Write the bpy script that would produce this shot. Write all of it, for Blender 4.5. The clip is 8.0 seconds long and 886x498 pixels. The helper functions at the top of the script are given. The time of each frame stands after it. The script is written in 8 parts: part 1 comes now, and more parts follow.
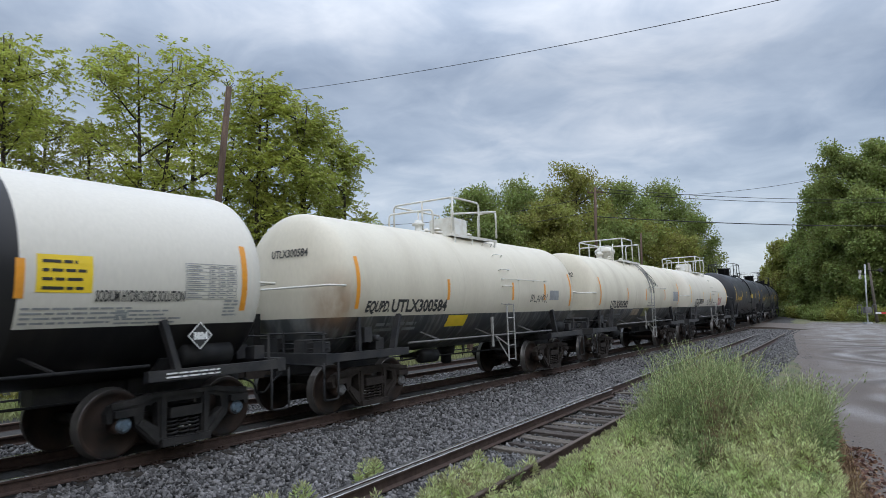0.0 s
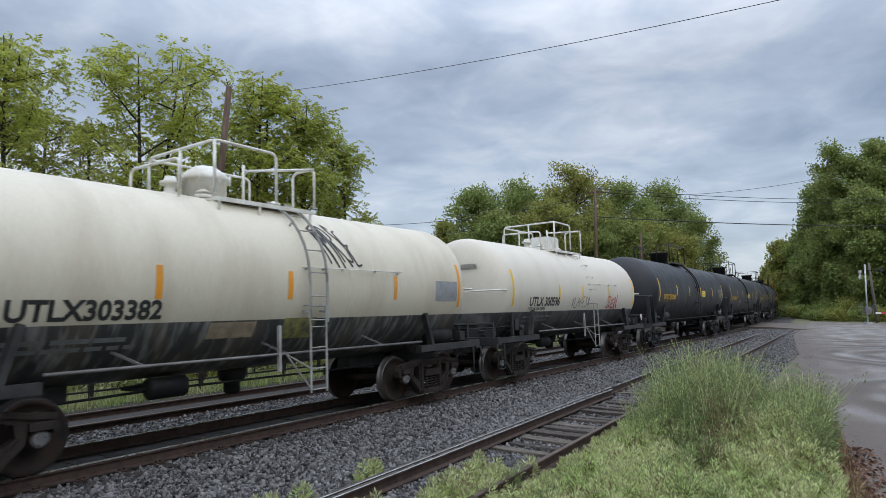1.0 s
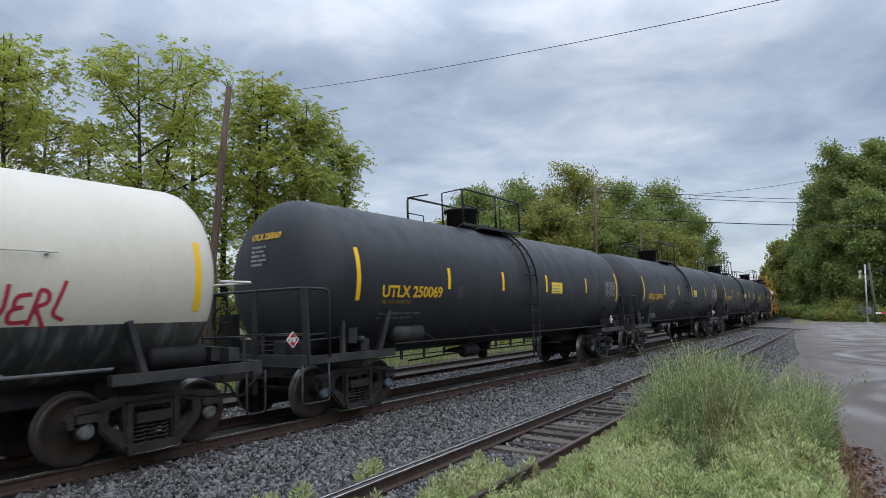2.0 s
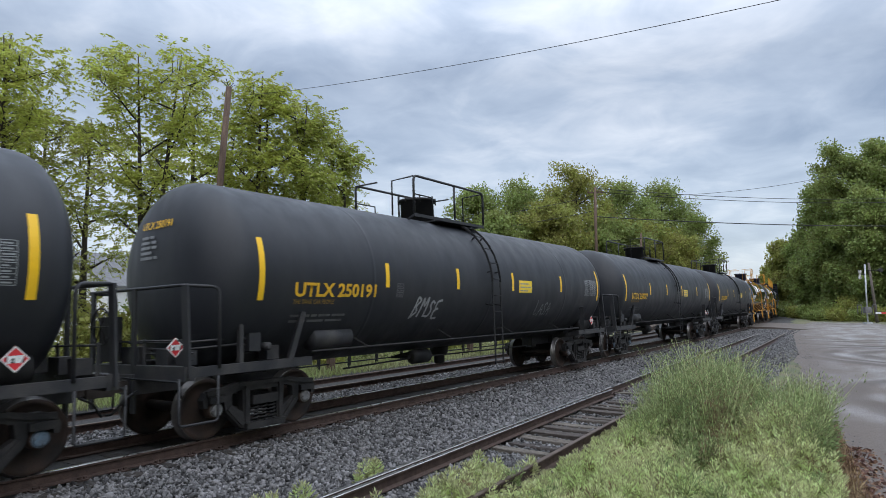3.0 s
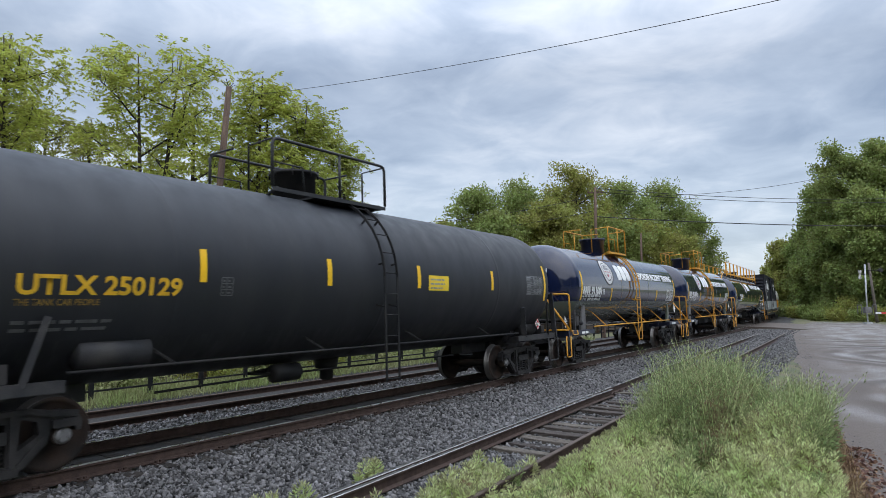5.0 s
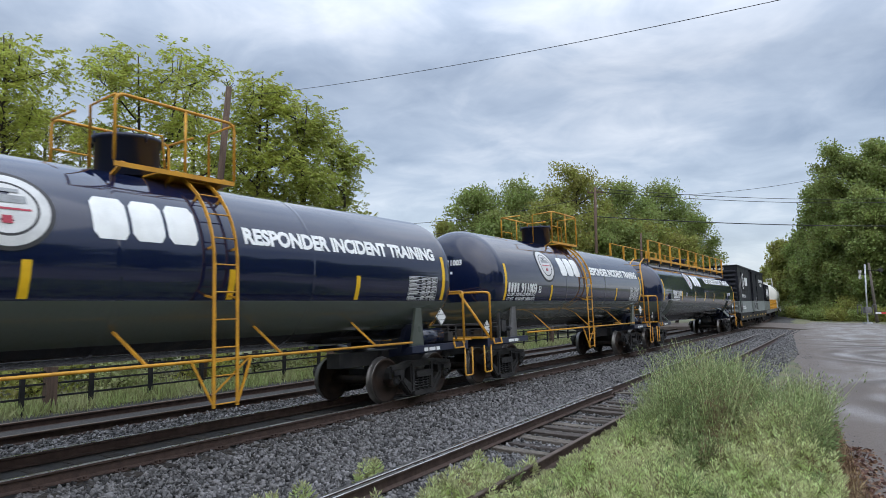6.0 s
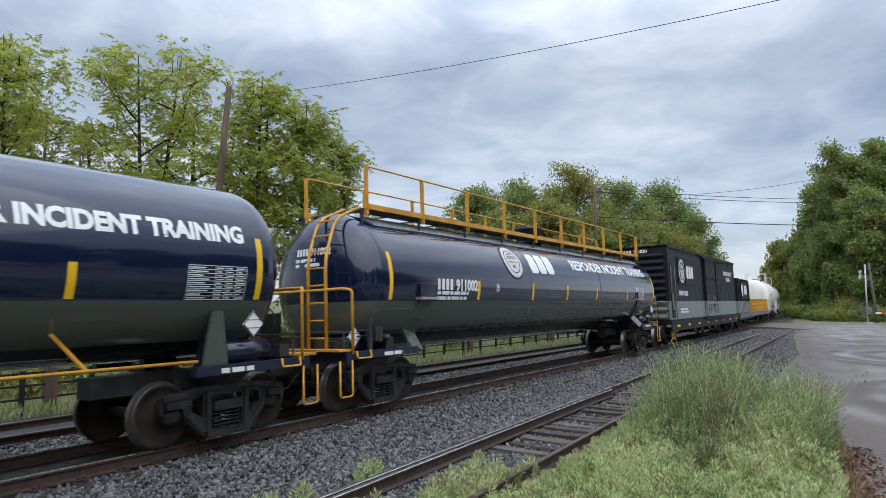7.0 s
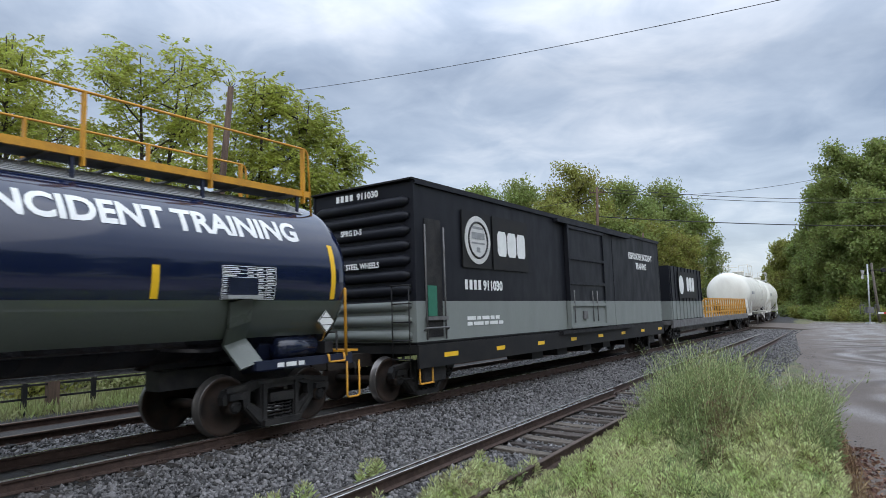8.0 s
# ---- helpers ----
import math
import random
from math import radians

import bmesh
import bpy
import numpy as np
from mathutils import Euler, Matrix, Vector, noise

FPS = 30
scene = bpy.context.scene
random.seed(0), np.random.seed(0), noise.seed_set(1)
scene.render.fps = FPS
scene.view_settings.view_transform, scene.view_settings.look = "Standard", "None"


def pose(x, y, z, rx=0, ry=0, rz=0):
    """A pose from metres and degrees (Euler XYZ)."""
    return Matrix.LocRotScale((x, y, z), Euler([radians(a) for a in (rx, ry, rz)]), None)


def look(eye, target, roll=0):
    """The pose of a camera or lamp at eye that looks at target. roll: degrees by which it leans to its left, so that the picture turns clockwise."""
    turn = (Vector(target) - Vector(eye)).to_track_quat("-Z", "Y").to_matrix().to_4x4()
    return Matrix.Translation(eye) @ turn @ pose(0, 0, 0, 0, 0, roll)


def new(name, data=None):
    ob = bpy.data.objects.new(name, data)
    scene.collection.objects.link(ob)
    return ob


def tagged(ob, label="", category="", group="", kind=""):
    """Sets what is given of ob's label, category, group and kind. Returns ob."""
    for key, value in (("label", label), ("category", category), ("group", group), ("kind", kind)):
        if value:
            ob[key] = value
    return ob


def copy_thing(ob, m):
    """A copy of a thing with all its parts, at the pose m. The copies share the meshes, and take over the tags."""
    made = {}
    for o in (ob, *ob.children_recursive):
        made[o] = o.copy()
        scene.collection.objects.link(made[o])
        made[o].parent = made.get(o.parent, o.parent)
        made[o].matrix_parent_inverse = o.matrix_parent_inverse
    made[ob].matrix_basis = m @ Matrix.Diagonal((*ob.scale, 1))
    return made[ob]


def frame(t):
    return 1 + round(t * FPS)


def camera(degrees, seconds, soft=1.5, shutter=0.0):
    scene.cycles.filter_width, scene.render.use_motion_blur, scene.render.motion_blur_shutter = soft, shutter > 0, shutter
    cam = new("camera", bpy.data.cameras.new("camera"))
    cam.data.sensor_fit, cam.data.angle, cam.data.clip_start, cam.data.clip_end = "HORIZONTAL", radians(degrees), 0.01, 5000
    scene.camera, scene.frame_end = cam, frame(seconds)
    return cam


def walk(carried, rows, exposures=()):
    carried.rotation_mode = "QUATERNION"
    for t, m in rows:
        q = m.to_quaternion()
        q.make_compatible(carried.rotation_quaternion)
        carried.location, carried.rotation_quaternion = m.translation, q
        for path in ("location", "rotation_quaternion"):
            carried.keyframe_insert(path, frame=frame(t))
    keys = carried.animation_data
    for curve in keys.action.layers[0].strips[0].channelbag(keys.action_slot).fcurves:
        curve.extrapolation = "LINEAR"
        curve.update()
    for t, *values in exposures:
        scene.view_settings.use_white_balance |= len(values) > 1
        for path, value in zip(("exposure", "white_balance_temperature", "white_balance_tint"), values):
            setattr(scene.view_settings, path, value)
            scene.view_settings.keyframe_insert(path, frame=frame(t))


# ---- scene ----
cam = camera(69.87, 8.0, soft=0.7, shutter=0.06)
EYE = (0.0, 0.0, 2.476)
walk(cam, [(0.0, pose(*EYE, 94.69, 0, 34.31)), (4.0, pose(*EYE, 94.69, 0, 34.31)), (7.6, pose(*EYE, 94.69, 0, 34.31)),
           (7.8, pose(*EYE, 94.69, 0, 34.35)), (8.0, pose(*EYE, 94.69, 0, 34.47))],
     exposures=[(0.0, 0.0), (1.6, 0.0), (3.0, 0.20), (8.0, 0.18)])

# ---- world, sun ----
SUN_ELEV, SUN_ROT = radians(52), radians(150)
world = bpy.data.worlds.new("overcast_sky")
scene.world = world
world.use_nodes = True
wn, wl = world.node_tree.nodes, world.node_tree.links
wn.clear()


def wnode(kind, **settings):
    n = wn.new(kind)
    for k, v in settings.items():
        n.inputs[k].default_value = v
    return n


w_out = wn.new("ShaderNodeOutputWorld")
w_add = wn.new("ShaderNodeAddShader")
w_sky = wn.new("ShaderNodeTexSky")
w_sky.sky_type, w_sky.sun_disc = "NISHITA", False
w_sky.sun_elevation, w_sky.sun_rotation = SUN_ELEV, SUN_ROT
w_bg1 = wnode("ShaderNodeBackground", Strength=0.03)
w_bg2 = wnode("ShaderNodeBackground", Strength=1.0)
w_tc = wn.new("ShaderNodeTexCoord")
w_sep = wn.new("ShaderNodeSeparateXYZ")
w_up = wn.new("ShaderNodeMath"); w_up.operation = "MAXIMUM"; w_up.inputs[1].default_value = 0.0
w_off = wn.new("ShaderNodeMath"); w_off.operation = "ADD"; w_off.inputs[1].default_value = 0.16
w_div = wn.new("ShaderNodeVectorMath"); w_div.operation = "DIVIDE"
w_cmb = wn.new("ShaderNodeCombineXYZ")
wl.new(w_tc.outputs["Generated"], w_sep.inputs[0])
wl.new(w_sep.outputs["Z"], w_up.inputs[0])
wl.new(w_up.outputs[0], w_off.inputs[0])
for i in range(3):
    wl.new(w_off.outputs[0], w_cmb.inputs[i])
wl.new(w_tc.outputs["Generated"], w_div.inputs[0])
wl.new(w_cmb.outputs[0], w_div.inputs[1])
w_n1 = wnode("ShaderNodeTexNoise", Scale=1.15, Detail=6.0, Roughness=0.52, Distortion=0.35)
w_n2 = wnode("ShaderNodeTexNoise", Scale=3.1, Detail=5.0, Roughness=0.55, Distortion=0.6)
wl.new(w_div.outputs[0], w_n1.inputs["Vector"])
wl.new(w_div.outputs[0], w_n2.inputs["Vector"])
w_mix = wn.new("ShaderNodeMix"); w_mix.data_type = "FLOAT"; w_mix.inputs[0].default_value = 0.38
wl.new(w_n1.outputs["Fac"], w_mix.inputs[2]); wl.new(w_n2.outputs["Fac"], w_mix.inputs[3])
w_ramp = wn.new("ShaderNodeValToRGB")
w_ramp.color_ramp.elements[0].position, w_ramp.color_ramp.elements[0].color = 0.36, (0.235, 0.285, 0.375, 1)
w_ramp.color_ramp.elements[1].position, w_ramp.color_ramp.elements[1].color = 0.69, (0.63, 0.66, 0.715, 1)
mid = w_ramp.color_ramp.elements.new(0.5); mid.color = (0.36, 0.415, 0.505, 1)
wl.new(w_mix.outputs[0], w_ramp.inputs[0])
# an overcast sky is brighter towards the zenith
w_grad = wn.new("ShaderNodeMapRange")
w_grad.inputs["From Min"].default_value, w_grad.inputs["From Max"].default_value = 0.34, 1.0
w_grad.inputs["To Min"].default_value, w_grad.inputs["To Max"].default_value = 1.0, 4.2
wl.new(w_sep.outputs["Z"], w_grad.inputs["Value"])
w_mul = wn.new("ShaderNodeVectorMath"); w_mul.operation = "SCALE"
# and paler again in the haze over the horizon
w_low = wn.new("ShaderNodeMapRange")
w_low.inputs["From Min"].default_value, w_low.inputs["From Max"].default_value = 0.02, 0.24
w_low.inputs["To Min"].default_value, w_low.inputs["To Max"].default_value = 0.30, 0.0
wl.new(w_sep.outputs["Z"], w_low.inputs["Value"])
w_haze = wn.new("ShaderNodeMix"); w_haze.data_type = "RGBA"; w_haze.inputs[7].default_value = (0.62, 0.66, 0.72, 1)
wl.new(w_low.outputs[0], w_haze.inputs[0]); wl.new(w_ramp.outputs["Color"], w_haze.inputs[6])
wl.new(w_haze.outputs[2], w_mul.inputs[0]); wl.new(w_grad.outputs[0], w_mul.inputs["Scale"])
wl.new(w_mul.outputs[0], w_bg2.inputs["Color"])
wl.new(w_sky.outputs["Color"], w_bg1.inputs["Color"])
wl.new(w_bg1.outputs[0], w_add.inputs[0]); wl.new(w_bg2.outputs[0], w_add.inputs[1])
wl.new(w_add.outputs[0], w_out.inputs["Surface"])

sun = new("sun", bpy.data.lights.new("sun", "SUN"))
sun.data.energy, sun.data.angle, sun.data.color = 1.5, radians(110), (1.0, 0.97, 0.93)
sun.matrix_world = look((30, -20, 50), (-6, 12, 0))


# ---- materials ----


def material(name, colour, rough=0.6, metal=0.0, fine=0.0, coarse=0.0, scale=6.0, bump=0.0, second=None, stretch=(1, 1, 1),
             fine_scale=90.0, coat=0.0, island=0.0, obj=0.0, translucent=0.0, spec=0.5):
    """A surface with variation at two scales, drawn in object space."""
    m = bpy.data.materials.new(name)
    m.use_nodes = True
    nt = m.node_tree
    n, l = nt.nodes, nt.links
    b = n["Principled BSDF"]
    b.inputs["Roughness"].default_value, b.inputs["Metallic"].default_value = rough, metal
    b.inputs["Coat Weight"].default_value = coat
    b.inputs["Specular IOR Level"].default_value = spec
    c = (*colour, 1)
    tc = n.new("ShaderNodeTexCoord")
    mp = n.new("ShaderNodeMapping")
    mp.inputs["Scale"].default_value = stretch
    l.new(tc.outputs["Object"], mp.inputs[0])
    big = n.new("ShaderNodeTexNoise")
    big.inputs["Scale"].default_value, big.inputs["Detail"].default_value = scale, 6
    small = n.new("ShaderNodeTexNoise")
    small.inputs["Scale"].default_value, small.inputs["Detail"].default_value = fine_scale, 3
    l.new(mp.outputs[0], big.inputs["Vector"]); l.new(mp.outputs[0], small.inputs["Vector"])
    ramp = n.new("ShaderNodeValToRGB")
    ramp.color_ramp.elements[0].position, ramp.color_ramp.elements[1].position = 0.38, 0.66
    ramp.color_ramp.elements[0].color = c
    s2 = second or tuple(max(0.0, x * 0.55) for x in colour)
    ramp.color_ramp.elements[1].color = tuple(a + (b2 - a) * coarse for a, b2 in zip(c, (*s2, 1)))
    l.new(big.outputs["Fac"], ramp.inputs[0])
    hsv = n.new("ShaderNodeHueSaturation")
    l.new(ramp.outputs["Color"], hsv.inputs["Color"])
    mr = n.new("ShaderNodeMapRange")
    mr.inputs["From Min"].default_value, mr.inputs["From Max"].default_value = 0.3, 0.7
    mr.inputs["To Min"].default_value, mr.inputs["To Max"].default_value = 1 - fine, 1 + fine
    l.new(small.outputs["Fac"], mr.inputs["Value"])
    val = mr.outputs[0]
    if island or obj:
        if island:
            r = n.new("ShaderNodeNewGeometry").outputs["Random Per Island"]
        else:
            r = n.new("ShaderNodeObjectInfo").outputs["Random"]
        amt = island or obj
        m2 = n.new("ShaderNodeMapRange")
        m2.inputs["To Min"].default_value, m2.inputs["To Max"].default_value = 1 - amt, 1 + amt
        l.new(r, m2.inputs["Value"])
        mu = n.new("ShaderNodeMath"); mu.operation = "MULTIPLY"
        l.new(val, mu.inputs[0]); l.new(m2.outputs[0], mu.inputs[1])
        val = mu.outputs[0]
        m3 = n.new("ShaderNodeMapRange")
        m3.inputs["To Min"].default_value, m3.inputs["To Max"].default_value = 0.5 - 0.05 * amt, 0.5 + 0.03 * amt
        l.new(r, m3.inputs["Value"]); l.new(m3.outputs[0], hsv.inputs["Hue"])
    l.new(val, hsv.inputs["Value"])
    l.new(hsv.outputs["Color"], b.inputs["Base Color"])
    rr = n.new("ShaderNodeMapRange")
    rr.inputs["To Min"].default_value, rr.inputs["To Max"].default_value = max(0.02, rough - 0.12), min(1.0, rough + 0.12)
    l.new(big.outputs["Fac"], rr.inputs["Value"]); l.new(rr.outputs[0], b.inputs["Roughness"])
    if bump:
        bp = n.new("ShaderNodeBump")
        bp.inputs["Strength"].default_value, bp.inputs["Distance"].default_value = min(1.0, bump), 0.02
        l.new(small.outputs["Fac"], bp.inputs["Height"]); l.new(bp.outputs[0], b.inputs["Normal"])
    if translucent:
        t = n.new("ShaderNodeBsdfTranslucent")
        l.new(hsv.outputs["Color"], t.inputs["Color"])
        mx = n.new("ShaderNodeMixShader"); mx.inputs[0].default_value = translucent
        l.new(b.outputs[0], mx.inputs[1]); l.new(t.outputs[0], mx.inputs[2])
        l.new(mx.outputs[0], n["Material Output"].inputs["Surface"])
    return m


def tank_paint(name, top, low, line, rough=0.45, coat=0.0, streak=0.5, dirt=(0.30, 0.24, 0.17), bands=(), band_colour=(0.02, 0.02, 0.022), mid=None, line2=0.0, grime=0.25, wavy=0.12, spec=0.5, rust=None):
    """Two-tone tank paint with a level paint line, rain streaks and dirt; object z is the height above the rail."""
    m = bpy.data.materials.new(name)
    m.use_nodes = True
    n, l = m.node_tree.nodes, m.node_tree.links
    b = n["Principled BSDF"]
    b.inputs["Roughness"].default_value, b.inputs["Coat Weight"].default_value = rough, coat
    b.inputs["Coat Roughness"].default_value = 0.06
    b.inputs["Specular IOR Level"].default_value = spec
    tc = n.new("ShaderNodeTexCoord")
    sep = n.new("ShaderNodeSeparateXYZ")
    l.new(tc.outputs["Object"], sep.inputs[0])

    def over(z, axis="Z"):
        c = n.new("ShaderNodeMath"); c.operation = "GREATER_THAN"; c.inputs[1].default_value = z
        l.new(sep.outputs[axis], c.inputs[0])
        return c.outputs[0]

    def mix(fac, a, bb, blend="MIX"):
        x = n.new("ShaderNodeMix"); x.data_type = "RGBA"; x.blend_type = blend
        if isinstance(fac, float):
            x.inputs[0].default_value = fac
        else:
            l.new(fac, x.inputs[0])
        for s, v in ((6, a), (7, bb)):
            if isinstance(v, tuple):
                x.inputs[s].default_value = (*v, 1)
            else:
                l.new(v, x.inputs[s])
        return x.outputs[2]

    def noise_fac(scale, stretch, lo, hi, detail=5.0):
        mp = n.new("ShaderNodeMapping"); mp.inputs["Scale"].default_value = stretch
        l.new(tc.outputs["Object"], mp.inputs[0])
        t = n.new("ShaderNodeTexNoise")
        t.inputs["Scale"].default_value, t.inputs["Detail"].default_value = scale, detail
        l.new(mp.outputs[0], t.inputs["Vector"])
        r = n.new("ShaderNodeMapRange")
        r.inputs["From Min"].default_value, r.inputs["From Max"].default_value = lo, hi
        l.new(t.outputs["Fac"], r.inputs["Value"])
        return r.outputs[0]

    low_c = low
    if streak:
        low_c = mix(noise_fac(2.4, (1, 3.4, 0.35), 0.50, 0.72), low, tuple(min(1, x + 0.16 * streak) for x in low))
    if mid:
        low_c = mix(over(line2), low_c, mid)
    col = mix(over(line), low_c, top)
    for y0, y1 in bands:
        band = n.new("ShaderNodeMath"); band.operation = "MULTIPLY"
        inv = n.new("ShaderNodeMath"); inv.operation = "SUBTRACT"; inv.inputs[0].default_value = 1
        l.new(over(y1, "Y"), inv.inputs[1]); l.new(over(y0, "Y"), band.inputs[0]); l.new(inv.outputs[0], band.inputs[1])
        col = mix(band.outputs[0], col, band_colour)
    g = n.new("ShaderNodeMath"); g.operation = "MULTIPLY"; g.inputs[1].default_value = grime
    l.new(noise_fac(1.1, (1, 1.6, 0.45), 0.45, 0.8), g.inputs[0])
    col = mix(g.outputs[0], col, dirt)
    if rust:
        d = n.new("ShaderNodeVectorMath"); d.operation = "DISTANCE"; d.inputs[1].default_value = rust[:3]
        l.new(tc.outputs["Object"], d.inputs[0])
        f = n.new("ShaderNodeMapRange")
        f.inputs["From Min"].default_value, f.inputs["From Max"].default_value = 0.1, rust[3]
        f.inputs["To Min"].default_value, f.inputs["To Max"].default_value = 0.75, 0.0
        l.new(d.outputs["Value"], f.inputs["Value"])
        x = n.new("ShaderNodeMath"); x.operation = "MULTIPLY"
        l.new(f.outputs[0], x.inputs[0]); l.new(noise_fac(3.0, (1, 1, 0.5), 0.25, 0.6), x.inputs[1])
        col = mix(x.outputs[0], col, (0.26, 0.14, 0.07))
    fine = noise_fac(26.0, (1, 1, 0.3), 0.2, 0.8)
    fr = n.new("ShaderNodeMapRange"); fr.inputs["To Min"].default_value, fr.inputs["To Max"].default_value = 0.94, 1.05
    l.new(fine, fr.inputs["Value"])
    hs = n.new("ShaderNodeHueSaturation")
    l.new(col, hs.inputs["Color"]); l.new(fr.outputs[0], hs.inputs["Value"])
    l.new(hs.outputs[0], b.inputs["Base Color"])
    ro = n.new("ShaderNodeMapRange"); ro.inputs["To Min"].default_value, ro.inputs["To Max"].default_value = rough - 0.07, rough + 0.1
    l.new(noise_fac(3.0, (1, 1, 0.4), 0.3, 0.7), ro.inputs["Value"]); l.new(ro.outputs[0], b.inputs["Roughness"])
    bp = n.new("ShaderNodeBump"); bp.inputs["Strength"].default_value, bp.inputs["Distance"].default_value = wavy, 0.03
    l.new(noise_fac(1.6, (1, 1, 1), 0.2, 0.8, 2.0), bp.inputs["Height"]); l.new(bp.outputs[0], b.inputs["Normal"])
    return m


M = {}
M["ground"] = material("soil_and_short_grass", (0.10, 0.115, 0.05), 0.95, fine=0.35, coarse=0.8, scale=0.7, bump=0.8, second=(0.16, 0.13, 0.085), fine_scale=30)
# bed colour set dark: paints the shade in gaps between the strewn stones
M["ballast"] = material("ballast_gap_shade", (0.036, 0.034, 0.034), 0.9, fine=0.75, coarse=0.6, scale=1.2, bump=1.0, second=(0.03, 0.028, 0.028), fine_scale=22)
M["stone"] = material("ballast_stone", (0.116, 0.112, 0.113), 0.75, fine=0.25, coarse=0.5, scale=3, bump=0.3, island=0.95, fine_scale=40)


def road_paint():
    """Worn asphalt: brown grit, pale damp patches and the curved marks of turning wheels."""
    m = material("worn_damp_asphalt", (0.115, 0.092, 0.076), 0.7, fine=0.5, coarse=1.0, scale=0.55, bump=1.0, second=(0.235, 0.225, 0.22), fine_scale=20, stretch=(1.5, 0.7, 1))
    n, l = m.node_tree.nodes, m.node_tree.links
    b = n["Principled BSDF"]
    was = b.inputs["Base Color"].links[0].from_socket
    tc = n.new("ShaderNodeTexCoord")
    wob = n.new("ShaderNodeTexNoise"); wob.inputs["Scale"].default_value, wob.inputs["Detail"].default_value = 0.5, 4
    l.new(tc.outputs["Object"], wob.inputs["Vector"])
    last = was
    for cx, cy, radii in ((3.6, 36.0, (4.3, 5.7, 6.9)), (6.0, 21.0, (5.4, 6.7)), (-2.0, 60.0, (13.0, 15.0, 18.0))):
        d = n.new("ShaderNodeVectorMath"); d.operation = "DISTANCE"; d.inputs[1].default_value = (cx, cy, 0.1)
        l.new(tc.outputs["Object"], d.inputs[0])
        add = n.new("ShaderNodeMath"); add.operation = "MULTIPLY_ADD"; add.inputs[1].default_value = 0.9
        l.new(wob.outputs["Fac"], add.inputs[0]); l.new(d.outputs["Value"], add.inputs[2])
        for r in radii:
            off = n.new("ShaderNodeMath"); off.operation = "SUBTRACT"; off.inputs[1].default_value = r + 0.45
            l.new(add.outputs[0], off.inputs[0])
            ab = n.new("ShaderNodeMath"); ab.operation = "ABSOLUTE"; l.new(off.outputs[0], ab.inputs[0])
            f = n.new("ShaderNodeMapRange")
            f.inputs["From Min"].default_value, f.inputs["From Max"].default_value = 0.18, 0.55
            f.inputs["To Min"].default_value, f.inputs["To Max"].default_value = 1.5, 0.0
            l.new(ab.outputs[0], f.inputs["Value"])
            worn = n.new("ShaderNodeMath"); worn.operation = "MULTIPLY"
            l.new(f.outputs[0], worn.inputs[0]); l.new(wob.outputs["Fac"], worn.inputs[1])
            x = n.new("ShaderNodeMix"); x.data_type = "RGBA"; x.inputs[7].default_value = (0.048, 0.034, 0.027, 1)
            l.new(worn.outputs[0], x.inputs[0]); l.new(last, x.inputs[6])
            last = x.outputs[2]
    sep = n.new("ShaderNodeSeparateXYZ"); l.new(tc.outputs["Object"], sep.inputs[0])
    u = n.new("ShaderNodeMath"); u.operation = "MULTIPLY_ADD"; u.inputs[1].default_value = 0.112
    l.new(sep.outputs["Y"], u.inputs[0]); l.new(sep.outputs["X"], u.inputs[2])
    u2 = n.new("ShaderNodeMath"); u2.operation = "MULTIPLY_ADD"; u2.inputs[1].default_value = -3.5
    l.new(wob.outputs["Fac"], u2.inputs[0]); l.new(u.outputs[0], u2.inputs[2])
    f = n.new("ShaderNodeMapRange")
    f.inputs["From Min"].default_value, f.inputs["From Max"].default_value = -0.6, 1.2
    f.inputs["To Min"].default_value, f.inputs["To Max"].default_value = 0.85, 0.0
    l.new(u2.outputs[0], f.inputs["Value"])
    x = n.new("ShaderNodeMix"); x.data_type = "RGBA"; x.inputs[7].default_value = (0.088, 0.066, 0.052, 1)
    l.new(f.outputs[0], x.inputs[0]); l.new(last, x.inputs[6])
    l.new(x.outputs[2], b.inputs["Base Color"])
    return m


M["lot"] = road_paint()
M["rail_side"] = material("rusted_rail_steel", (0.058, 0.034, 0.026), 0.85, fine=0.3, coarse=0.7, scale=8, bump=0.4)
M["rail_head"] = material("polished_rail_head", (0.48, 0.47, 0.46), 0.28, 0.9, fine=0.1, coarse=0.5, scale=4, second=(0.16, 0.12, 0.10))
M["rail_dull"] = material("dull_brown_rail_head", (0.13, 0.095, 0.075), 0.5, 0.6, fine=0.2, coarse=0.7, scale=5, second=(0.06, 0.04, 0.03))
M["tie"] = material("weathered_timber_tie", (0.115, 0.098, 0.083), 0.9, fine=0.35, coarse=0.8, scale=5, bump=0.6, stretch=(0.5, 5, 5), obj=0.55, second=(0.035, 0.028, 0.023))
M["tie_dark"] = material("creosoted_timber_tie", (0.04, 0.033, 0.028), 0.9, fine=0.35, coarse=0.7, scale=5, bump=0.5, stretch=(0.5, 5, 5), obj=0.3)
M["wheel"] = material("brown_dusty_wheel_steel", (0.021, 0.018, 0.017), 0.75, 0.1, spec=0.2, fine=0.25, coarse=0.8, scale=3, second=(0.055, 0.036, 0.028))
M["wheel_rim"] = material("bright_wheel_tread", (0.18, 0.17, 0.165), 0.4, 0.8, fine=0.1, coarse=0.4, scale=6)
M["truck"] = material("grimy_brown_cast_steel", (0.044, 0.036, 0.032), 0.8, 0.1, spec=0.2, fine=0.3, coarse=0.8, scale=4, bump=0.3, second=(0.024, 0.020, 0.018))
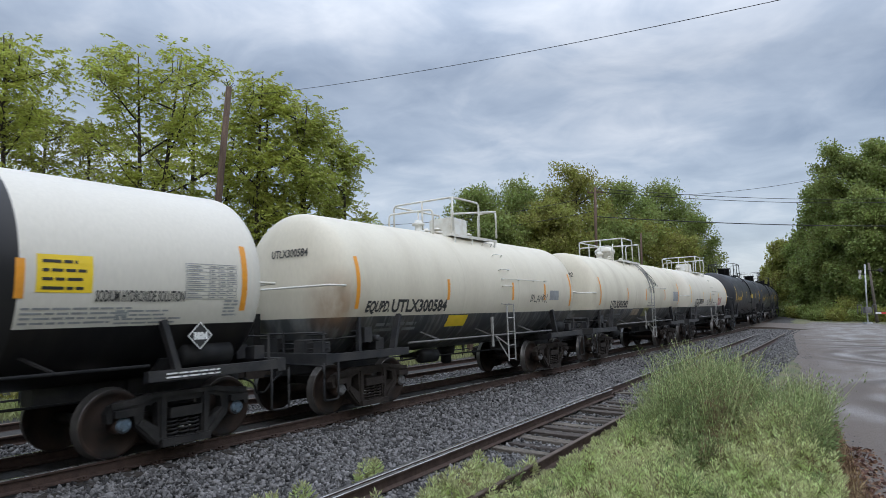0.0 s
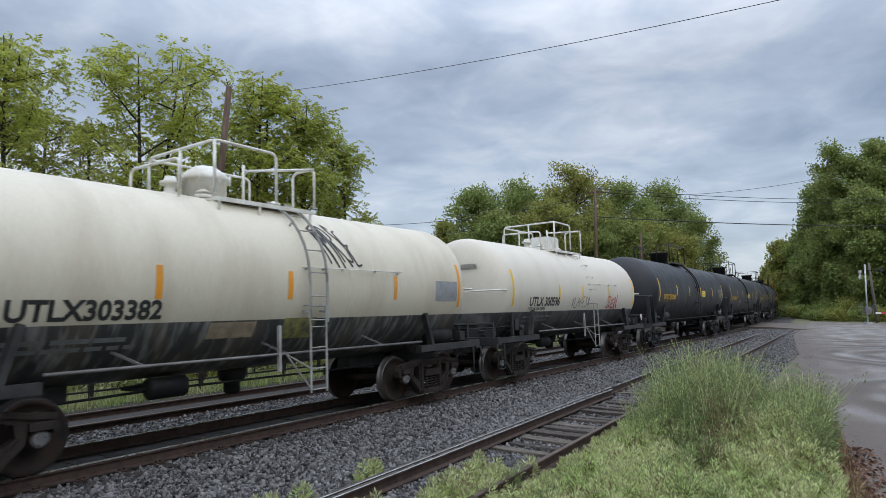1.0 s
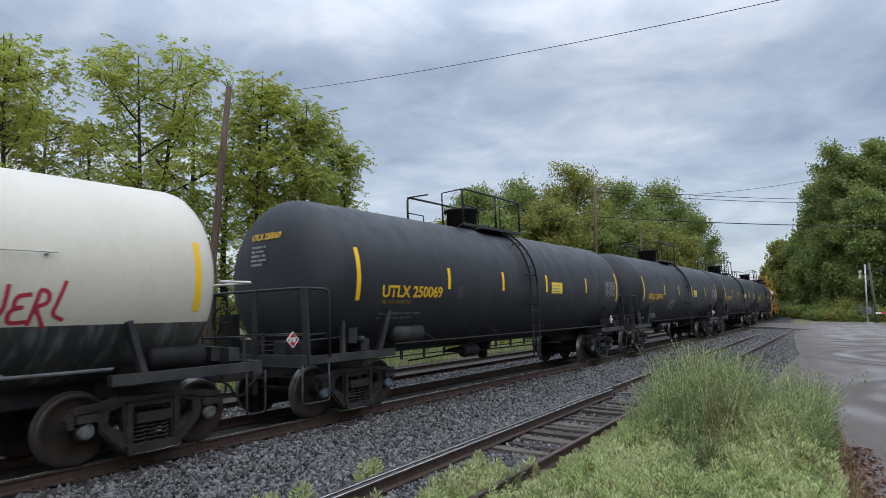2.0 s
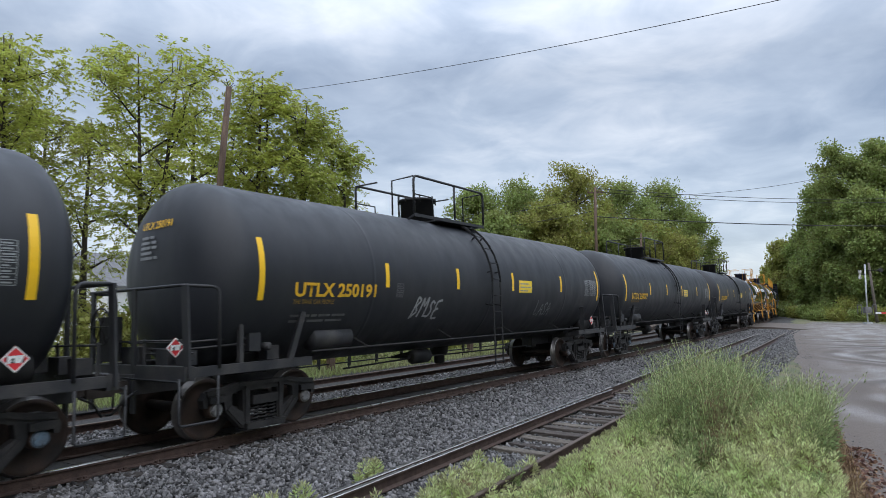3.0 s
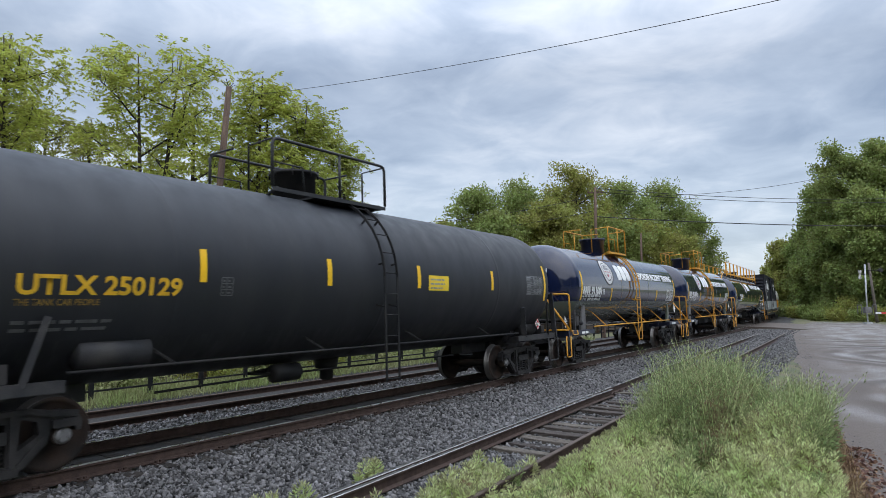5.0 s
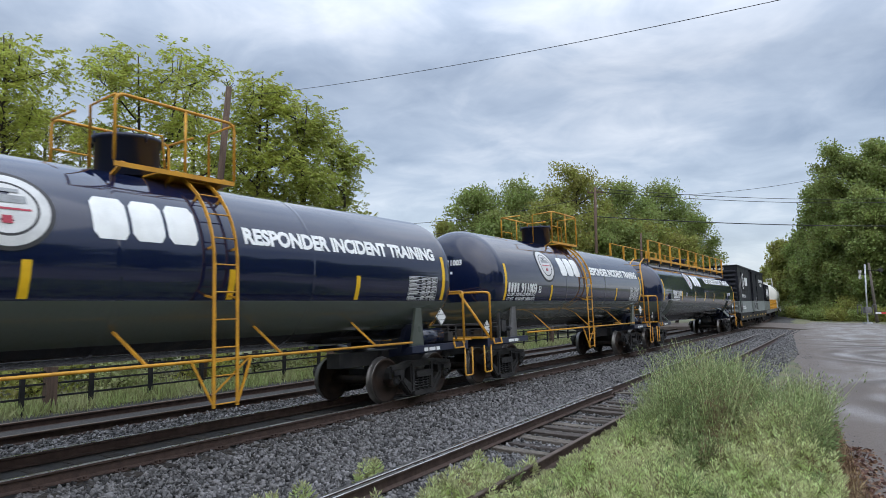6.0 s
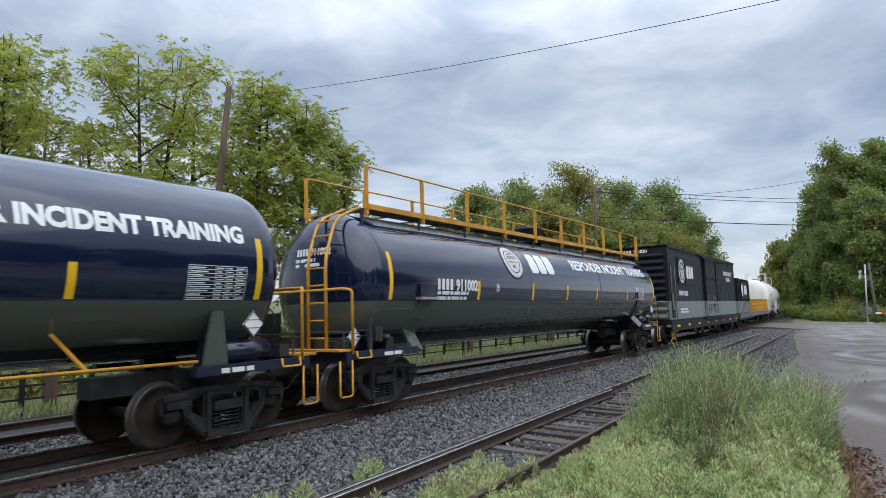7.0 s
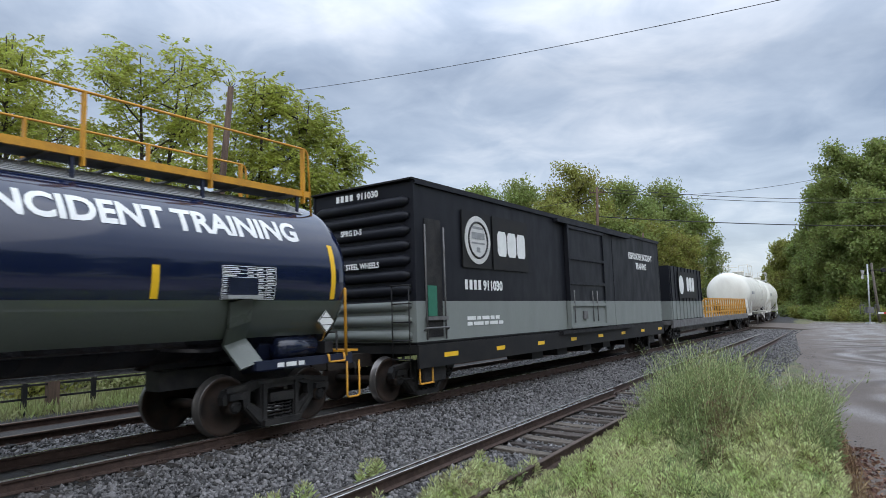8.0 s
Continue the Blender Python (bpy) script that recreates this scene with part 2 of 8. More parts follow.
M["truck_dark"] = material("grimy_black_cast_steel", (0.013, 0.013, 0.014), 0.6, 0.1, spec=0.3, fine=0.3, coarse=0.8, scale=4, bump=0.3, second=(0.040, 0.037, 0.036))
M["black_steel"] = material("dull_black_painted_steel", (0.010, 0.0105, 0.012), 0.6, spec=0.25, fine=0.2, coarse=0.7, scale=3, second=(0.028, 0.026, 0.025))
M["dusty_steel"] = material("dusty_dark_grey_steel", (0.020, 0.021, 0.025), 0.55, spec=0.4, fine=0.25, coarse=0.9, scale=3, bump=0.15, second=(0.050, 0.047, 0.046))
M["frame_black"] = material("worn_black_rail_paint", (0.018, 0.019, 0.022), 0.5, spec=0.4, fine=0.15, coarse=0.6, scale=4, second=(0.034, 0.033, 0.034))
M["grey_steel"] = material("grey_weathered_steel", (0.17, 0.17, 0.175), 0.6, 0.3, fine=0.15, coarse=0.6, scale=4, second=(0.08, 0.07, 0.06))
M["pale_steel"] = material("worn_pale_grey_steel", (0.36, 0.36, 0.35), 0.6, fine=0.15, coarse=0.7, scale=3, second=(0.16, 0.15, 0.13))
M["white_steel"] = material("white_painted_steel", (0.72, 0.72, 0.68), 0.5, fine=0.08, coarse=0.5, scale=4, second=(0.45, 0.38, 0.28))
M["yellow_steel"] = material("yellow_painted_steel", (0.62, 0.30, 0.022), 0.5, fine=0.12, coarse=0.5, scale=4, second=(0.34, 0.15, 0.02))
M["stripe_orange"] = material("orange_reflective_tape", (0.80, 0.33, 0.03), 0.4, fine=0.06, coarse=0.4, scale=3, second=(0.55, 0.24, 0.05))
M["stripe_yellow"] = material("yellow_reflective_tape", (0.86, 0.52, 0.015), 0.4, fine=0.06, coarse=0.3, scale=3, second=(0.7, 0.4, 0.02))
M["yellow_sign"] = material("yellow_decal", (0.85, 0.60, 0.03), 0.45, fine=0.05, coarse=0.2, scale=5)
M["letter_white"] = material("white_lettering_paint", (0.80, 0.81, 0.80), 0.5, fine=0.05, coarse=0.25, scale=4)
M["letter_pale"] = material("faded_grey_lettering_paint", (0.22, 0.23, 0.235), 0.6, fine=0.15, coarse=0.6, scale=4)
M["letter_dark"] = material("black_lettering_paint", (0.028, 0.028, 0.03), 0.55, fine=0.1, coarse=0.3, scale=4)
M["letter_faint"] = material("worn_grey_lettering_paint", (0.11, 0.112, 0.115), 0.6, fine=0.2, coarse=0.6, scale=6)
M["letter_grey"] = material("grey_lettering_paint", (0.30, 0.31, 0.32), 0.6, fine=0.15, coarse=0.5, scale=6)
M["letter_yellow"] = material("yellow_lettering_paint", (0.72, 0.42, 0.02), 0.55, fine=0.1, coarse=0.4, scale=6)
M["worn_yellow"] = material("worn_yellow_green_decal", (0.34, 0.33, 0.10), 0.6, fine=0.2, coarse=0.9, scale=7, second=(0.10, 0.10, 0.08))
M["faded_tan"] = material("faded_tan_decal", (0.42, 0.33, 0.23), 0.6, fine=0.15, coarse=0.7, scale=6, second=(0.2, 0.17, 0.14))
M["letter_ochre"] = material("worn_ochre_lettering_paint", (0.26, 0.16, 0.03), 0.6, fine=0.2, coarse=0.6, scale=6)
M["letter_red"] = material("red_spray_paint", (0.42, 0.03, 0.06), 0.5, fine=0.1, coarse=0.3, scale=8)
M["placard_red"] = material("red_placard", (0.62, 0.03, 0.04), 0.45, fine=0.05, coarse=0.2, scale=6)
M["bearing_blue"] = material("blue_bearing_cap", (0.10, 0.15, 0.20), 0.55, fine=0.2, coarse=0.6, scale=9, second=(0.06, 0.06, 0.06))
M["white_tank"] = tank_paint("white_over_black_tank_paint", (0.62, 0.58, 0.495), (0.040, 0.045, 0.048), 1.78, 0.42, streak=0.9, grime=0.16)
M["white_tank_rusty"] = tank_paint("rust_stained_white_over_black_tank_paint", (0.63, 0.585, 0.48), (0.040, 0.045, 0.048), 1.78, 0.42, streak=0.9, grime=0.22, rust=(1.22, -5.25, 2.02, 0.75))
M["white_tank_dirty"] = tank_paint("cream_over_black_tank_paint", (0.62, 0.575, 0.465), (0.045, 0.048, 0.050), 1.78, 0.45, streak=1.5, grime=0.4)
M["white_tank_clean"] = tank_paint("clean_white_over_black_tank_paint", (0.64, 0.61, 0.545), (0.007, 0.007, 0.008), 1.75, 0.38, streak=0.03, grime=0.05, spec=0.3, bands=((-2.2, 1.86),))
M["black_tank"] = tank_paint("matt_black_tank_paint", (0.019, 0.021, 0.026), (0.016, 0.018, 0.022), 1.6, 0.48, spec=0.4, streak=0.12, dirt=(0.055, 0.054, 0.055), grime=0.25)
M["blue_tank"] = tank_paint("glossy_dark_blue_over_grey_tank_paint", (0.005, 0.010, 0.038), (0.009, 0.010, 0.014), 2.08, 0.10, coat=0.9, streak=0.0, mid=(0.080, 0.095, 0.080), line2=1.50, dirt=(0.04, 0.04, 0.045), grime=0.03, wavy=0.035, spec=0.3)
M["box_side"] = tank_paint("matt_black_over_grey_boxcar_paint", (0.010, 0.011, 0.016), (0.008, 0.008, 0.010), 2.07, 0.5, spec=0.22, streak=0.1, mid=(0.215, 0.235, 0.225), line2=1.22, dirt=(0.04, 0.04, 0.04), grime=0.08)
M["pole"] = material("weathered_brown_pole_timber", (0.13, 0.085, 0.06), 0.9, fine=0.3, coarse=0.8, scale=3, bump=0.5, stretch=(6, 6, 0.5), second=(0.06, 0.04, 0.03))
M["bark"] = material("dark_tree_bark", (0.055, 0.045, 0.035), 0.95, fine=0.35, coarse=0.7, scale=5, bump=0.8, stretch=(4, 4, 1))
M["leaf_a"] = material("walnut_leaf_green", (0.39, 0.43, 0.088), 0.5, fine=0.1, coarse=0.4, scale=0.5, island=0.4, translucent=0.6, second=(0.27, 0.29, 0.065))
M["leaf_b"] = material("dark_leaf_green", (0.20, 0.265, 0.075), 0.6, fine=0.1, coarse=0.8, scale=0.3, island=0.4, translucent=0.5, second=(0.24, 0.27, 0.075))
M["leaf_c"] = material("yellowing_leaf_green", (0.27, 0.30, 0.07), 0.6, fine=0.1, coarse=0.7, scale=0.35, island=0.4, translucent=0.5, second=(0.25, 0.22, 0.06))
M["weed"] = material("weed_green", (0.43, 0.50, 0.215), 0.6, fine=0.1, coarse=1.0, scale=1.3, island=0.6, translucent=0.6, second=(0.56, 0.57, 0.31))
M["verge"] = material("verge_grass_green", (0.25, 0.30, 0.11), 0.7, fine=0.1, coarse=1.0, scale=0.8, island=0.45, translucent=0.5, second=(0.33, 0.33, 0.17))
M["weed_dark"] = material("sage_green_weed", (0.165, 0.225, 0.085), 0.6, fine=0.1, coarse=1.0, scale=1.4, island=0.55, translucent=0.4, second=(0.29, 0.345, 0.15))
M["weed_brown"] = material("browning_weed", (0.235, 0.165, 0.095), 0.7, fine=0.1, coarse=0.7, scale=2.0, island=0.45, translucent=0.4, second=(0.20, 0.20, 0.09))
# oily ballast, its colour darkened further for the shadow under the train
M["oily_shade"] = material("oily_ballast_train_shade", (0.022, 0.020, 0.019), 0.8, fine=0.6, coarse=0.6, scale=1.5, bump=0.9, second=(0.012, 0.011, 0.011), fine_scale=22)
M["weed_seed"] = material("pale_weed_seed_heads", (0.46, 0.50, 0.26), 0.7, fine=0.1, coarse=0.6, scale=2, island=0.4, translucent=0.3, second=(0.22, 0.19, 0.09))
M["dry"] = material("dry_brown_grass", (0.27, 0.20, 0.11), 0.8, fine=0.15, coarse=0.6, scale=2, island=0.4, translucent=0.2, second=(0.15, 0.07, 0.035))
M["grey_light"] = material("galvanised_steel", (0.45, 0.46, 0.47), 0.45, 0.5, fine=0.08, coarse=0.4, scale=4)
M["green_paint"] = material("green_enamel", (0.02, 0.16, 0.10), 0.4, fine=0.1, coarse=0.4, scale=4)
M["emblem"] = material("weathered_white_decal", (0.62, 0.62, 0.61), 0.4, fine=0.08, coarse=0.4, scale=6, second=(0.42, 0.42, 0.43))
M["wire"] = material("black_cable", (0.02, 0.02, 0.022), 0.6)
M["sign_white"] = material("white_sign_sheet", (0.72, 0.72, 0.72), 0.5, fine=0.05, coarse=0.3, scale=4)
M["sign_red"] = material("red_sign_sheet", (0.55, 0.04, 0.04), 0.5, fine=0.05, coarse=0.2, scale=4)

# ---- building helpers ----


def box(bm, x0, x1, y0, y1, z0, z1):
    v = [bm.verts.new(p) for p in ((x0, y0, z0), (x1, y0, z0), (x1, y1, z0), (x0, y1, z0), (x0, y0, z1), (x1, y0, z1), (x1, y1, z1), (x0, y1, z1))]
    for f in ((0, 3, 2, 1), (4, 5, 6, 7), (0, 1, 5, 4), (1, 2, 6, 5), (2, 3, 7, 6), (3, 0, 4, 7)):
        bm.faces.new([v[i] for i in f])
    return bm


def beam(bm, a, b, w, h, up=(0, 0, 1)):
    """A square bar from a to b, w wide and h deep."""
    a, b = Vector(a), Vector(b)
    d = (b - a).normalized()
    s = d.cross(Vector(up))
    s = s.normalized() if s.length > 1e-4 else d.orthogonal().normalized()
    u = s.cross(d)
    rings = []
    for p in (a, b):
        rings.append([bm.verts.new(p + s * (i * w / 2) + u * (j * h / 2)) for i, j in ((-1, -1), (1, -1), (1, 1), (-1, 1))])
    for i in range(4):
        j = (i + 1) % 4
        bm.faces.new((rings[0][i], rings[0][j], rings[1][j], rings[1][i]))
    bm.faces.new(rings[0][::-1]); bm.faces.new(rings[1])
    return bm


def pipe(bm, pts, r, seg=8, r_end=None, smooth=True):
    """A round bar along the points."""
    pts = [Vector(p) for p in pts]
    rings = []
    side = None
    for i, p in enumerate(pts):
        d = (pts[min(i + 1, len(pts) - 1)] - pts[max(i - 1, 0)]).normalized()
        if side is None:
            side = d.orthogonal().normalized()
        side = (side - d * side.dot(d)).normalized()
        u = d.cross(side)
        rr = r if r_end is None else r + (r_end - r) * i / (len(pts) - 1)
        rings.append([bm.verts.new(p + (side * math.cos(k) + u * math.sin(k)) * rr) for k in (2 * math.pi * j / seg for j in range(seg))])
    for a, b in zip(rings, rings[1:]):
        for j in range(seg):
            f = bm.faces.new((a[j], a[(j + 1) % seg], b[(j + 1) % seg], b[j]))
            f.smooth = smooth
    bm.faces.new(rings[0][::-1]); bm.faces.new(rings[-1])
    return bm


def rounded(pts, r, n=4):
    """The way along the points with its corners rounded."""
    pts = [Vector(p) for p in pts]
    out = [pts[0]]
    for a, b, c in zip(pts, pts[1:], pts[2:]):
        u, v = (a - b), (c - b)
        k = min(r, u.length * 0.45, v.length * 0.45)
        p, q = b + u.normalized() * k, b + v.normalized() * k
        for i in range(n + 1):
            t = i / n
            out.append(p * (1 - t) ** 2 + b * 2 * t * (1 - t) + q * t * t)
    out.append(pts[-1])
    return out


def lathe(bm, profile, axis, seg=32, at=(0, 0, 0), smooth=True):
    """Turns (along, radius) pairs round the axis 'x', 'y' or 'z' through at."""
    rings = []
    at = Vector(at)
    for a, r in profile:
        ring = []
        for j in range(seg):
            k = 2 * math.pi * j / seg
            c, s = r * math.cos(k), r * math.sin(k)
            ring.append(bm.verts.new(at + Vector({"x": (a, c, s), "y": (s, a, c), "z": (c, s, a)}[axis])))
        rings.append(ring)
    for a, b in zip(rings, rings[1:]):
        for j in range(seg):
            f = bm.faces.new((a[j], a[(j + 1) % seg], b[(j + 1) % seg], b[j]))
            f.smooth = smooth
    bm.faces.new(rings[0][::-1]); bm.faces.new(rings[-1])
    return bm


def plate(bm, outline, holes, depth, place):
    """A flat casting with holes: outline and holes as (u, v) loops, made depth thick; place maps (u, v, w) to a point."""
    edges = []
    for loop in (outline, *holes):
        vs = [bm.verts.new((u, v, 0)) for u, v in loop]
        edges += [bm.edges.new((vs[i], vs[(i + 1) % len(vs)])) for i in range(len(vs))]
    made = bmesh.ops.triangle_fill(bm, use_beauty=True, use_dissolve=False, edges=edges)
    faces = [f for f in made["geom"] if isinstance(f, bmesh.types.BMFace)]
    ext = bmesh.ops.extrude_face_region(bm, geom=faces)
    for v in ext["geom"]:
        if isinstance(v, bmesh.types.BMVert):
            v.co.z += depth
    for v in bm.verts:
        v.co = Vector(place(*v.co))
    bmesh.ops.recalc_face_normals(bm, faces=bm.faces)
    return bm


def mesh_of(bm, name, mats, recalc=True):
    if recalc:
        bmesh.ops.recalc_face_normals(bm, faces=bm.faces)
    me = bpy.data.meshes.new(name)
    bm.to_mesh(me)
    bm.free()
    for m in (mats if isinstance(mats, (list, tuple)) else [mats]):
        me.materials.append(m)
    return me


def part(name, bm, mat, parent, label=""):
    """Links a bmesh or a ready mesh as one part under its thing."""
    me = bm if isinstance(bm, bpy.types.Mesh) else mesh_of(bm, name, mat)
    ob = new(name, me)
    ob.parent = parent
    if label:
        ob["label"] = label
    return ob


def thing(name, label, category, group="", kind="", at=None):
    e = new(name)
    e.empty_display_size = 0.3
    if at is not None:
        e.matrix_basis = at
    return tagged(e, label, category, group, kind)


def solid(name, bm, mat, label, category, group="", kind=""):
    return tagged(new(name, mesh_of(bm, name, mat)), label, category, group, kind)


def raw_mesh(name, co, faces_n, mat, smooth=False):
    """A mesh of separate faces_n-cornered faces from an array of corners."""
    co = np.ascontiguousarray(co, dtype=np.float32).reshape(-1, 3)
    me = bpy.data.meshes.new(name)
    nv = len(co)
    nf = nv // faces_n
    me.vertices.add(nv); me.loops.add(nv); me.polygons.add(nf)
    me.vertices.foreach_set("co", co.ravel())
    me.loops.foreach_set("vertex_index", np.arange(nv, dtype=np.int32))
    me.polygons.foreach_set("loop_start", np.arange(0, nv, faces_n, dtype=np.int32))
    me.update(calc_edges=True)
    me.materials.append(mat)
    return me


# ---- the tracks' lines ----
RAIL = 0.35
LEAN = -2.3
FOOT, BEND_0, TURN_AT, BEND_1 = -9.31, -0.00021, 26.9, 0.00151


def line_at(s, foot, head, k0, s1, k1):
    """Place and heading (radians, to the right of +y) on a track s metres along it; positive bends go left."""
    sa, sb = min(s, s1), max(s - s1, 0.0)
    a, b = k0 * sa, k1 * sb
    al, si = math.sin(a) / k0, -(1 - math.cos(a)) / k0
    al2, si2 = math.sin(b) / k1, -(1 - math.cos(b)) / k1
    al, si = al + al2 * math.cos(a) + si2 * math.sin(a), si + si2 * math.cos(a) - al2 * math.sin(a)
    hx, hy, nx, ny = math.sin(head), math.cos(head), math.cos(head), -math.sin(head)
    return foot * nx + hx * al + nx * si, foot * ny + hy * al + ny * si, head - a - b


def main_at(s):
    return line_at(s, FOOT, 0.0, BEND_0, TURN_AT, BEND_1)


def far_at(s):
    x, y, h = main_at(s)
    return x - 4.1 * math.cos(h), y + 4.1 * math.sin(h), h


def siding_at(s):
    return line_at(s, -4.423, -0.0555, -0.001, 30.0, 0.0004)


def track_pose(at, s, z, lean=0.0):
    x, y, h = at(s)
    return Matrix.Translation((x, y, z)) @ Euler((0, radians(lean), -h)).to_matrix().to_4x4()


MAIN_XY = np.array([main_at(s)[:2] for s in np.arange(-60, 300, 1.0)])


def lateral(x, y):
    """How far a place lies to the right of the main track's centre line."""
    i = int(np.argmin((MAIN_XY[:, 0] - x) ** 2 + (MAIN_XY[:, 1] - y) ** 2))
    s = -60 + i
    cx, cy, h = main_at(s)
    return (x - cx) * math.cos(h) - (y - cy) * math.sin(h), s

# ---- ground, one sheet to the horizon ----


def smooth_step(a, b, x):
    t = min(1.0, max(0.0, (x - a) / (b - a)))
    return t * t * (3 - 2 * t)


def ground_height(x, y):
    u, s = lateral(x, y)
    prof = ((-60, -0.9), (-16, -0.75), (-9.5, -0.35), (-6.6, -0.12), (-5.6, -0.06), (-2.4, -0.04), (-1.5, 0.12), (1.5, 0.18), (2.6, 0.02), (4.0, -0.02), (60, -0.02))
    h = float(np.interp(u, [p[0] for p in prof], [p[1] for p in prof]))
    # the road rises to the rails at the crossing
    if u > 1.0:
        h += 0.20 * smooth_step(38, 57, y) * smooth_step(1.0, 3.0, u)
    # sunk cribs between the old siding's ties
    v = x + 4.423 + 0.0555 * y - 0.0005 * y * y
    h -= 0.06 * (1 - smooth_step(0.45, 0.85, abs(v))) * (1 - smooth_step(15, 21, y)) * smooth_step(8.8, 10.0, y)
    if abs(u) > 12 or s > 100:
        h += 0.25 * noise.noise((x * 0.08, y * 0.08, 0)) * smooth_step(9, 16, abs(u))
    return h


def grid_axis(lo, hi, fine_lo, fine_hi, step, grow=1.25):
    a = list(np.arange(fine_lo, fine_hi + 1e-6, step))
    d, p = step, fine_lo
    while p > lo:
        d *= grow; p -= d; a.insert(0, p)
    d, p = step, a[-1]
    while p < hi:
        d *= grow; p += d; a.append(p)
    return a


gx = grid_axis(-1500, 1500, -30, 6, 0.5)
gy = grid_axis(-1500, 1500, -4, 82, 1.0)
bm = bmesh.new()
rows = [[bm.verts.new((x, y, ground_height(x, y) if abs(x) < 200 and -60 < y < 260 else -0.6)) for x in gx] for y in gy]
for r0, r1 in zip(rows, rows[1:]):
    for i in range(len(gx) - 1):
        f = bm.faces.new((r0[i], r0[i + 1], r1[i + 1], r1[i]))
        f.smooth = True
        c = f.calc_center_median()
        u, s = lateral(c.x, c.y)
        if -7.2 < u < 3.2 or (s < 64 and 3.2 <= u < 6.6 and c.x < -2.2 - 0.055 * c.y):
            # the strip between the main rails takes the painted train shadow
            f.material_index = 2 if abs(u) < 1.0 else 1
ground = tagged(new("ground", mesh_of(bm, "ground", [M["ground"], M["ballast"], M["oily_shade"]], recalc=False)), "grey ballast bed and rough grassy soil beside the railway tracks", "ground", kind="structure")

# worn asphalt lot and the road that crosses the tracks
bm = bmesh.new()


def lot_left(y):
    return -0.75 - (y - 11.5) * 0.112 + 0.35 * noise.noise((y * 0.35, 3.1, 0))


ys = list(np.arange(6, 80, 0.8))
cols = 16
lotrows = []
for y in ys:
    left = lot_left(y) if y < 57 else -6.0
    lotrows.append([bm.verts.new((left + (26 - left) * (i / cols) ** 1.5, y, 0)) for i in range(cols + 1)])
for a, b in zip(lotrows, lotrows[1:]):
    for i in range(cols):
        bm.faces.new((a[i], a[i + 1], b[i + 1], b[i])).smooth = True
for v in bm.verts:
    v.co.z = ground_height(v.co.x, v.co.y) + 0.012 + 0.015 * noise.noise((v.co.x * 0.5, v.co.y * 0.5, 0))
lot = tagged(new("road", mesh_of(bm, "road", M["lot"], recalc=False)), "worn damp grey asphalt road leading to the level crossing", "road", kind="structure")

bm = bmesh.new()
cr = []
for s in np.arange(58.0, 70.1, 1.0):
    x, y, h = main_at(s)
    cr.append([bm.verts.new((x + u * math.cos(h), y - u * math.sin(h), RAIL + (0.006 if abs(u) < 2.6 else -0.150 * min(1, (abs(u) - 2.6) / 2.9)))) for u in (-30, -12, -6.5, -1.0, -0.8, -0.66, 0.66, 0.8, 2.6, 5.5)])
for a, b in zip(cr, cr[1:]):
    for i in range(9):
        if i not in (3, 4, 6):
            bm.faces.new((a[i], a[i + 1], b[i + 1], b[i]))
ext = bmesh.ops.extrude_face_region(bm, geom=bm.faces[:])
for v in ext["geom"]:
    if isinstance(v, bmesh.types.BMVert):
        v.co.z -= 0.4
crossing = tagged(new("crossing_road", mesh_of(bm, "crossing_road", M["lot"])), "grey asphalt level crossing deck across the rails", "road", kind="structure")

# ---- rails and ties ----
RAIL_PROFILE = ((-0.075, -0.172), (-0.075, -0.160), (-0.012, -0.140), (-0.009, -0.045), (-0.036, -0.034), (-0.037, -0.008), (-0.028, 0.0),
                (0.028, 0.0), (0.037, -0.008), (0.036, -0.034), (0.009, -0.045), (0.012, -0.140), (0.075, -0.160), (0.075, -0.172))


def rail(parent, at, side, top, lean, s0, s1, head):
    bm = bmesh.new()
    loops = []
    s = s0
    while s < s1:
        m = track_pose(at, s, top, lean)
        loops.append([bm.verts.new(m @ Vector((side * 0.7545 + px, 0, pz))) for px, pz in RAIL_PROFILE])
        s += 1.0 if s < 70 else 4.0
    k = len(RAIL_PROFILE)
    for a, b in zip(loops, loops[1:]):
        for i in range(k):
            f = bm.faces.new((a[i], b[i], b[(i + 1) % k], a[(i + 1) % k]))
            f.material_index = 1 if i in (5, 6, 7) else 0
    return part("rail", mesh_of(bm, "rail", [M["rail_side"], head]), None, parent)


tracks = {}
for key, at, top, lean, s0, s1, head, label in (
        ("main_track", main_at, RAIL, LEAN, -12, 240, M["rail_head"], "main railway track with brown rusty rails on timber ties"),
        ("far_track", far_at, RAIL - 0.24, -1.2, -12, 240, M["rail_dull"], "second railway track with dull rusty rails in ballast"),
        ("siding_track", siding_at, RAIL - 0.148, 0.0, -6, 66, M["rail_head"], "old siding track with worn rails and grey weathered ties")):
    t = thing(key, label, "railway track", kind="structure")
    tracks[key] = t
    for side in (-1, 1):
        rail(t, at, side, top, lean, s0, s1, M["rail_dull"] if key == "siding_track" and side > 0 else head)

# ---- train ----


def turned(bm, m):
    bmesh.ops.transform(bm, matrix=m, verts=bm.verts)
    return bm


CACHE = {}


def cached(key, maker):
    if key not in CACHE:
        CACHE[key] = maker()
    return CACHE[key]


WHEEL_R = 0.457


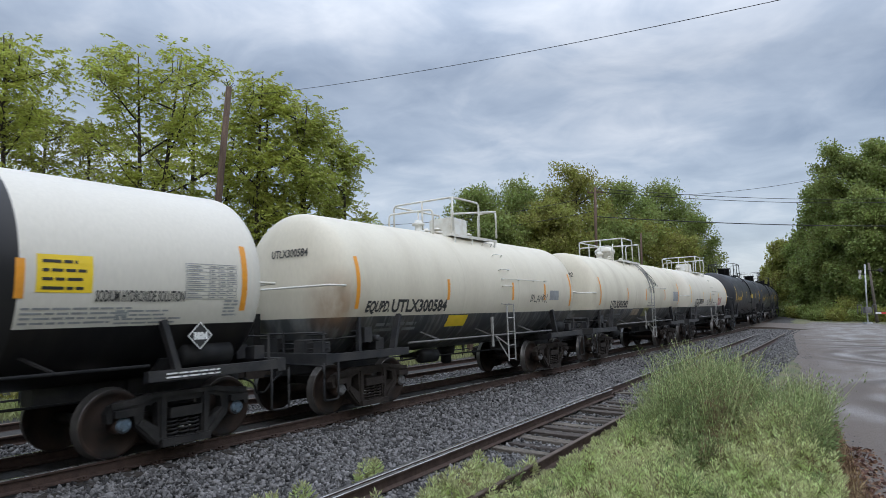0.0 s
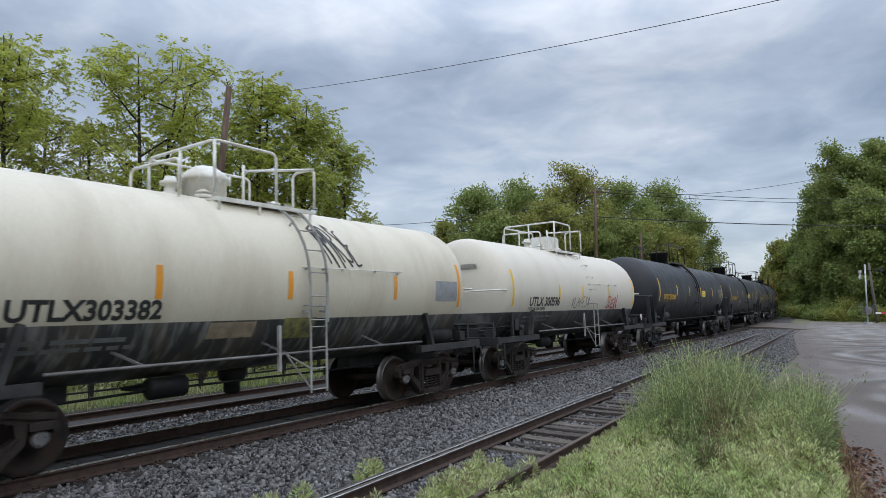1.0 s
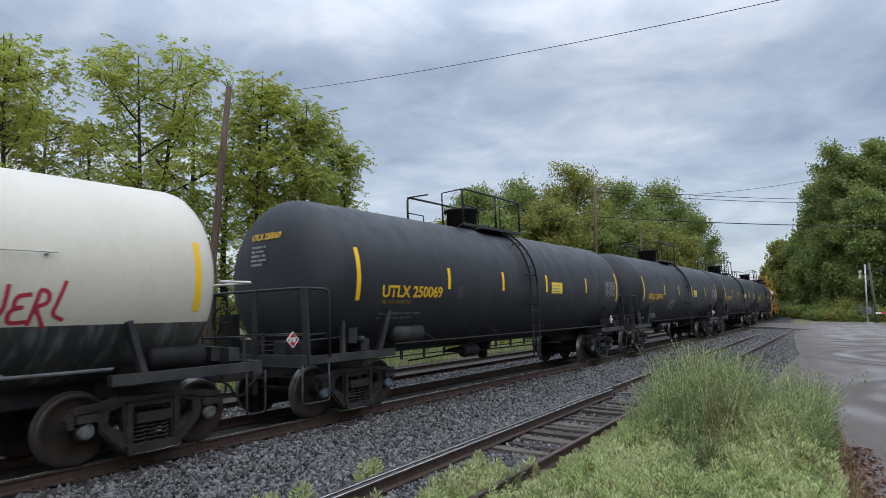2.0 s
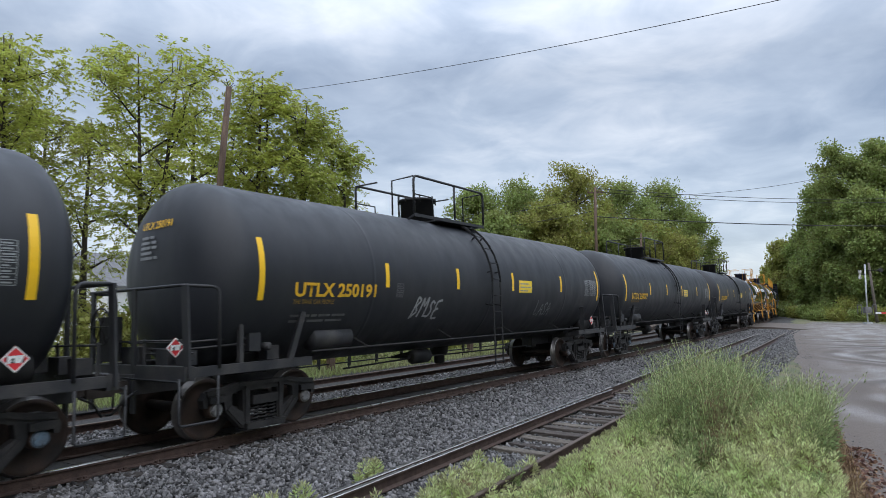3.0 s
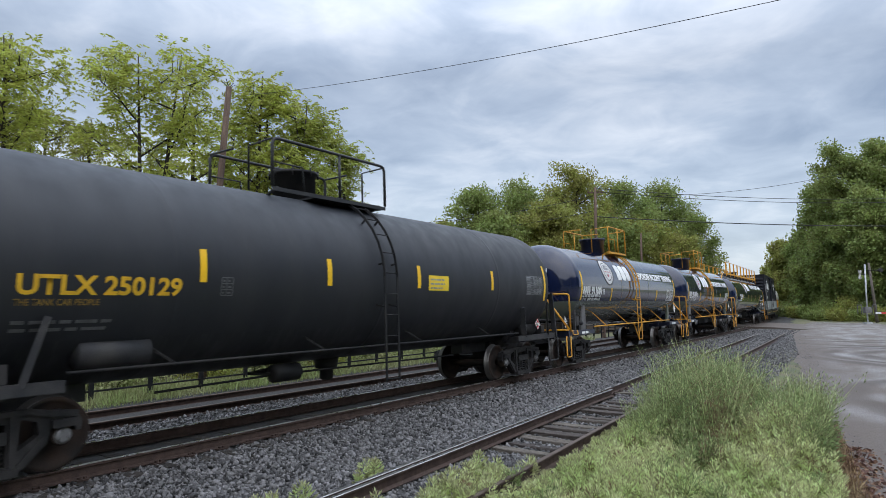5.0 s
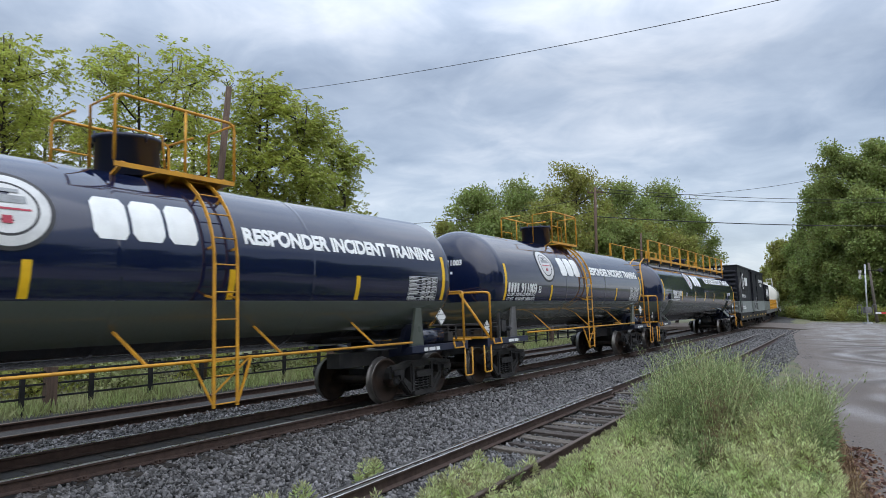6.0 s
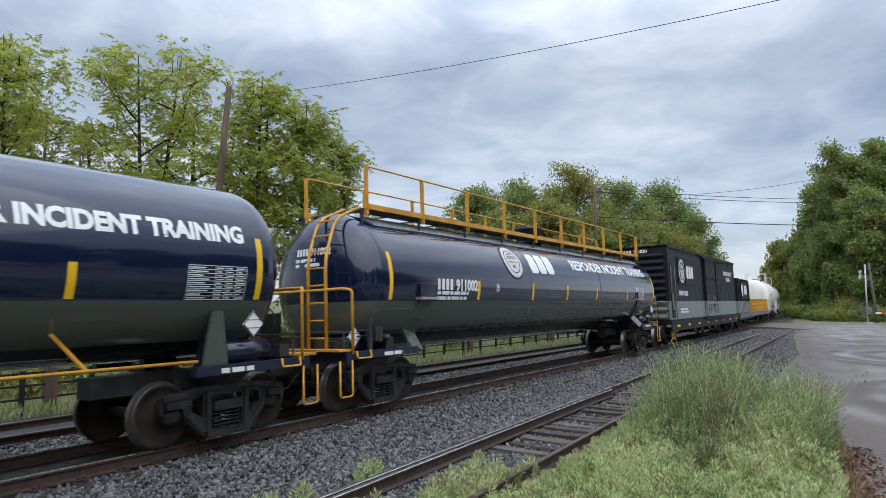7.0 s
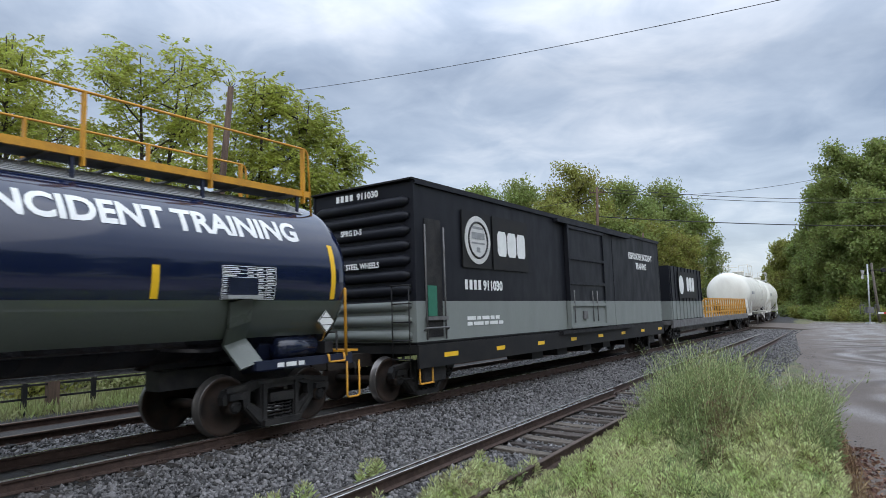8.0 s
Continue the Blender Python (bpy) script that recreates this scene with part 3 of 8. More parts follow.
def wheelset_mesh(cap):
    def make():
        bm = bmesh.new()
        for sgn in (-1, 1):
            prof = [(0.655, 0.10), (0.66, 0.16), (0.70, 0.21), (0.715, 0.36), (0.675, 0.39), (0.675, 0.475), (0.685, 0.484), (0.70, 0.480), (0.715, 0.460),
                    (0.80, 0.455), (0.815, 0.448), (0.815, 0.395), (0.785, 0.375), (0.765, 0.22), (0.80, 0.17), (0.81, 0.11)]
            lathe(bm, [(a * sgn, r) for a, r in prof], "x", 40)
        lathe(bm, [(-0.66, 0.085), (-0.3, 0.078), (0.3, 0.078), (0.66, 0.085)], "x", 16)
        for sgn in (-1, 1):
            lathe(bm, [(0.80 * sgn, 0.085), (0.90 * sgn, 0.085), (0.90 * sgn, 0.125), (1.06 * sgn, 0.125), (1.085 * sgn, 0.105)], "x", 20)
            lathe(bm, [(1.085 * sgn, 0.098), (1.115 * sgn, 0.092), (1.12 * sgn, 0.06)], "x", 20)
            for k in range(3):
                a = 2 * math.pi * k / 3
                lathe(bm, [(1.112 * sgn, 0.02), (1.142 * sgn, 0.018)], "x", 6, at=(0, 0.06 * math.cos(a), 0.06 * math.sin(a)))
        for f in bm.faces:
            c = f.calc_center_median()
            r = math.hypot(c.y, c.z)
            if abs(c.x) > 1.084:
                f.material_index = 2
            elif 0.44 < r and 0.68 < abs(c.x) < 0.812:
                f.material_index = 1
        return mesh_of(bm, "wheelset", [M["wheel"], M["wheel_rim"], cap])
    return cached(("wheelset", cap.name), make)


def side_frame_mesh(mat):
    def make():
        bm = bmesh.new()
        outline = [(-1.10, 0.50), (-1.12, 0.62), (-1.06, 0.72), (-0.90, 0.77), (-0.72, 0.77), (-0.50, 0.82), (0.50, 0.82), (0.72, 0.77), (0.90, 0.77), (1.06, 0.72), (1.12, 0.62), (1.10, 0.50),
                   (1.04, 0.50), (1.02, 0.61), (0.76, 0.61), (0.72, 0.40), (0.46, 0.14), (0.34, 0.10), (-0.34, 0.10), (-0.46, 0.14), (-0.72, 0.40), (-0.76, 0.61), (-1.02, 0.61), (-1.04, 0.50)]
        holes = [[(-0.62, 0.50), (-0.60, 0.66), (-0.42, 0.71), (-0.40, 0.36)], [(0.62, 0.50), (0.60, 0.66), (0.42, 0.71), (0.40, 0.36)],
                 [(-0.27, 0.20), (-0.27, 0.68), (0.27, 0.68), (0.27, 0.20)]]
        plate(bm, outline, [h[::-1] for h in holes], 0.13, lambda u, v, w: (w, u, v))
        # flanges proud of the web: top chord, diagonals, columns and spring seat
        for s in (-1, 1):
            for a, b in (((1.06, 0.71), (0.74, 0.74)), ((0.74, 0.74), (0.50, 0.79)), ((0.68, 0.46), (0.40, 0.17)), ((0.335, 0.18), (0.335, 0.78))):
                beam(bm, (0.13, s * a[0], a[1]), (0.13, s * b[0], b[1]), 0.075, 0.06, up=(1, 0, 0))
            box(bm, 0.02, 0.20, s * 0.89 - 0.145, s * 0.89 + 0.145, 0.565, 0.66)
        beam(bm, (0.13, -0.50, 0.79), (0.13, 0.50, 0.79), 0.06, 0.075, up=(1, 0, 0))
        box(bm, -0.03, 0.21, -0.38, 0.38, 0.09, 0.185)
        box(bm, -0.03, 0.19, -0.25, 0.25, 0.46, 0.60)
        return mesh_of(bm, "side_frame", mat)
    return cached(("side_frame", mat.name), make)


def spring_mesh(mat):
    def make():
        bm = bmesh.new()
        for y in (-0.165, 0.0, 0.165):
            pts = [(0.06 * math.cos(a) + 0.09, y + 0.072 * math.sin(a), 0.19 + 0.27 * a / (2 * math.pi * 5)) for a in np.linspace(0, 2 * math.pi * 5, 50)]
            pipe(bm, pts, 0.016, 5)
        return mesh_of(bm, "spring_nest", mat)
    return cached(("spring", mat.name), make)


def bolster_mesh(mat):
    def make():
        bm = bmesh.new()
        box(bm, -1.12, 1.12, -0.22, 0.22, 0.45, 0.60)
        box(bm, -0.35, 0.35, -0.25, 0.25, 0.58, 0.76)
        for s in (-1, 1):
            beam(bm, (-0.7, s * 0.42, 0.36), (0.7, s * 0.42, 0.36), 0.10, 0.12)
            for x in (-0.74, 0.74):
                box(bm, x - 0.05, x + 0.05, s * 0.42 - 0.05, s * 0.42 + 0.05, 0.22, 0.55)
        return mesh_of(bm, "bolster", mat)
    return cached(("bolster", mat.name), make)


WHEELSETS = []


def outlet(car, R, zc, y=0.0):
    """Bottom outlet valve, brake cylinder and rigging under the tank."""
    low = zc - R
    bm = bmesh.new()
    lathe(bm, [(low - 0.42, 0.10), (low - 0.38, 0.14), (low - 0.2, 0.14), (low - 0.18, 0.22), (low + 0.05, 0.26)], "z", 16, at=(0, y, 0))
    part("bottom_outlet", bm, M["black_steel"], car)
    bm = bmesh.new()
    lathe(bm, [(y - 1.9, 0.08), (y - 1.86, 0.16), (y - 1.3, 0.16), (y - 1.26, 0.08)], "y", 14, at=(0.55, 0, low - 0.12))
    pipe(bm, [(0.45, y - 4.0, low - 0.2), (0.5, y - 1.9, low - 0.15)], 0.02, 5)
    pipe(bm, [(0.5, y - 1.3, low - 0.15), (0.45, y + 4.0, low - 0.2)], 0.02, 5)
    beam(bm, (0.3, y - 2.0, low - 0.12), (0.3, y - 1.2, low - 0.05), 0.5, 0.05)
    part("brake_cylinder", bm, M["black_steel"], car)


def truck(car, y, mat, cap):
    e = new("truck")
    e.empty_display_size = 0.2
    e.parent = car
    e.location = (0, y, 0)
    for s in (-1, 1):
        f = part("side_frame", side_frame_mesh(mat), None, e)
        f.matrix_basis = Matrix.Translation((0.96, 0, 0)) if s > 0 else Matrix.Translation((-0.96, 0, 0)) @ pose(0, 0, 0, 0, 0, 180)
        g = part("spring_nest", spring_mesh(mat), None, e)
        g.matrix_basis = f.matrix_basis
    part("bolster", bolster_mesh(mat), None, e)
    for dy in (-0.889, 0.889):
        w = part("wheelset", wheelset_mesh(cap), None, e)
        w.location = (0, dy, WHEEL_R)
        WHEELSETS.append((w, dy))
    return e


def text_mesh(words, size, mat, bold=0.0, spread=1.0, width=None, shear=0.0):
    cu = bpy.data.curves.new("words", "FONT")
    cu.body, cu.size, cu.offset, cu.space_character, cu.shear = words, size, bold, spread, shear
    cu.resolution_u = 3
    ob = bpy.data.objects.new("words", cu)
    me = bpy.data.meshes.new_from_object(ob)
    bpy.data.objects.remove(ob)
    bpy.data.curves.remove(cu)
    bm = bmesh.new()
    bm.from_mesh(me)
    bpy.data.meshes.remove(me)
    if width:
        w = max(v.co.x for v in bm.verts) - min(v.co.x for v in bm.verts)
        for v in bm.verts:
            v.co.x *= width / w
    return bm


STROKES = {"L": [[(0, 1), (0.05, 0), (0.6, 0.1)]], "A": [[(0, 0), (0.35, 1), (0.7, -0.05)], [(0.1, 0.4), (0.6, 0.45)]], "N": [[(0, 0), (0.1, 0.9), (0.5, 0.1), (0.65, 1)]],
           "E": [[(0.6, 0.95), (0.1, 0.9), (0.05, 0.5), (0.5, 0.55), (0.05, 0.45), (0.1, 0), (0.65, 0.05)]], "S": [[(0.6, 0.85), (0.3, 1), (0.1, 0.75), (0.5, 0.4), (0.45, 0.05), (0, 0.1)]],
           "*": [[(0, 0.2), (0.5, 0.8)], [(0, 0.8), (0.5, 0.2)], [(0.25, 0), (0.25, 1)]], "U": [[(0, 1), (0.05, 0.1), (0.4, 0), (0.55, 0.3), (0.6, 1)]], "R": [[(0.05, 0), (0.1, 1), (0.5, 0.9), (0.5, 0.6), (0.1, 0.5), (0.6, -0.1)]],
           "I": [[(0.3, 1.05), (0.1, 0.1), (0.45, -0.05)]], "B": [[(0.05, 0), (0.1, 1), (0.55, 0.85), (0.15, 0.55), (0.6, 0.3), (0.05, 0)]], "M": [[(0, 0), (0.1, 1), (0.35, 0.4), (0.6, 1.05), (0.7, 0)]]}


def sprayed(word, w, h, thick, seed=3, slant=0.15):
    """A word drawn in loose sprayed strokes, flat, its lower left corner at the origin."""
    rd = random.Random(seed)
    bm = bmesh.new()
    pitch = w / len(word)
    for i, ch in enumerate(word):
        drop, tall = rd.uniform(-0.1, 0.1) * h, h * rd.uniform(0.85, 1.1)
        for k, line in enumerate(STROKES[ch]):
            pts = [Vector((i * pitch + px * pitch * 1.3 + py * slant * h + rd.uniform(-0.02, 0.02), drop + py * tall, 0.0006 * (i + k))) for px, py in line]
            pts = rounded(pts, 0.3 * h, 3)
            for a, b in zip(pts, pts[1:]):
                d = b - a
                if d.length < 1e-4:
                    continue
                d.normalize()
                nrm = Vector((-d.y, d.x, 0)) * thick / 2
                a2, b2 = a - d * thick * 0.3, b + d * thick * 0.3
                bm.faces.new([bm.verts.new(p) for p in (a2 - nrm, b2 - nrm, b2 + nrm, a2 + nrm)])
    return bm


def blocks(n, w, h):
    """n letter-sized bars side by side."""
    bm = bmesh.new()
    for i in range(n):
        a, b = w * i / n, w * (i + 0.66) / n
        bm.faces.new([bm.verts.new(p) for p in ((a, 0, 0), (b, 0, 0), (b, h, 0), (a, h, 0))])
    return bm


def bars_mesh(lines, height, width, seed=1, gap=0.45, words=True):
    """Rows of plain bars that stand for writing too small to read, from (0, 0) upwards."""
    rnd = random.Random(seed)
    bm = bmesh.new()
    step = height / lines
    for i in range(lines):
        x, end = 0.0, width * rnd.uniform(0.7, 1.0)
        while x < end:
            w = min(rnd.uniform(1.2, 4.5) * step if words else end, end - x)
            vs = [bm.verts.new(p) for p in ((x, i * step, 0), (x + w, i * step, 0), (x + w, (i + 1 - gap) * step, 0), (x, (i + 1 - gap) * step, 0))]
            bm.faces.new(vs)
            x += w + step * 0.45
    return bm


def table_mesh(rows_n, cols_n, w, h, line=0.009):
    """A ruled table with short bars in its cells."""
    bm = bmesh.new()

    def r(x0, y0, x1, y1):
        bm.faces.new([bm.verts.new(p) for p in ((x0, y0, 0), (x1, y0, 0), (x1, y1, 0), (x0, y1, 0))])
    for i in range(rows_n + 1):
        r(0, h * i / rows_n - line / 2, w, h * i / rows_n + line / 2)
    xs = [0.0] + [w * (0.45 + 0.55 * j / (cols_n - 1)) for j in range(cols_n)]
    for x in xs:
        for i in range(rows_n):
            r(x - line / 2, h * i / rows_n + line / 2, x + line / 2, h * (i + 1) / rows_n - line / 2)
    rnd = random.Random(rows_n)
    for i in range(rows_n):
        for a, b in zip(xs, xs[1:]):
            y = h * (i + 0.3) / rows_n
            r(a + 0.02, y, a + 0.02 + (b - a - 0.04) * rnd.uniform(0.5, 1), y + h / rows_n * 0.30)
    return bm


def on_tank(bm, y, z, R, zc, lift=0.005, cuts=0.12):
    """Lays flat writing round a tank's right side, its lower left corner at y along the car and height z."""
    lo, hi = min(v.co.y for v in bm.verts), max(v.co.y for v in bm.verts)
    k = lo + cuts
    while k < hi:
        geom = bm.verts[:] + bm.edges[:] + bm.faces[:]
        bmesh.ops.bisect_plane(bm, geom=geom, plane_co=(0, k, 0), plane_no=(0, 1, 0))
        k += cuts
    a0 = math.asin(max(-1, min(1, (z - zc) / R)))
    for v in bm.verts:
        a = a0 + v.co.y / R
        v.co = Vector(((R + lift) * math.cos(a), y + v.co.x, zc + (R + lift) * math.sin(a)))
    return bm


def on_side(bm, y, z, x):
    for v in bm.verts:
        v.co = Vector((x, y + v.co.x, z + v.co.y))
    return bm


def head_y(r, R, depth):
    k = min(1.0, r / R)
    return depth * (1 - k ** 2.6) ** (1 / 2.2)


def on_head(bm, x, z, R, zc, y_seam, depth, lift=0.022):
    """Lays writing on the domed end that faces -y."""
    for v in bm.verts:
        px, pz = x + v.co.x, z + v.co.y - zc
        v.co = Vector((px, y_seam - head_y(math.hypot(px, pz), R, depth) - lift, pz + zc))
    return bm


def rect(w, h):
    bm = bmesh.new()
    n = max(1, int(w / 0.3))
    for i in range(n):
        bm.faces.new([bm.verts.new(p) for p in ((w * i / n, 0, 0), (w * (i + 1) / n, 0, 0), (w * (i + 1) / n, h, 0), (w * i / n, h, 0))])
    return bm


def shell(car, R, zc, y0, y1, depth, mat, seams=()):
    bm = bmesh.new()
    prof = []
    for k in np.linspace(0, 1, 11):
        r = R * math.sin(k * math.pi / 2)
        prof.append((y0 - head_y(r, R, depth), max(r, 0.01)))
    mids = sorted(seams)
    prof.append((y0 + 0.06, R))
    for s in mids:
        prof += [(s - 0.07, R), (s - 0.03, R), (s - 0.018, R + 0.003), (s + 0.018, R + 0.003), (s + 0.03, R), (s + 0.07, R)]
    prof.append((y1 - 0.06, R))
    for k in np.linspace(1, 0, 11):
        r = R * math.sin(k * math.pi / 2)
        prof.append((y1 + head_y(r, R, depth), max(r, 0.01)))
    lathe(bm, prof, "y", 72, at=(0, 0, zc))
    return part("tank_shell", bm, mat, car)


def stripe(car, y, R, zc, z0, h, w, mat):
    return part("reflective_strip", on_tank(rect(w, h), y - w / 2, z0, R, zc), mat, car)


def end_gear(car, end, y_end, yt, R, zc, steel, rail_mat, high=True, cage=1.25, step=(0.75, 0.40), posts=(-1.1, 0.1)):
    """Sill, coupler, steps, hand rails and brake gear of one end; end is -1 or 1, y_end the coupler's face, yt the truck."""
    s = end

    def P(x, y, z):
        return (x, s * y, z)
    e, t = abs(y_end), abs(yt)
    bm = bmesh.new()
    beam(bm, P(0, t - 1.6, 0.88), P(0, e - 0.42, 0.88), 0.36, 0.30)
    box(bm, -0.32, 0.32, min(s * (t - 0.4), s * (t + 0.4)), max(s * (t - 0.4), s * (t + 0.4)), 0.76, 1.02)
    part("draft_sill", bm, M["dusty_steel"], car)
    bm = bmesh.new()
    beam(bm, P(0, e - 0.5, 0.86), P(0, e - 0.16, 0.86), 0.14, 0.16)
    box(bm, -0.15, 0.11, min(s * (e - 0.2), s * (e + 0.03)), max(s * (e - 0.2), s * (e + 0.03)), 0.74, 1.0)
    part("coupler", bm, M["truck"], car)
    bm = bmesh.new()
    box(bm, -1.42, 1.42, min(s * (e - 0.62), s * (e - 0.46)), max(s * (e - 0.62), s * (e - 0.46)), 0.96, 1.16)
    for x in (-1.36, 1.36):
        box(bm, x - 0.06, x + 0.06, min(s * (t - 0.75), s * (e - 0.6)), max(s * (t - 0.75), s * (e - 0.6)), 1.0, 1.14)
    part("end_sill", bm, steel, car)
    bm = bmesh.new()
    pipe(bm, rounded([P(1.44, e - 0.40, 0.74), P(1.40, e - 0.38, 0.96), P(0.25, e - 0.36, 0.98), P(0.1, e - 0.12, 1.04)], 0.05), 0.015, 5)
    part("cut_lever", bm, M["black_steel"], car)
    bm = bmesh.new()
    pipe(bm, rounded([P(0.32, e - 0.42, 0.80), P(0.33, e - 0.22, 0.70), P(0.26, e - 0.08, 0.50), P(0.2, e - 0.02, 0.50)], 0.08), 0.02, 6)
    part("air_hose", bm, M["black_steel"], car)
    bm = bmesh.new()
    for xx, zz, ww in ((-0.3, 1.16, 0.5), (0.55, 1.16, 0.3), (1.02, 1.16, 0.22)):
        box(bm, xx - ww / 2, xx + ww / 2, s * (e - 0.75) - 0.10, s * (e - 0.75) + 0.10, zz, zz + 0.16 + 0.2 * ww)
    for xx in (-1.1, 0.15, 1.2):
        beam(bm, P(xx, e - 0.62, 1.1), P(xx, e - 0.62, 1.55), 0.04, 0.03)
    pipe(bm, [P(-1.2, e - 0.62, 1.5), P(1.2, e - 0.62, 1.52)], 0.016, 5)
    part("end_fitting", bm, M["dusty_steel"], car)
    # body bolster with slanted struts to the tank
    for x in (-1, 1):
        bm = bmesh.new()
        plate_pts = [P(x * 0.3, t, 0.95), P(x * 1.36, t, 1.05)]
        beam(bm, *plate_pts, 0.34, 0.16)
        top_a = math.radians(-24)
        if steel is not M["blue_steel"]:
            beam(bm, P(x * 1.36, t - 0.30, 1.1), P(x * (R * math.cos(top_a) + 0.02), t - 0.52, zc + R * math.sin(top_a)), 0.13, 0.08)
        beam(bm, P(x * 0.7, t, 1.0), P(x * 0.9, t, zc - math.sqrt(max(0.05, R * R - 0.81)) + 0.04), 0.6, 0.12)
        part("body_bolster", bm, steel, car)
    # corner steps
    for x in (-1, 1):
        bm = bmesh.new()
        pipe(bm, rounded([P(x * 1.42, e - step[0], 1.0), P(x * 1.42, e - step[0], 0.36), P(x * 1.42, e - step[1], 0.36), P(x * 1.42, e - step[1], 1.0)], 0.06), 0.019, 6)
        part("corner_step", bm, rail_mat if rail_mat is not M["white_steel"] else M["black_steel"], car)
    # hand rails round the end
    bm = bmesh.new()
    if high:
        pipe(bm, rounded([P(1.42, e - cage, 1.1), P(1.42, e - cage, 2.28), P(1.30, e - 0.50, 2.30), P(-1.30, e - 0.50, 2.30), P(-1.42, e - cage, 2.28), P(-1.42, e - cage, 1.1)], 0.12), 0.028, 6)
        for x in posts:
            beam(bm, P(x, e - 0.48, 0.45), P(x, e - 0.48, 2.31), 0.10, 0.04, up=(0, 1, 0))
        if posts:
            beam(bm, P(1.40, e - 0.52, 1.0), P(1.32, e - 0.52, 2.30), 0.04, 0.14, up=(1, 0, 0))
    else:
        pipe(bm, rounded([P(1.38, e - 1.2, 2.36), P(1.38, e - 0.60, 2.36), P(-1.38, e - 0.60, 2.36), P(-1.38, e - 1.2, 2.36)], 0.12), 0.022, 6)
        for x in (-1.25, -0.9):
            pipe(bm, [P(x, e - 0.6, 1.1), P(x, e - 0.6, 2.36)], 0.03, 6)
    part("hand_rail", bm, rail_mat, car)
    if s < 0:
        bm = bmesh.new()
        pipe(bm, [P(0.52 * math.cos(a) * 0.55 - 0.75, e - 0.42, 1.75 + 0.29 * math.sin(a)) for a in np.linspace(0, 2 * math.pi, 25)], 0.016, 5)
        for a in np.linspace(0, math.pi, 4)[:-1]:
            d = Vector((0.28 * math.cos(a), 0, 0.28 * math.sin(a)))
            c = Vector(P(-0.75, e - 0.42, 1.75))
            pipe(bm, [c - d, c + d], 0.011, 5)
        box(bm, -0.95, -0.55, min(s * (e - 0.66), s * (e - 0.5)), max(s * (e - 0.66), s * (e - 0.5)), 1.2, 1.9)
        part("hand_brake", bm, M["black_steel"], car, "black hand brake wheel and gear box")
        bm = bmesh.new()
        lathe(bm, [(-0.42, 0.06), (-0.38, 0.17), (0.38, 0.17), (0.42, 0.06)], "x", 18, at=P(-0.35, t + 0.45, 1.26))
        box(bm, 0.35, 0.75, s * (t + 0.3) - 0.14, s * (t + 0.3) + 0.14, 1.16, 1.42)
        box(bm, 0.85, 1.2, s * (t - 0.1) - 0.12, s * (t - 0.1) + 0.12, 1.14, 1.36)
        for z in (1.2, 1.3):
            pipe(bm, [P(-1.2, e - 0.7, z), P(1.2, e - 0.75, z + 0.03)], 0.016, 5)
        pipe(bm, [P(1.0, t, 1.14), P(1.02, t + 0.1, 1.6)], 0.02, 5)
        beam(bm, P(1.30, t + 0.62, 1.1), P(1.30, t + 0.62, 1.78), 0.07, 0.07, up=(1, 0, 0))
        box(bm, 1.02, 1.30, s * (t + 0.35) - 0.10, s * (t + 0.35) + 0.12, 1.30, 1.58)
        for z in (1.38, 1.48):
            pipe(bm, rounded([P(-0.6, e - 0.8, z), P(0.9, e - 0.85, z), P(1.2, t + 0.5, z + 0.04), P(1.22, t + 0.2, z - 0.1)], 0.1), 0.02, 5)
        lathe(bm, [(-0.10, 0.04), (-0.07, 0.065), (0.07, 0.065), (0.10, 0.04)], "x", 12, at=P(1.28, t + 0.12, 1.36))
        part("brake_gear", bm, M["dusty_steel"], car)
    else:
        bm = bmesh.new()
        lathe(bm, [(-0.44, 0.07), (-0.40, 0.18), (0.40, 0.18), (0.44, 0.07)], "y", 18, at=P(1.02, t + 0.35, 1.3))
        part("air_reservoir", bm, M["black_steel"] if steel is not M["blue_steel"] else M["blue_gloss"], car)


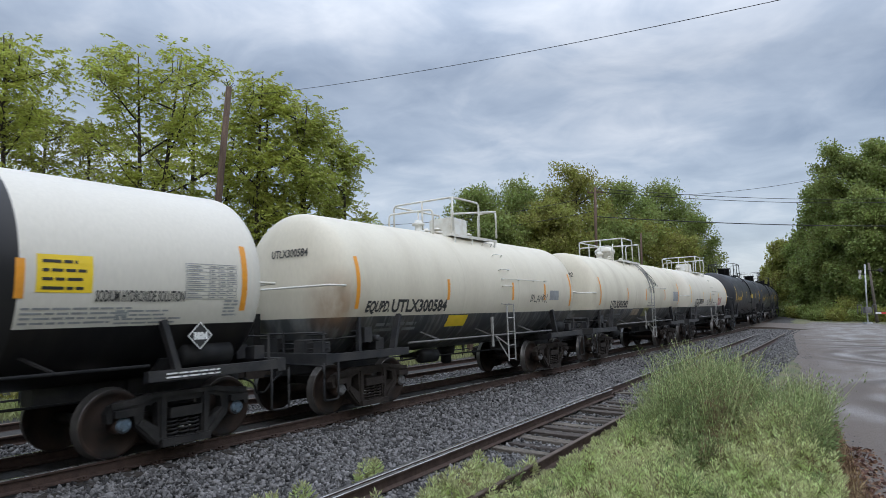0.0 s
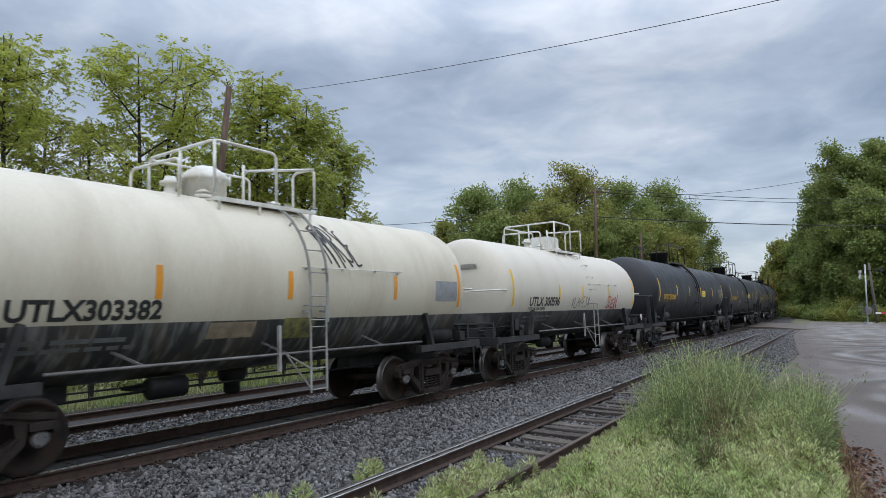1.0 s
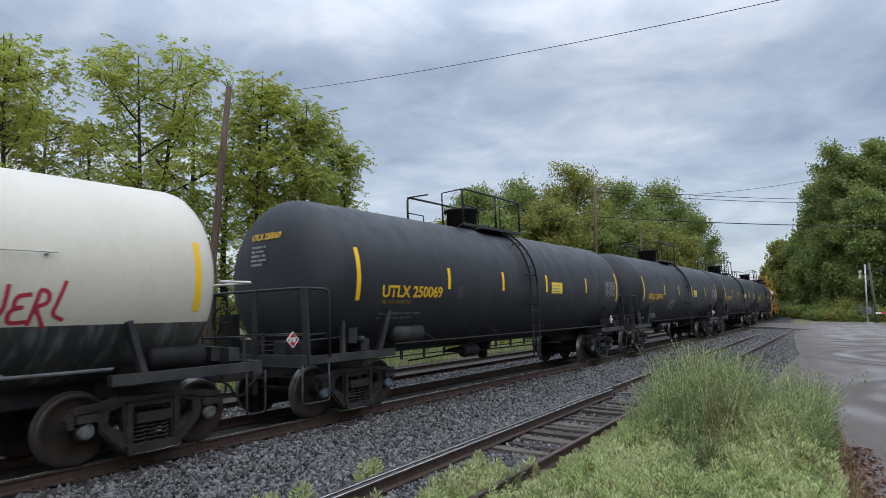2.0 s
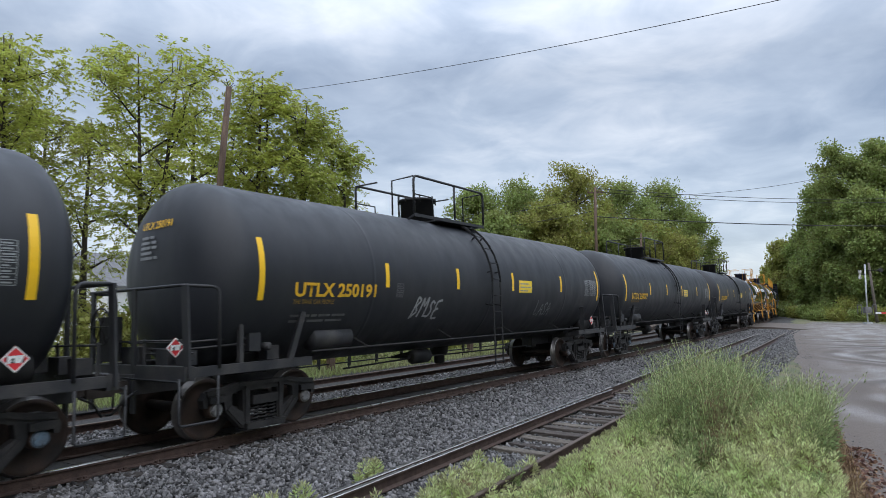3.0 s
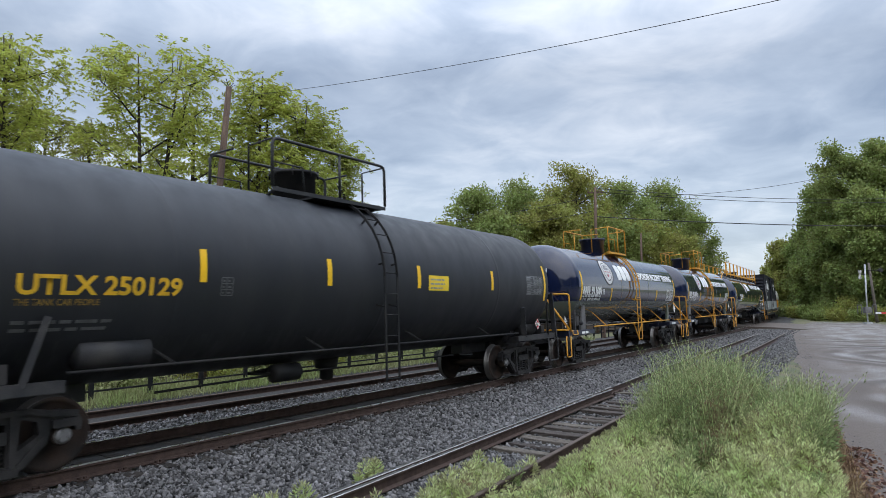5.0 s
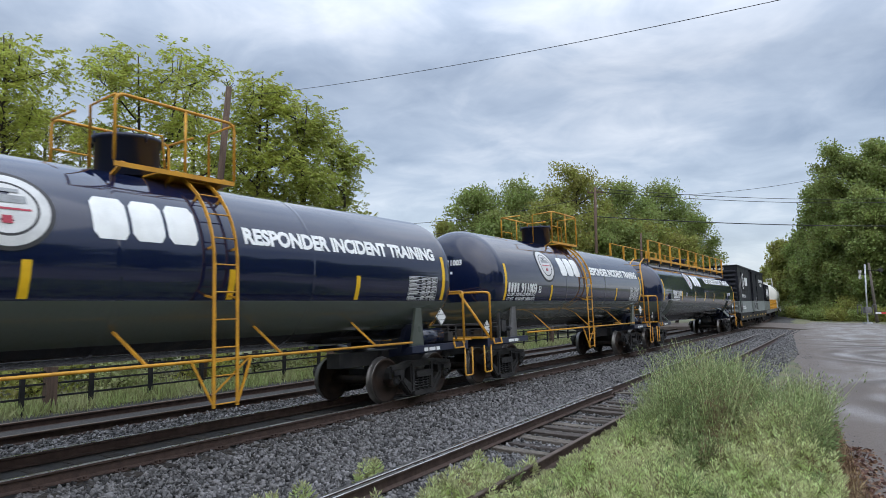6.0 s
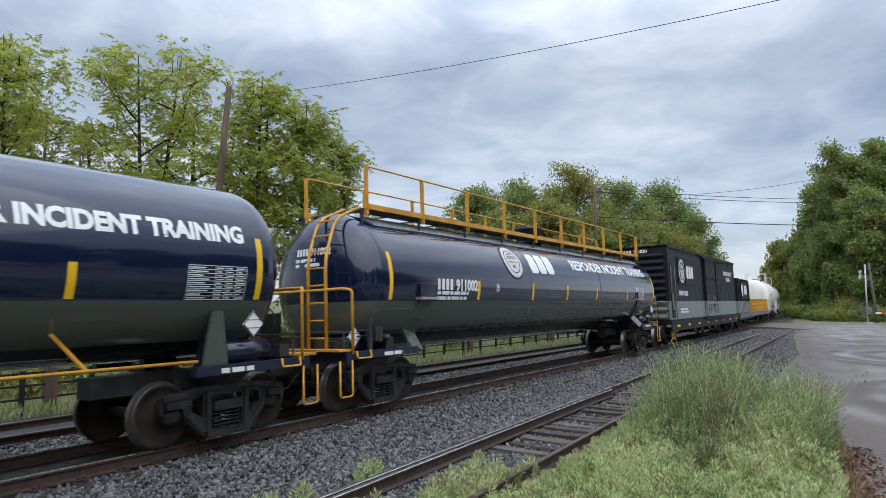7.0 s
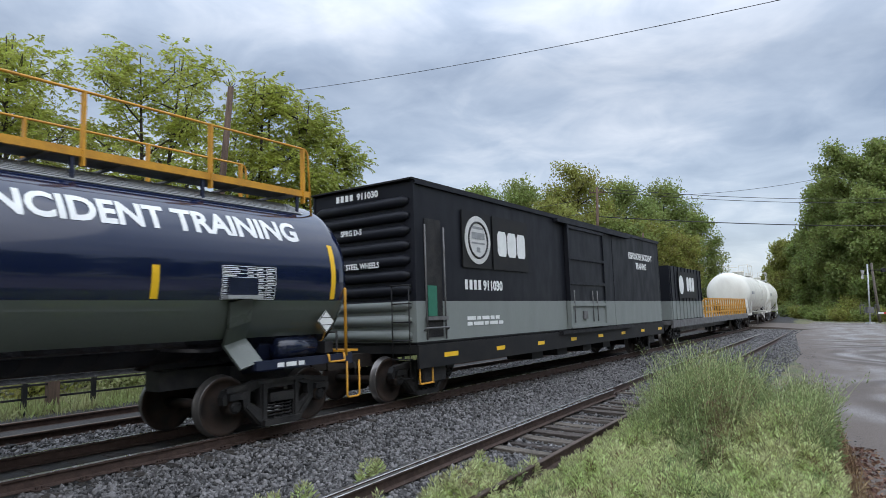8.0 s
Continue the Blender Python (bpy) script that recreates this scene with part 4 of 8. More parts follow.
def ladder(car, y, R, zc, z0, z1, mat, gap=0.38, off=0.12, platform_feet=True):
    bm = bmesh.new()
    a1 = math.radians(72)
    ring = R + off
    rails_pts = []
    for dy in (-gap / 2, gap / 2):
        pts = [(ring, y + dy, z0), (ring, y + dy, zc)]
        for a in np.linspace(0.08, a1, 8):
            pts.append((ring * math.cos(a), y + dy, zc + ring * math.sin(a)))
        for p, q in zip(pts, pts[1:]):
            beam(bm, p, q, 0.05, 0.018, up=(1, 0, 0) if abs(p[2] - q[2]) > 0.2 and q[2] <= zc else (0, 1, 0))
        rails_pts.append(pts)
    z = z0 + 0.05
    while z < zc:
        pipe(bm, [(ring, y - gap / 2, z), (ring, y + gap / 2, z)], 0.012, 5)
        z += 0.40
    a = (z - zc) / ring
    while a < a1:
        pipe(bm, [(ring * math.cos(a), y - gap / 2, zc + ring * math.sin(a)), (ring * math.cos(a), y + gap / 2, zc + ring * math.sin(a))], 0.012, 5)
        a += 0.40 / ring
    for dy in (-gap / 2, gap / 2):
        for a in (-0.35, 0.15, 0.75):
            c = (math.cos(a), math.sin(a))
            if zc + ring * c[1] > z0:
                beam(bm, ((R - 0.02) * c[0], y + dy, zc + (R - 0.02) * c[1]), (ring * (c[0] if a > 0 else 1.0), y + dy, zc + ring * c[1]), 0.03, 0.03)
    if platform_feet:
        for dy in (-gap / 2 - 0.32, gap / 2 + 0.32):
            beam(bm, (1.44, y + dy, 1.24), (ring, y + dy * 0.4, z0 + 0.04), 0.03, 0.03)
        for zz in (0.75, 1.2):
            beam(bm, (ring, y - 0.2, zz), (1.44, y + 0.5, 1.24), 0.022, 0.022)
    return part("ladder", bm, mat, car)


def side_rod(car, y0, y1, z, x, mat, R, zc):
    bm = bmesh.new()
    pipe(bm, [(x, y0, z), (x, y1, z)], 0.024, 6)
    n = max(2, round((y1 - y0) / 2.6))
    for i in range(n):
        y = y0 + (y1 - y0) * (i + 0.5) / n
        a = math.radians(-43)
        beam(bm, (x, y, z), ((R - 0.01) * math.cos(a), y - 0.24, zc + (R - 0.01) * math.sin(a)), 0.045, 0.03)
    return part("side_rail", bm, mat, car)


def top_platform(car, R, zc, y0, y1, wide, rail_mat, plate_mat, rail_h=0.95, thick=0.024):
    top = zc + R
    bm = bmesh.new()
    box(bm, 0.40, wide, y0 + (y1 - y0) * 0.35, y1, top - 0.07, top - 0.045)
    box(bm, -wide, -0.40, y0 + (y1 - y0) * 0.35, y1, top - 0.07, top - 0.045)
    box(bm, -0.32, 0.32, y1 - 0.30, y1, top + 0.005, top + 0.03)
    for x in (-wide, wide):
        beam(bm, (x, y0, top - 0.05), (x, y1, top - 0.05), 0.03, 0.07)
        for y in (y0 + 0.15, (y0 + y1) / 2, y1 - 0.15):
            beam(bm, (x * 0.95, y, top), (x * 0.62, y, top - (R - math.sqrt(max(0.01, R * R - (wide * 0.62) ** 2))) - 0.03), 0.06, 0.03)
    part("platform", bm, plate_mat, car)
    for x in (-wide, wide):
        bm = bmesh.new()
        pipe(bm, rounded([(x, y0, top), (x, y0, top + rail_h), (x, y1, top + rail_h), (x, y1, top)], 0.14), thick, 6)
        ym = y0 + (y1 - y0) * 0.55
        pipe(bm, [(x, ym, top), (x, ym, top + rail_h)], thick * 0.9, 6)
        pipe(bm, [(x, y0, top + rail_h * 0.5), (x, y0 + 0.7, top + rail_h * 0.5), (x, y0 + 0.75, top)], 0.018, 6)
        part("platform_rail", bm, rail_mat, car)
    for y in (y0, y1):
        bm = bmesh.new()
        pipe(bm, rounded([(-wide, y, top + rail_h * 0.98), (-0.2, y, top + rail_h * 0.98)], 0.1), 0.02, 6)
        pipe(bm, [(0.25, y, top), (0.25, y, top + rail_h * 0.95), (wide, y, top + rail_h * 0.98)], 0.02, 6)
        part("platform_end_rail", bm, rail_mat, car)


def manway(car, y, R, zc, r, h, mat, dome=False):
    top = zc + R - 0.05
    bm = bmesh.new()
    prof = [(top, r), (top + h - 0.06, r), (top + h - 0.06, r + 0.06), (top + h, r + 0.06)]
    if dome:
        prof += [(top + h + 0.1, r * 0.9), (top + h + 0.2, r * 0.5), (top + h + 0.23, 0.03)]
    lathe(bm, prof, "z", 26, at=(0, y, 0))
    for k in range(8):
        a = 2 * math.pi * k / 8
        pipe(bm, [((r + 0.05) * math.cos(a), y + (r + 0.05) * math.sin(a), top + h - 0.12), ((r + 0.05) * math.cos(a), y + (r + 0.05) * math.sin(a), top + h + 0.05)], 0.02, 5)
    return part("manway", bm, mat, car)


def valve(car, y, R, zc, mat, x=0.0, r=0.11, h=0.28):
    bm = bmesh.new()
    top = zc + R - 0.03
    lathe(bm, [(top, r + 0.05), (top + 0.06, r + 0.05), (top + 0.06, r * 0.7), (top + h * 0.6, r * 0.7), (top + h * 0.6, r + 0.03), (top + h * 0.75, r + 0.03), (top + h * 0.8, r * 0.8), (top + h, r * 0.6)], "z", 14, at=(x, y, 0))
    return part("valve", bm, mat, car)


def placard(car, y, z, x, size, mat, ink, digits="", parent_label=""):
    """A diamond hazard placard."""
    bm = bmesh.new()
    vs = []
    for dx in (0.0, 0.012):
        vs.append([bm.verts.new((x + dx, y + a * size, z + b * size)) for a, b in ((0, -1), (1, 0), (0, 1), (-1, 0))])
    bm.faces.new(vs[0][::-1]); bm.faces.new(vs[1])
    for i in range(4):
        bm.faces.new((vs[0][i], vs[0][(i + 1) % 4], vs[1][(i + 1) % 4], vs[1][i]))
    p = part("placard", bm, mat, car, parent_label)
    if digits:
        b2 = on_side(text_mesh(digits, size * 0.62, ink, 0.012, width=size * 1.15), y - size * 0.575, z - size * 0.22, x + 0.018)
        part("placard_number", b2, ink, p)
        b3 = on_side(rect(size * 1.25, size * 0.56), y - size * 0.625, z - size * 0.28, x + 0.015)
        part("number_panel", b3, M["letter_white"] if ink is not M["letter_white"] else M["letter_dark"], p)
    else:
        b3 = on_side(rect(size * 1.3, size * 0.06), y - size * 0.65, z + size * 0.28, x + 0.016)
        part("rule", b3, ink, p)
        b3 = on_side(rect(size * 1.3, size * 0.06), y - size * 0.65, z - size * 0.34, x + 0.016)
        part("rule", b3, ink, p)
    b4 = bmesh.new()
    for i in range(4):
        q = ((0, -1), (1, 0), (0, 1), (-1, 0))
        a, b = q[i], q[(i + 1) % 4]
        beam(b4, (x + 0.014, y + a[0] * size * 0.95, z + a[1] * size * 0.95), (x + 0.014, y + b[0] * size * 0.95, z + b[1] * size * 0.95), 0.012, 0.012)
    part("placard_border", b4, ink, p)
    return p


M["blue_steel"] = material("dark_blue_painted_steel", (0.010, 0.015, 0.040), 0.4, fine=0.15, coarse=0.5, scale=4, second=(0.022, 0.026, 0.045))
M["saddle_grey"] = material("olive_grey_painted_steel", (0.080, 0.095, 0.080), 0.3, fine=0.1, coarse=0.3, scale=4, coat=0.3)
M["blue_gloss"] = material("glossy_dark_blue_steel", (0.008, 0.013, 0.035), 0.2, fine=0.1, coarse=0.4, scale=3, second=(0.02, 0.022, 0.035), coat=0.4)

TRAIN = []   # car, place of its middle on the track at the start, half its truck spacing
SPEED = 19.3


def car_thing(name, label, s0, s1, half_truck):
    c = thing(name, label, "tank car" if name == "tank_car" else "railway car", "cars of the train")
    TRAIN.append((c, (s0 + s1) / 2, half_truck))
    return c

# white tank cars


def white_car(s0, s1, first, stripes, last, paint, number, label, style):
    """s0, s1: coupler faces along the train; stripes: places of the reflective strips."""
    mid = (s0 + s1) / 2
    L = (s1 - s0) / 2
    R, zc = 1.45, 2.40
    ht = L - 2.05
    c = car_thing("tank_car", label, s0, s1, ht)
    a, b = first - mid - 0.12, last - mid + 0.12
    shell(c, R, zc, a, b, 0.46, paint, seams=((a + b) / 2 - 1.2, (a + b) / 2 + 1.5))
    steel = M["dusty_steel"]
    for y in (-ht, ht):
        truck(c, y, M["truck"] if style != "clean" else M["truck_dark"], M["grey_steel"] if style != "clean" else M["bearing_blue"])
    end_gear(c, -1, -L, -ht, R, zc, steel, M["white_steel"] if style != "clean" else steel, high=False)
    end_gear(c, 1, L, ht, R, zc, steel, M["white_steel"], high=False)
    side_rod(c, -ht + 0.75, ht - 0.75, 1.22, 1.42, M["grey_steel"] if style != "clean" else M["black_steel"], R, zc)
    for i, s in enumerate(stripes):
        big = i in (0, len(stripes) - 1)
        stripe(c, s - mid, R, zc, 1.93 if big else 2.10, 1.0 if big else 0.46, 0.10, M["stripe_orange"] if style != "yellow" else M["stripe_yellow"])
    outlet(c, R, zc)
    return c, mid, R, zc, L, ht


def white_top(c, y, R, zc, rail_mat, dome):
    """Fittings, low walkway and bent railings on top of a white tank, and its ladder with loose grab irons above."""
    top = zc + R
    y0, y1, w = y - 0.82, y + 1.33, 0.92
    bm = bmesh.new()
    for x in (-0.62, 0.62):
        box(bm, x - 0.18, x + 0.18, y0 + 0.25, y1 - 0.05, top - 0.10, top - 0.07)
    for x in (-w, w):
        beam(bm, (x, y0, top - 0.14), (x, y1, top - 0.14), 0.025, 0.06)
        for yy in (y0 + 0.1, y0 + 0.9, y1 - 0.1):
            beam(bm, (x, yy, top - 0.12), (x * 0.97, yy, zc + math.sqrt(R * R - (x * 0.97) ** 2) - 0.02), 0.04, 0.03)
            beam(bm, (x, yy, top - 0.12), (x * 0.45, yy, top - 0.11), 0.04, 0.03)
    part("platform", bm, M["white_steel"], c)
    h = 0.80
    runs = {"end_railing": [[(-w, y0, top - 0.05), (-w, y0, top + h), (w, y0, top + h), (w, y0 + 1.25, top + h), (w, y0 + 1.25, top - 0.05)], [(w, y0, top - 0.05), (w, y0, top + h)], [(0.0, y0, top - 0.05), (0.0, y0, top + h)]],
            "side_railing": [[(-w, y0 + 0.05, top + h - 0.02), (-w, y1, top + h - 0.02), (-w, y1, top - 0.05)], [(-w, (y0 + y1) / 2, top - 0.05), (-w, (y0 + y1) / 2, top + h - 0.02)]],
            "far_railing": [[(0.35, y1, top - 0.02), (0.35, y1, top + 0.68), (w, y1, top + 0.70), (w, y1, top - 0.05)], [(w, y1, top + 0.68), (0.1, y1 - 0.95, top + 0.62)], [(0.1, y1 - 0.95, top + 0.73), (0.1, y1 - 0.95, top)]],
            "valve_guard": [[(-0.75, y0 - 0.42, top - 0.15), (-0.75, y0 - 0.42, top + 0.50), (0.62, y0 - 0.42, top + 0.48), (0.62, y0 - 0.42, top - 0.12)]]}
    for name, ways in runs.items():
        bm = bmesh.new()
        for way in ways:
            pipe(bm, rounded(way, 0.13), 0.026, 7)
        part(name, bm, rail_mat, c)
    if dome:
        manway(c, y - 0.35, R, zc, 0.36, 0.42, M["white_steel"], dome)
    else:
        bm = box(bmesh.new(), -0.36, 0.36, y - 0.05, y + 0.75, top - 0.03, top + 0.46)
        bmesh.ops.bevel(bm, geom=bm.edges[:], offset=0.04, segments=2, affect="EDGES")
        part("valve_housing", bm, M["white_steel"], c)
    valve(c, y - 1.0, R, zc, M["white_steel"], 0.0, 0.13, 0.34)
    for yy, x, hh in ((y - 0.55, 0.25, 0.16), (y - 0.40, -0.2, 0.2), (y + 1.0, 0.2, 0.16)):
        valve(c, yy, R, zc, M["white_steel"], x, 0.09, hh)
    yl, gap, xr = y + 0.78, 0.36, R + 0.10
    bm = bmesh.new()
    for dy in (-gap / 2, gap / 2):
        beam(bm, (xr, yl + dy, 0.55), (xr, yl + dy, 2.0), 0.04, 0.018, up=(1, 0, 0))
        beam(bm, (xr, yl + dy, 1.98), (math.sqrt(R * R - 0.16) - 0.01, yl + dy, 2.0), 0.03, 0.02)
    for k in range(5):
        pipe(bm, [(xr, yl - gap / 2, 0.60 + 0.345 * k), (xr, yl + gap / 2, 0.60 + 0.345 * k)], 0.012, 5)
    for za, zb in ((1.22, 0.62), (1.22, 0.95)):
        beam(bm, (1.43, yl - 0.62, za), (xr, yl - gap / 2, zb), 0.022, 0.022)
    beam(bm, (1.43, yl - 0.75, 0.95), (1.43, yl - 0.75, 1.68), 0.05, 0.05, up=(1, 0, 0))
    part("ladder", bm, M["pale_steel"], c)
    if dome:
        ladder(c, yl + 0.02, R, zc, 1.7, zc + R, M["pale_steel"], 0.40, 0.10, False)
    a = math.radians(2 if not dome else 90)
    while a < math.radians(66):
        bm = bmesh.new()
        q, r = (math.cos(a), math.sin(a)), R + 0.09
        pipe(bm, rounded([((R - 0.01) * q[0], yl - 0.22, zc + (R - 0.01) * q[1]), (r * q[0], yl - 0.22, zc + r * q[1]), (r * q[0], yl + 0.22, zc + r * q[1]), ((R - 0.01) * q[0], yl + 0.22, zc + (R - 0.01) * q[1])], 0.03, 3), 0.013, 5)
        part("grab_iron", bm, M["white_steel"], c)
        a += 0.42 / R
    bm = bmesh.new()
    r = R + 0.06
    pipe(bm, [(r * math.cos(0.16), yl - 0.3, zc + r * math.sin(0.16)), (r * math.cos(0.16), yl + 2.4, zc + r * math.sin(0.16))], 0.011, 5)
    for yy in (yl - 0.2, yl + 0.7, yl + 1.6, yl + 2.3):
        beam(bm, ((R - 0.01) * math.cos(0.16), yy, zc + (R - 0.01) * math.sin(0.16)), (r * math.cos(0.16), yy, zc + r * math.sin(0.16)), 0.04, 0.04)
    part("tank_hand_rail", bm, M["white_steel"], c)


# the clean white car with a black middle band
c, mid, R, zc, L, ht = white_car(-4.9, 7.58, -3.6, (-3.4, 3.21, 6.29), 6.35, M["white_tank_clean"], "", "white tank car with black belly and middle band carrying caustic solution", "clean")
part("lettering", on_tank(text_mesh("SODIUM HYDROXIDE SOLUTION", 0.20, None, 0.004, width=1.22), 4.06 - mid, 2.07, R, zc, 0.016), M["letter_dark"], c)
part("phone_panel", on_tank(rect(0.64, 0.45), 3.38 - mid, 2.17, R, zc), M["yellow_sign"], c, "yellow emergency contact panel")
for i in range(4):
    part("panel_writing", on_tank(bars_mesh(1, 0.06, 0.56, 40 + i, 0.4), 3.44 - mid, 2.205 + 0.105 * i, R, zc, 0.009), M["letter_dark"], c)
part("data_table", on_tank(table_mesh(9, 4, 0.84, 0.5), 5.3 - mid, 2.1, R, zc), M["letter_grey"], c)
part("small_writing", on_tank(bars_mesh(4, 0.24, 1.35, 4, 0.55), 3.25 - mid, 1.80, R, zc), M["letter_grey"], c)
part("small_writing", on_tank(bars_mesh(4, 0.22, 0.95, 5, 0.55), 4.35 - mid, 1.78, R, zc), M["letter_grey"], c)
part("small_writing", on_tank(bars_mesh(5, 0.26, 0.26, 6), 5.95 - mid, 1.86, R, zc), M["letter_grey"], c)
part("jack_label", on_side(bars_mesh(2, 0.10, 1.1, 8, 0.55), ht - 0.5, 1.03, 1.43), M["letter_white"], c)
placard(c, 5.62 - mid, 1.58, 1.30, 0.2, M["letter_dark"], M["letter_white"], "1824", "black and white corrosive placard")

c, mid, R, zc, L, ht = white_car(7.58, 20.0, 8.87, (8.87, 11.88, 14.92, 16.85, 18.69), 18.69, M["white_tank_rusty"], "", "white over black tank car with graffiti and rust stain", "orange")
white_top(c, 13.75 - mid, R, zc, M["white_steel"], False)
part("reporting_mark", on_tank(text_mesh("UTLX300584", 0.36, None, 0.012, width=1.95), 9.9 - mid, 1.86, R, zc), M["letter_dark"], c)
part("graffiti", on_tank(text_mesh("EQUPD.", 0.3, None, 0.012, width=0.72, shear=0.3), 9.12 - mid, 1.87, R, zc), M["letter_dark"], c)
part("graffiti", on_tank(sprayed("BLANRI", 1.15, 0.21, 0.026, 10, 0.2), 15.95 - mid, 2.05, R, zc), M["letter_dark"], c)
part("end_mark", on_head(text_mesh("UTLX300584", 0.21, None, 0.004, width=0.95), -0.28, 2.95, R, zc, 8.75 - mid, 0.46), M["letter_dark"], c)
part("phone_panel", on_tank(rect(0.82, 0.3), 12.06 - mid, 1.5, R, zc), M["yellow_sign"], c, "yellow emergency contact panel")
part("data_table", on_tank(rect(0.62, 0.28), 17.18 - mid, 2.1, R, zc), M["letter_grey"], c)
part("weight_writing", on_tank(bars_mesh(2, 0.26, 1.8, 8), 9.6 - mid, 1.48, R, zc), M["letter_pale"], c)

c, mid, R, zc, L, ht = white_car(20.0, 32.92, 21.32, (21.32, 24.2, 26.52, 29.27, 31.6), 31.6, M["white_tank_dirty"], "", "cream over black tank car, streaked, with dark graffiti", "orange")
white_top(c, 26.25 - mid, R, zc, M["white_steel"], True)
part("reporting_mark", on_tank(text_mesh("UTLX303382", 0.36, None, 0.012, width=1.9), 22.38 - mid, 1.84, R, zc), M["letter_dark"], c)
part("end_mark", on_head(text_mesh("UTLX303382", 0.21, None, 0.004, width=0.95), -0.28, 2.95, R, zc, 21.2 - mid, 0.46), M["letter_dark"], c)
part("data_table", on_tank(rect(0.85, 0.44), 30.66 - mid, 2.07, R, zc), M["letter_grey"], c)
part("phone_panel", on_tank(rect(0.72, 0.40), 26.5 - mid, 1.46, R, zc), M["worn_yellow"], c, "yellow emergency contact panel, worn")
part("graffiti", on_tank(sprayed("AMRSE", 0.85, 0.9, 0.04, 9, -0.5), 27.52 - mid, 2.75, R, zc), M["letter_dark"], c)
part("weight_writing", on_tank(bars_mesh(2, 0.26, 1.9, 12), 22.4 - mid, 1.45, R, zc), M["letter_pale"], c)
part("faded_panel", on_tank(rect(0.84, 0.28), 25.1 - mid, 1.52, R, zc), M["faded_tan"], c, "faded tan panel")

c, mid, R, zc, L, ht = white_car(32.92, 45.7, 34.25, (34.25, 37.19, 39.01, 41.42, 44.09), 44.09, M["white_tank"], "", "white over black tank car with red and black graffiti", "yellow")
white_top(c, 39.0 - mid, R, zc, M["white_steel"], False)
part("reporting_mark", on_tank(text_mesh("UTLX 300596", 0.36, None, 0.012, width=2.0), 35.23 - mid, 1.94, R, zc), M["letter_dark"], c)
part("slogan", on_tank(text_mesh("THE TANK CAR PEOPLE", 0.12, None, 0.003, width=1.1), 35.2 - mid, 1.82, R, zc), M["letter_dark"], c)
part("end_mark", on_head(text_mesh("UTLX 300596", 0.21, None, 0.004, width=0.95), -0.28, 2.95, R, zc, 34.1 - mid, 0.46), M["letter_dark"], c)
part("graffiti", on_tank(sprayed("*LANES*", 1.5, 0.36, 0.022, 7), 38.15 - mid, 1.88, R, zc), M["letter_dark"], c)
part("graffiti", on_tank(sprayed("SUERI", 1.15, 0.42, 0.05, 8), 41.25 - mid, 1.84, R, zc), M["letter_red"], c)
part("weight_writing", on_tank(bars_mesh(2, 0.26, 1.9, 9), 35.1 - mid, 1.5, R, zc), M["letter_pale"], c)

# black tank cars


